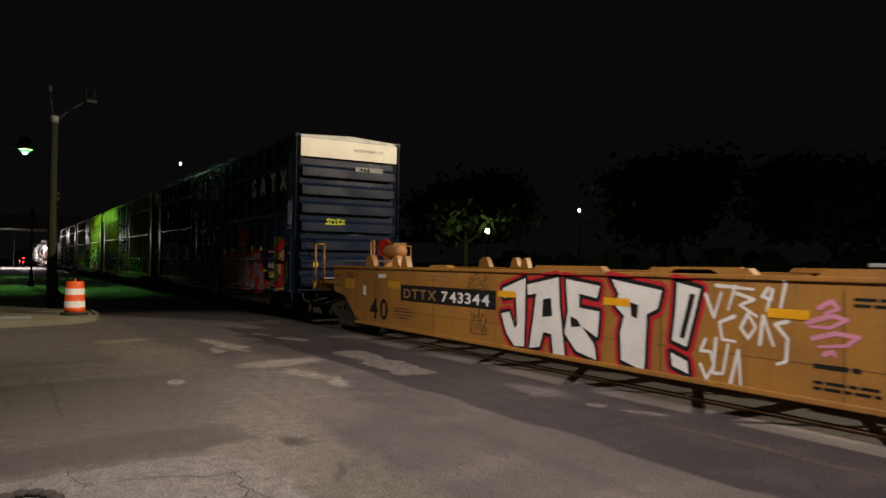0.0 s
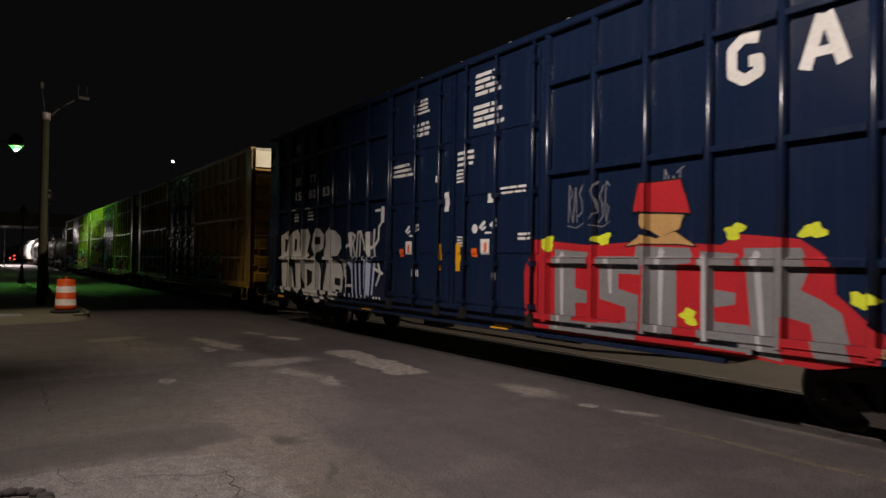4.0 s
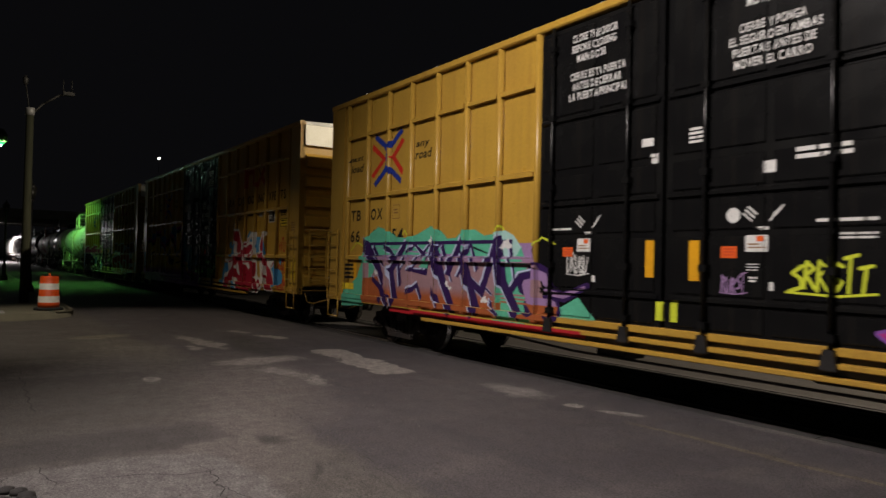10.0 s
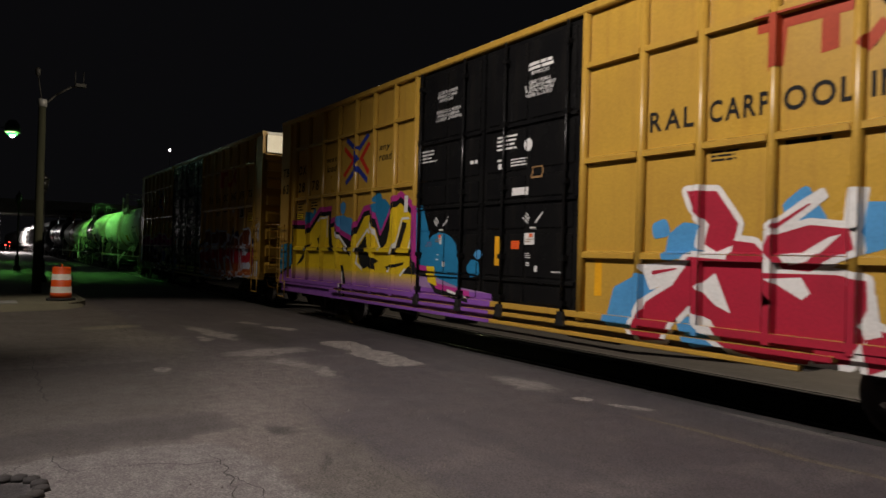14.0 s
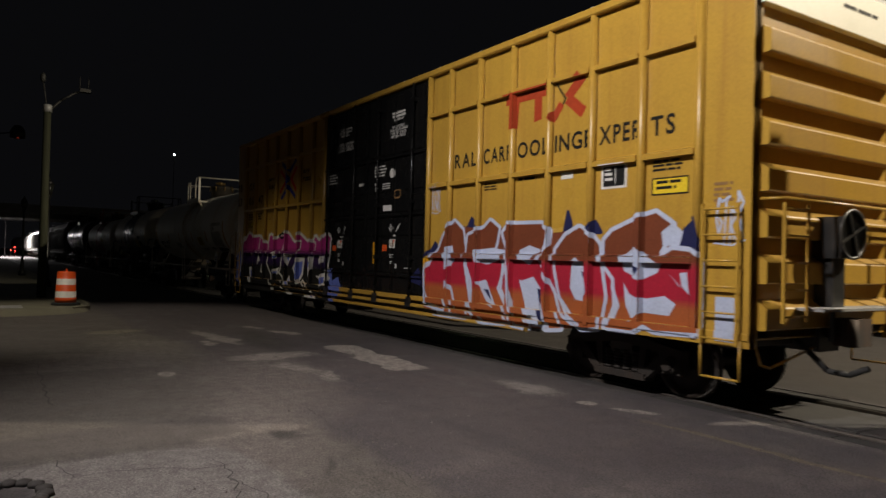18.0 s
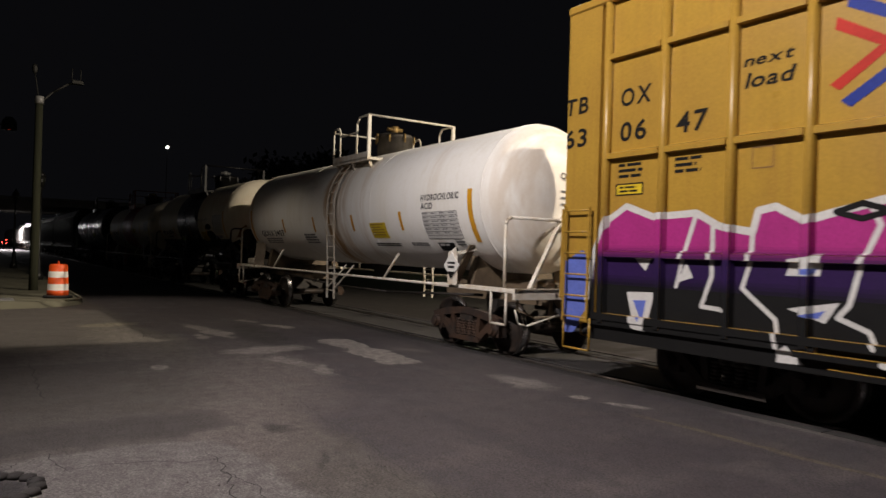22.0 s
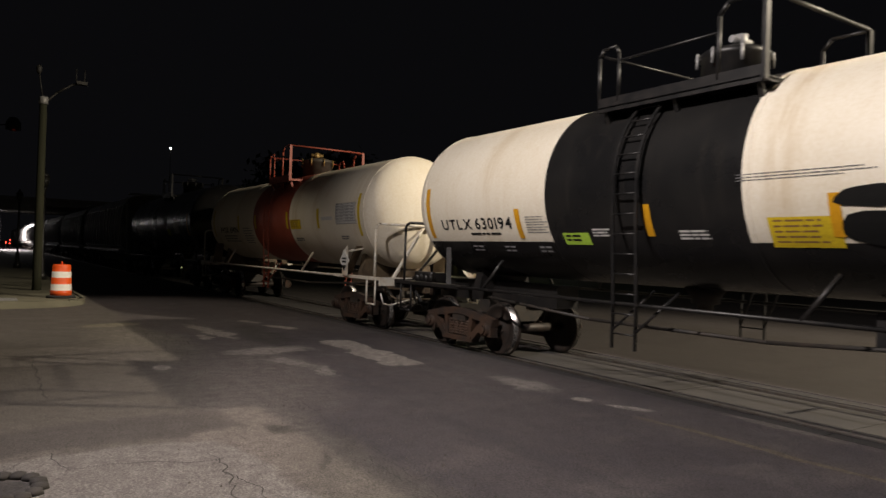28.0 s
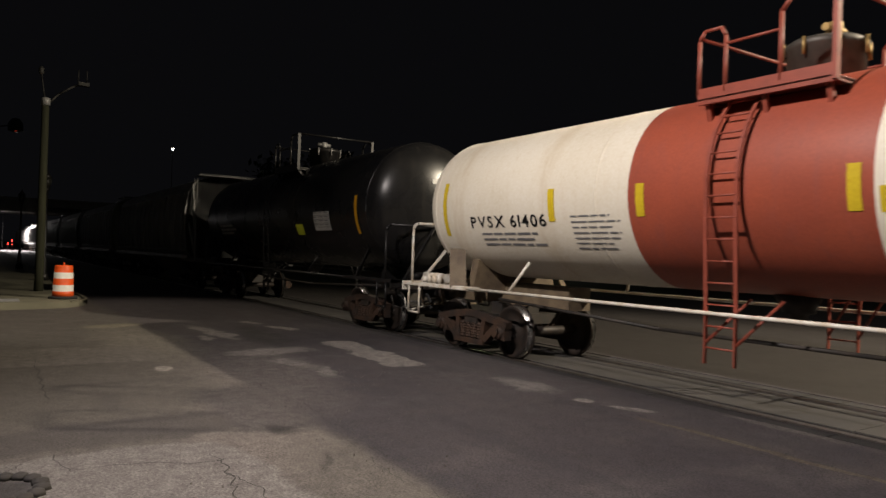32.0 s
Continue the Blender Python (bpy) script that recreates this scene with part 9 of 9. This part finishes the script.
def lantern_post(x, y):
    p = thing("lantern_post", "black ornamental lantern post, unlit", "street lamp", "lantern posts", at=pose(x, y, 0.13))
    part("post", Geo().lathe((0, 0, 0), (0, 0, 1), [(0, 0.2), (0.25, 0.19), (0.32, 0.12), (0.9, 0.1), (0.95, 0.06), (3.75, 0.05), (3.8, 0.1), (3.86, 0.1)], 16), BLACK_STEEL, p)
    part("lantern_glass", Geo().lathe((0, 0, 3.88), (0, 0, 1), [(0, 0.10), (0.42, 0.18), (0.43, 0.02)], 6), LANTERN, p)
    part("lantern_roof", Geo().lathe((0, 0, 4.31), (0, 0, 1), [(0, 0.22), (0.16, 0.10), (0.22, 0.05), (0.34, 0.012)], 6), BLACK_STEEL, p)
    part("lantern_frame", Geo().tube([(0.10, 0, 3.88), (0.18, 0, 4.3)], 0.012).tube([(-0.10, 0, 3.88), (-0.18, 0, 4.3)], 0.012).tube([(0, 0.10, 3.88), (0, 0.18, 4.3)], 0.012).tube([(0, -0.10, 3.88), (0, -0.18, 4.3)], 0.012), BLACK_STEEL, p)


lantern_post(-48.0, 1.85)
lantern_post(-34.0, 2.2)

# street lamp whose greenish discharge burner dies down
GREEN = glow("green_discharge_glow", (0.24, 1.0, 0.17), 17000.0)
GREEN_CORE = glow("green_arc_glow", (0.56, 1.0, 0.72), 220.0)
GREEN_TIP = glow("green_glass_glow", (0.10, 1.0, 0.34), 0.9)
sl = thing("street_lamp", "tall street lamp with a drooping head, greenish light", "street lamp", at=pose(-58.0, -1.2, 0.29))
part("pole_shaft", Geo().lathe((0, 0, -0.16), (0, 0, 1), [(0, 0.12), (8.76, 0.07), (8.81, 0.02)], 12), DARK_METAL, sl)
part("lamp_arm", Geo().tube([(0, 0, 8.4), (0, 1.2, 9.2), (0, 2.5, 9.5)], 0.04, 8), DARK_METAL, sl)
g = Geo().lathe((0, 2.9, 9.17), (0, 0, 1), [(0.90, 0.02), (0.84, 0.25), (0.52, 0.46), (0.0, 0.48), (0.0, 0.465), (0.51, 0.445), (0.82, 0.24), (0.875, 0.02)], 24)
part("lamp_housing", g, DARK_METAL, sl)
part("dying_glow", Geo().lathe((0.2, 2.9, 9.12), (0, 0, 1), [(0, 0.10), (0.02, 0.11), (0.05, 0.02)], 10), glow("red_afterglow", (1.0, 0.10, 0.05), 0.22), sl)

# lamps behind the track
def small_lamp(name, label, x, y, z, colour, strength, r):
    p = thing(name, label, "street lamp", "distant lamps", at=pose(x, y, 0))
    part("pole_shaft", Geo().lathe((0, 0, 0), (0, 0, 1), [(0, 0.07), (z - 0.1, 0.03), (z - 0.06, 0.02)], 10), BLACK_STEEL, p)
    part("lamp_globe", Geo().lathe((0, 0, z), (0, 0, 1), [(-r, 0.01), (-r * 0.7, r * 0.7), (0, r), (r * 0.7, r * 0.7), (r, 0.01)], 12), glow(name + "_glow", colour, strength), p)
    part("lamp_cap", Geo().lathe((0, 0, z + r), (0, 0, 1), [(0, r * 1.2), (0.05, r)], 10), BLACK_STEEL, p)


small_lamp("yard_lamp", "distant white lamp on a tall pole", -110, 23.2, 16.1, (1.0, 0.93, 0.78), 60, 0.15)
small_lamp("park_lamp", "distant warm greenish lamp on a pole", -44.5, 32.3, 4.25, (0.85, 1.0, 0.45), 160, 0.17)
small_lamp("house_lamp", "distant white lamp on a pole", -51, 48, 6.95, (0.9, 0.95, 1.0), 60, 0.14)
small_lamp("underpass_lamp", "white street lamp beyond the bridge", -150, 3.0, 8.3, (0.9, 0.95, 1.0), 60, 0.3)

# crossbuck sign across the track
cb = thing("crossbuck", "white railroad crossbuck sign on a post seen at night", "crossing sign", at=pose(-26.5, 21.0, 0))
part("post", Geo().cyl((0, 0, 0), (0, 0, 3.8), 0.05, None, 8), GREY_METAL, cb)
for s in (-1, 1):
    part("blade", Geo().bar((-0.35, -0.07, 3.3 - s * 0.42), (0.35, -0.07, 3.3 + s * 0.42), 0.03, 0.2), GREY_METAL, cb)

# bridge over the street
br = thing("bridge", "concrete road bridge over street and track", "bridge")
part("deck", Geo().slab(-128, -116, -60, 90, 6.7, 7.0, 0.05).box(-116.4, -116, -60, 90, 7.0, 7.9).box(-128, -127.6, -60, 90, 7.0, 7.9), BRIDGE, br)
for i in range(5):
    x = -127.4 + i * 2.6
    part("girder", Geo().box(x, x + 0.5, -60, 90, 5.9, 6.7), BRIDGE, br)
for y in (-8, 16, 34):
    part("pier", Geo().slab(-125, -119, y - 0.6, y + 0.6, 0, 5.9, 0.1), BRIDGE, br)

# tail and signal lights under the bridge
for y, z in ((5.0, 1.0), (5.0, 1.75), (4.3, 1.2)):
    s = thing("red_light", "small red signal light beyond the bridge", "signal light", "red lights", at=pose(-165, y, 0))
    part("mast", Geo().cyl((0.1, 0, 0), (0.1, 0, z), 0.05, None, 6), BLACK_STEEL, s)
    part("lens", Geo().lathe((0, 0, z), (1, 0, 0), [(-0.12, 0.01), (-0.06, 0.12), (0.06, 0.12), (0.12, 0.01)], 12), glow("red_signal_glow", (1.0, 0.04, 0.03), 12), s)


def tree(x, y, height, spread, seed):
    rnd = random.Random(seed)
    t = thing("tree", "dark broad tree beyond the track at night", "tree", "trees beyond the track", at=pose(x, y, 0))
    g = Geo()
    g.lathe((0, 0, 0), (0, 0, 1), [(0, 0.35), (height * 0.25, 0.24), (height * 0.5, 0.15), (height * 0.8, 0.04)], 10)
    tips = []
    for i in range(9):
        a, z = rnd.uniform(0, 6.3), height * rnd.uniform(0.3, 0.65)
        e = (spread * rnd.uniform(0.4, 0.85) * math.cos(a), spread * rnd.uniform(0.4, 0.85) * math.sin(a), z + height * rnd.uniform(0.12, 0.3))
        g.cyl((0, 0, z), e, 0.11, 0.03, 6)
        tips.append(e)
    part("trunk", g, BARK, t)
    g = Geo()
    tips += [(0, 0, height * 0.85), (0, 0, height * 0.7)]
    for i in range(7000):
        c = rnd.choice(tips)
        p = Vector((rnd.gauss(c[0], spread * 0.22), rnd.gauss(c[1], spread * 0.22), rnd.gauss(c[2], height * 0.075)))
        d = Vector((rnd.uniform(-1, 1), rnd.uniform(-1, 1), rnd.uniform(-1, 1))).normalized()
        u = d.cross(Vector((0.3, 0.2, 1))).normalized() * rnd.uniform(0.16, 0.34)
        w = d * rnd.uniform(0.25, 0.52)
        g.add([p - w, p + u, p + w, p - u], [(0, 1, 2, 3)])
    part("crown", g, LEAF, t)


for i, (x, y, h, s) in enumerate(((-66, 30, 11, 6), (-50, 34, 9, 5), (-80, 34, 12, 7), (-34, 40, 9, 5.5), (-24, 44, 8, 5), (-12, 40, 7, 4.5), (-6, 46, 8, 5), (-95, 32, 11, 6))):
    tree(x, y, h, s, 20 + i)
g = Geo()
for i in range(40):
    x = -70 + i * 2.2
    g.prism([(x - 1.3, 52, 0), (x + 1.3, 52, 0), (x + 0.9, 52, 2.2 + 1.2 * math.sin(i * 1.7)), (x - 0.8, 52, 2.4 + math.sin(i * 2.3))], [(x - 1.3, 55, 0), (x + 1.3, 55, 0), (x + 0.9, 54, 2.4 + math.sin(i)), (x - 0.8, 54, 2.2)])
thing("hedge", "dark hedge far beyond the track", "hedge", kind="stuff", geo=g, mats=[LEAF])

# posts of the two lamps that light the crossing
def lamp_post(label, place, foot):
    p = thing("lamp_post", label, "street lamp", "lamps at the crossing", at=pose(*foot, 0))
    x, y, z = place[0] - foot[0], place[1] - foot[1], place[2]
    part("pole_shaft", Geo().lathe((0, 0, 0), (0, 0, 1), [(0, 0.13), (z + 0.2, 0.07), (z + 0.25, 0.02)], 12), GREY_METAL, p)
    part("lamp_arm", Geo().tube([(0, 0, z), (x * 0.5, y * 0.5, z + 0.45), (x, y, z + 0.42)], 0.04, 8), GREY_METAL, p)
    part("lamp_housing", Geo().box(x - 0.2, x + 0.2, y - 0.3, y + 0.3, z + 0.3, z + 0.45), GREY_METAL, p)


lamp_post("tall street lamp beside the road", NEAR_LAMP, (4.5, -1.8))
lamp_post("tall floodlight mast beyond the track", FAR_LAMP, (4.3, 25.2))


# ---- what moves ----
def rolled(t):
    for (a, p), (b, q) in zip(ROLLED, ROLLED[1:]):
        if t <= b:
            return p + (q - p) * (t - a) / (b - a)
    return ROLLED[-1][1]


def motions():
    for car, x in CARS:
        walk(car, [(t, pose(x + s, TRACK_Y, LIFT)) for t, s in ROLLED])
    steps = [i * 32.0 / 240 for i in range(241)]
    for wheels, x in WHEELSETS:
        walk(wheels, [(t, pose(x, 0, 0.457) @ Matrix.Rotation(rolled(t) / 0.457, 4, "Y")) for t in steps])
    # the lamp going out is imitated: burner and lens draw up into the housing and an added half-round shutter turns
    # under the burner to block its light
    burner = thing("lamp_burner", "greenish glowing burner of a street lamp", "lamp bulb")
    part("discharge_tube", Geo().lathe((0, 0, 0.0), (0, 0, 1), [(-0.05, 0.02), (-0.04, 0.09), (0.03, 0.09), (0.05, 0.02)], 14), GREEN, burner)
    part("lens_tip", Geo().lathe((0, 0, -0.44), (0, 0, 1), [(-0.05, 0.10), (0.00, 0.26), (0.06, 0.32), (0.13, 0.32), (0.15, 0.02)], 24), GREEN_TIP, burner)
    part("arc_core", Geo().lathe((0, 0, -0.50), (0, 0, 1), [(-0.10, 0.02), (-0.07, 0.09), (0.0, 0.13), (0.05, 0.12), (0.06, 0.02)], 16), GREEN_CORE, burner)
    shield = thing("added_lamp_shutter", "half-round dark shutter added to block the burner", "lamp part")
    dome = [(0.0, 0.425), (0.2, 0.375), (0.34, 0.255), (0.415, 0.01), (0.425, 0.01), (0.35, 0.262), (0.205, 0.385), (0.0, 0.435)]
    part("shutter_dome", Geo().lathe((0, 0, 0), (0, 0, 1), dome, 20), BLACK_STEEL, shield)
    walk(burner, [(t, pose(-58, 1.7, z)) for t, z in ((0, 9.71), (15.7, 9.71), (16.1, 9.78), (16.5, 9.94), (16.9, 10.10), (32, 10.10))])
    walk(shield, [(t, pose(-58, 1.7, 9.76, turn)) for t, turn in ((0, 0), (15.7, 0), (16.1, 60), (16.5, 120), (16.9, 180), (32, 180))])


motions()
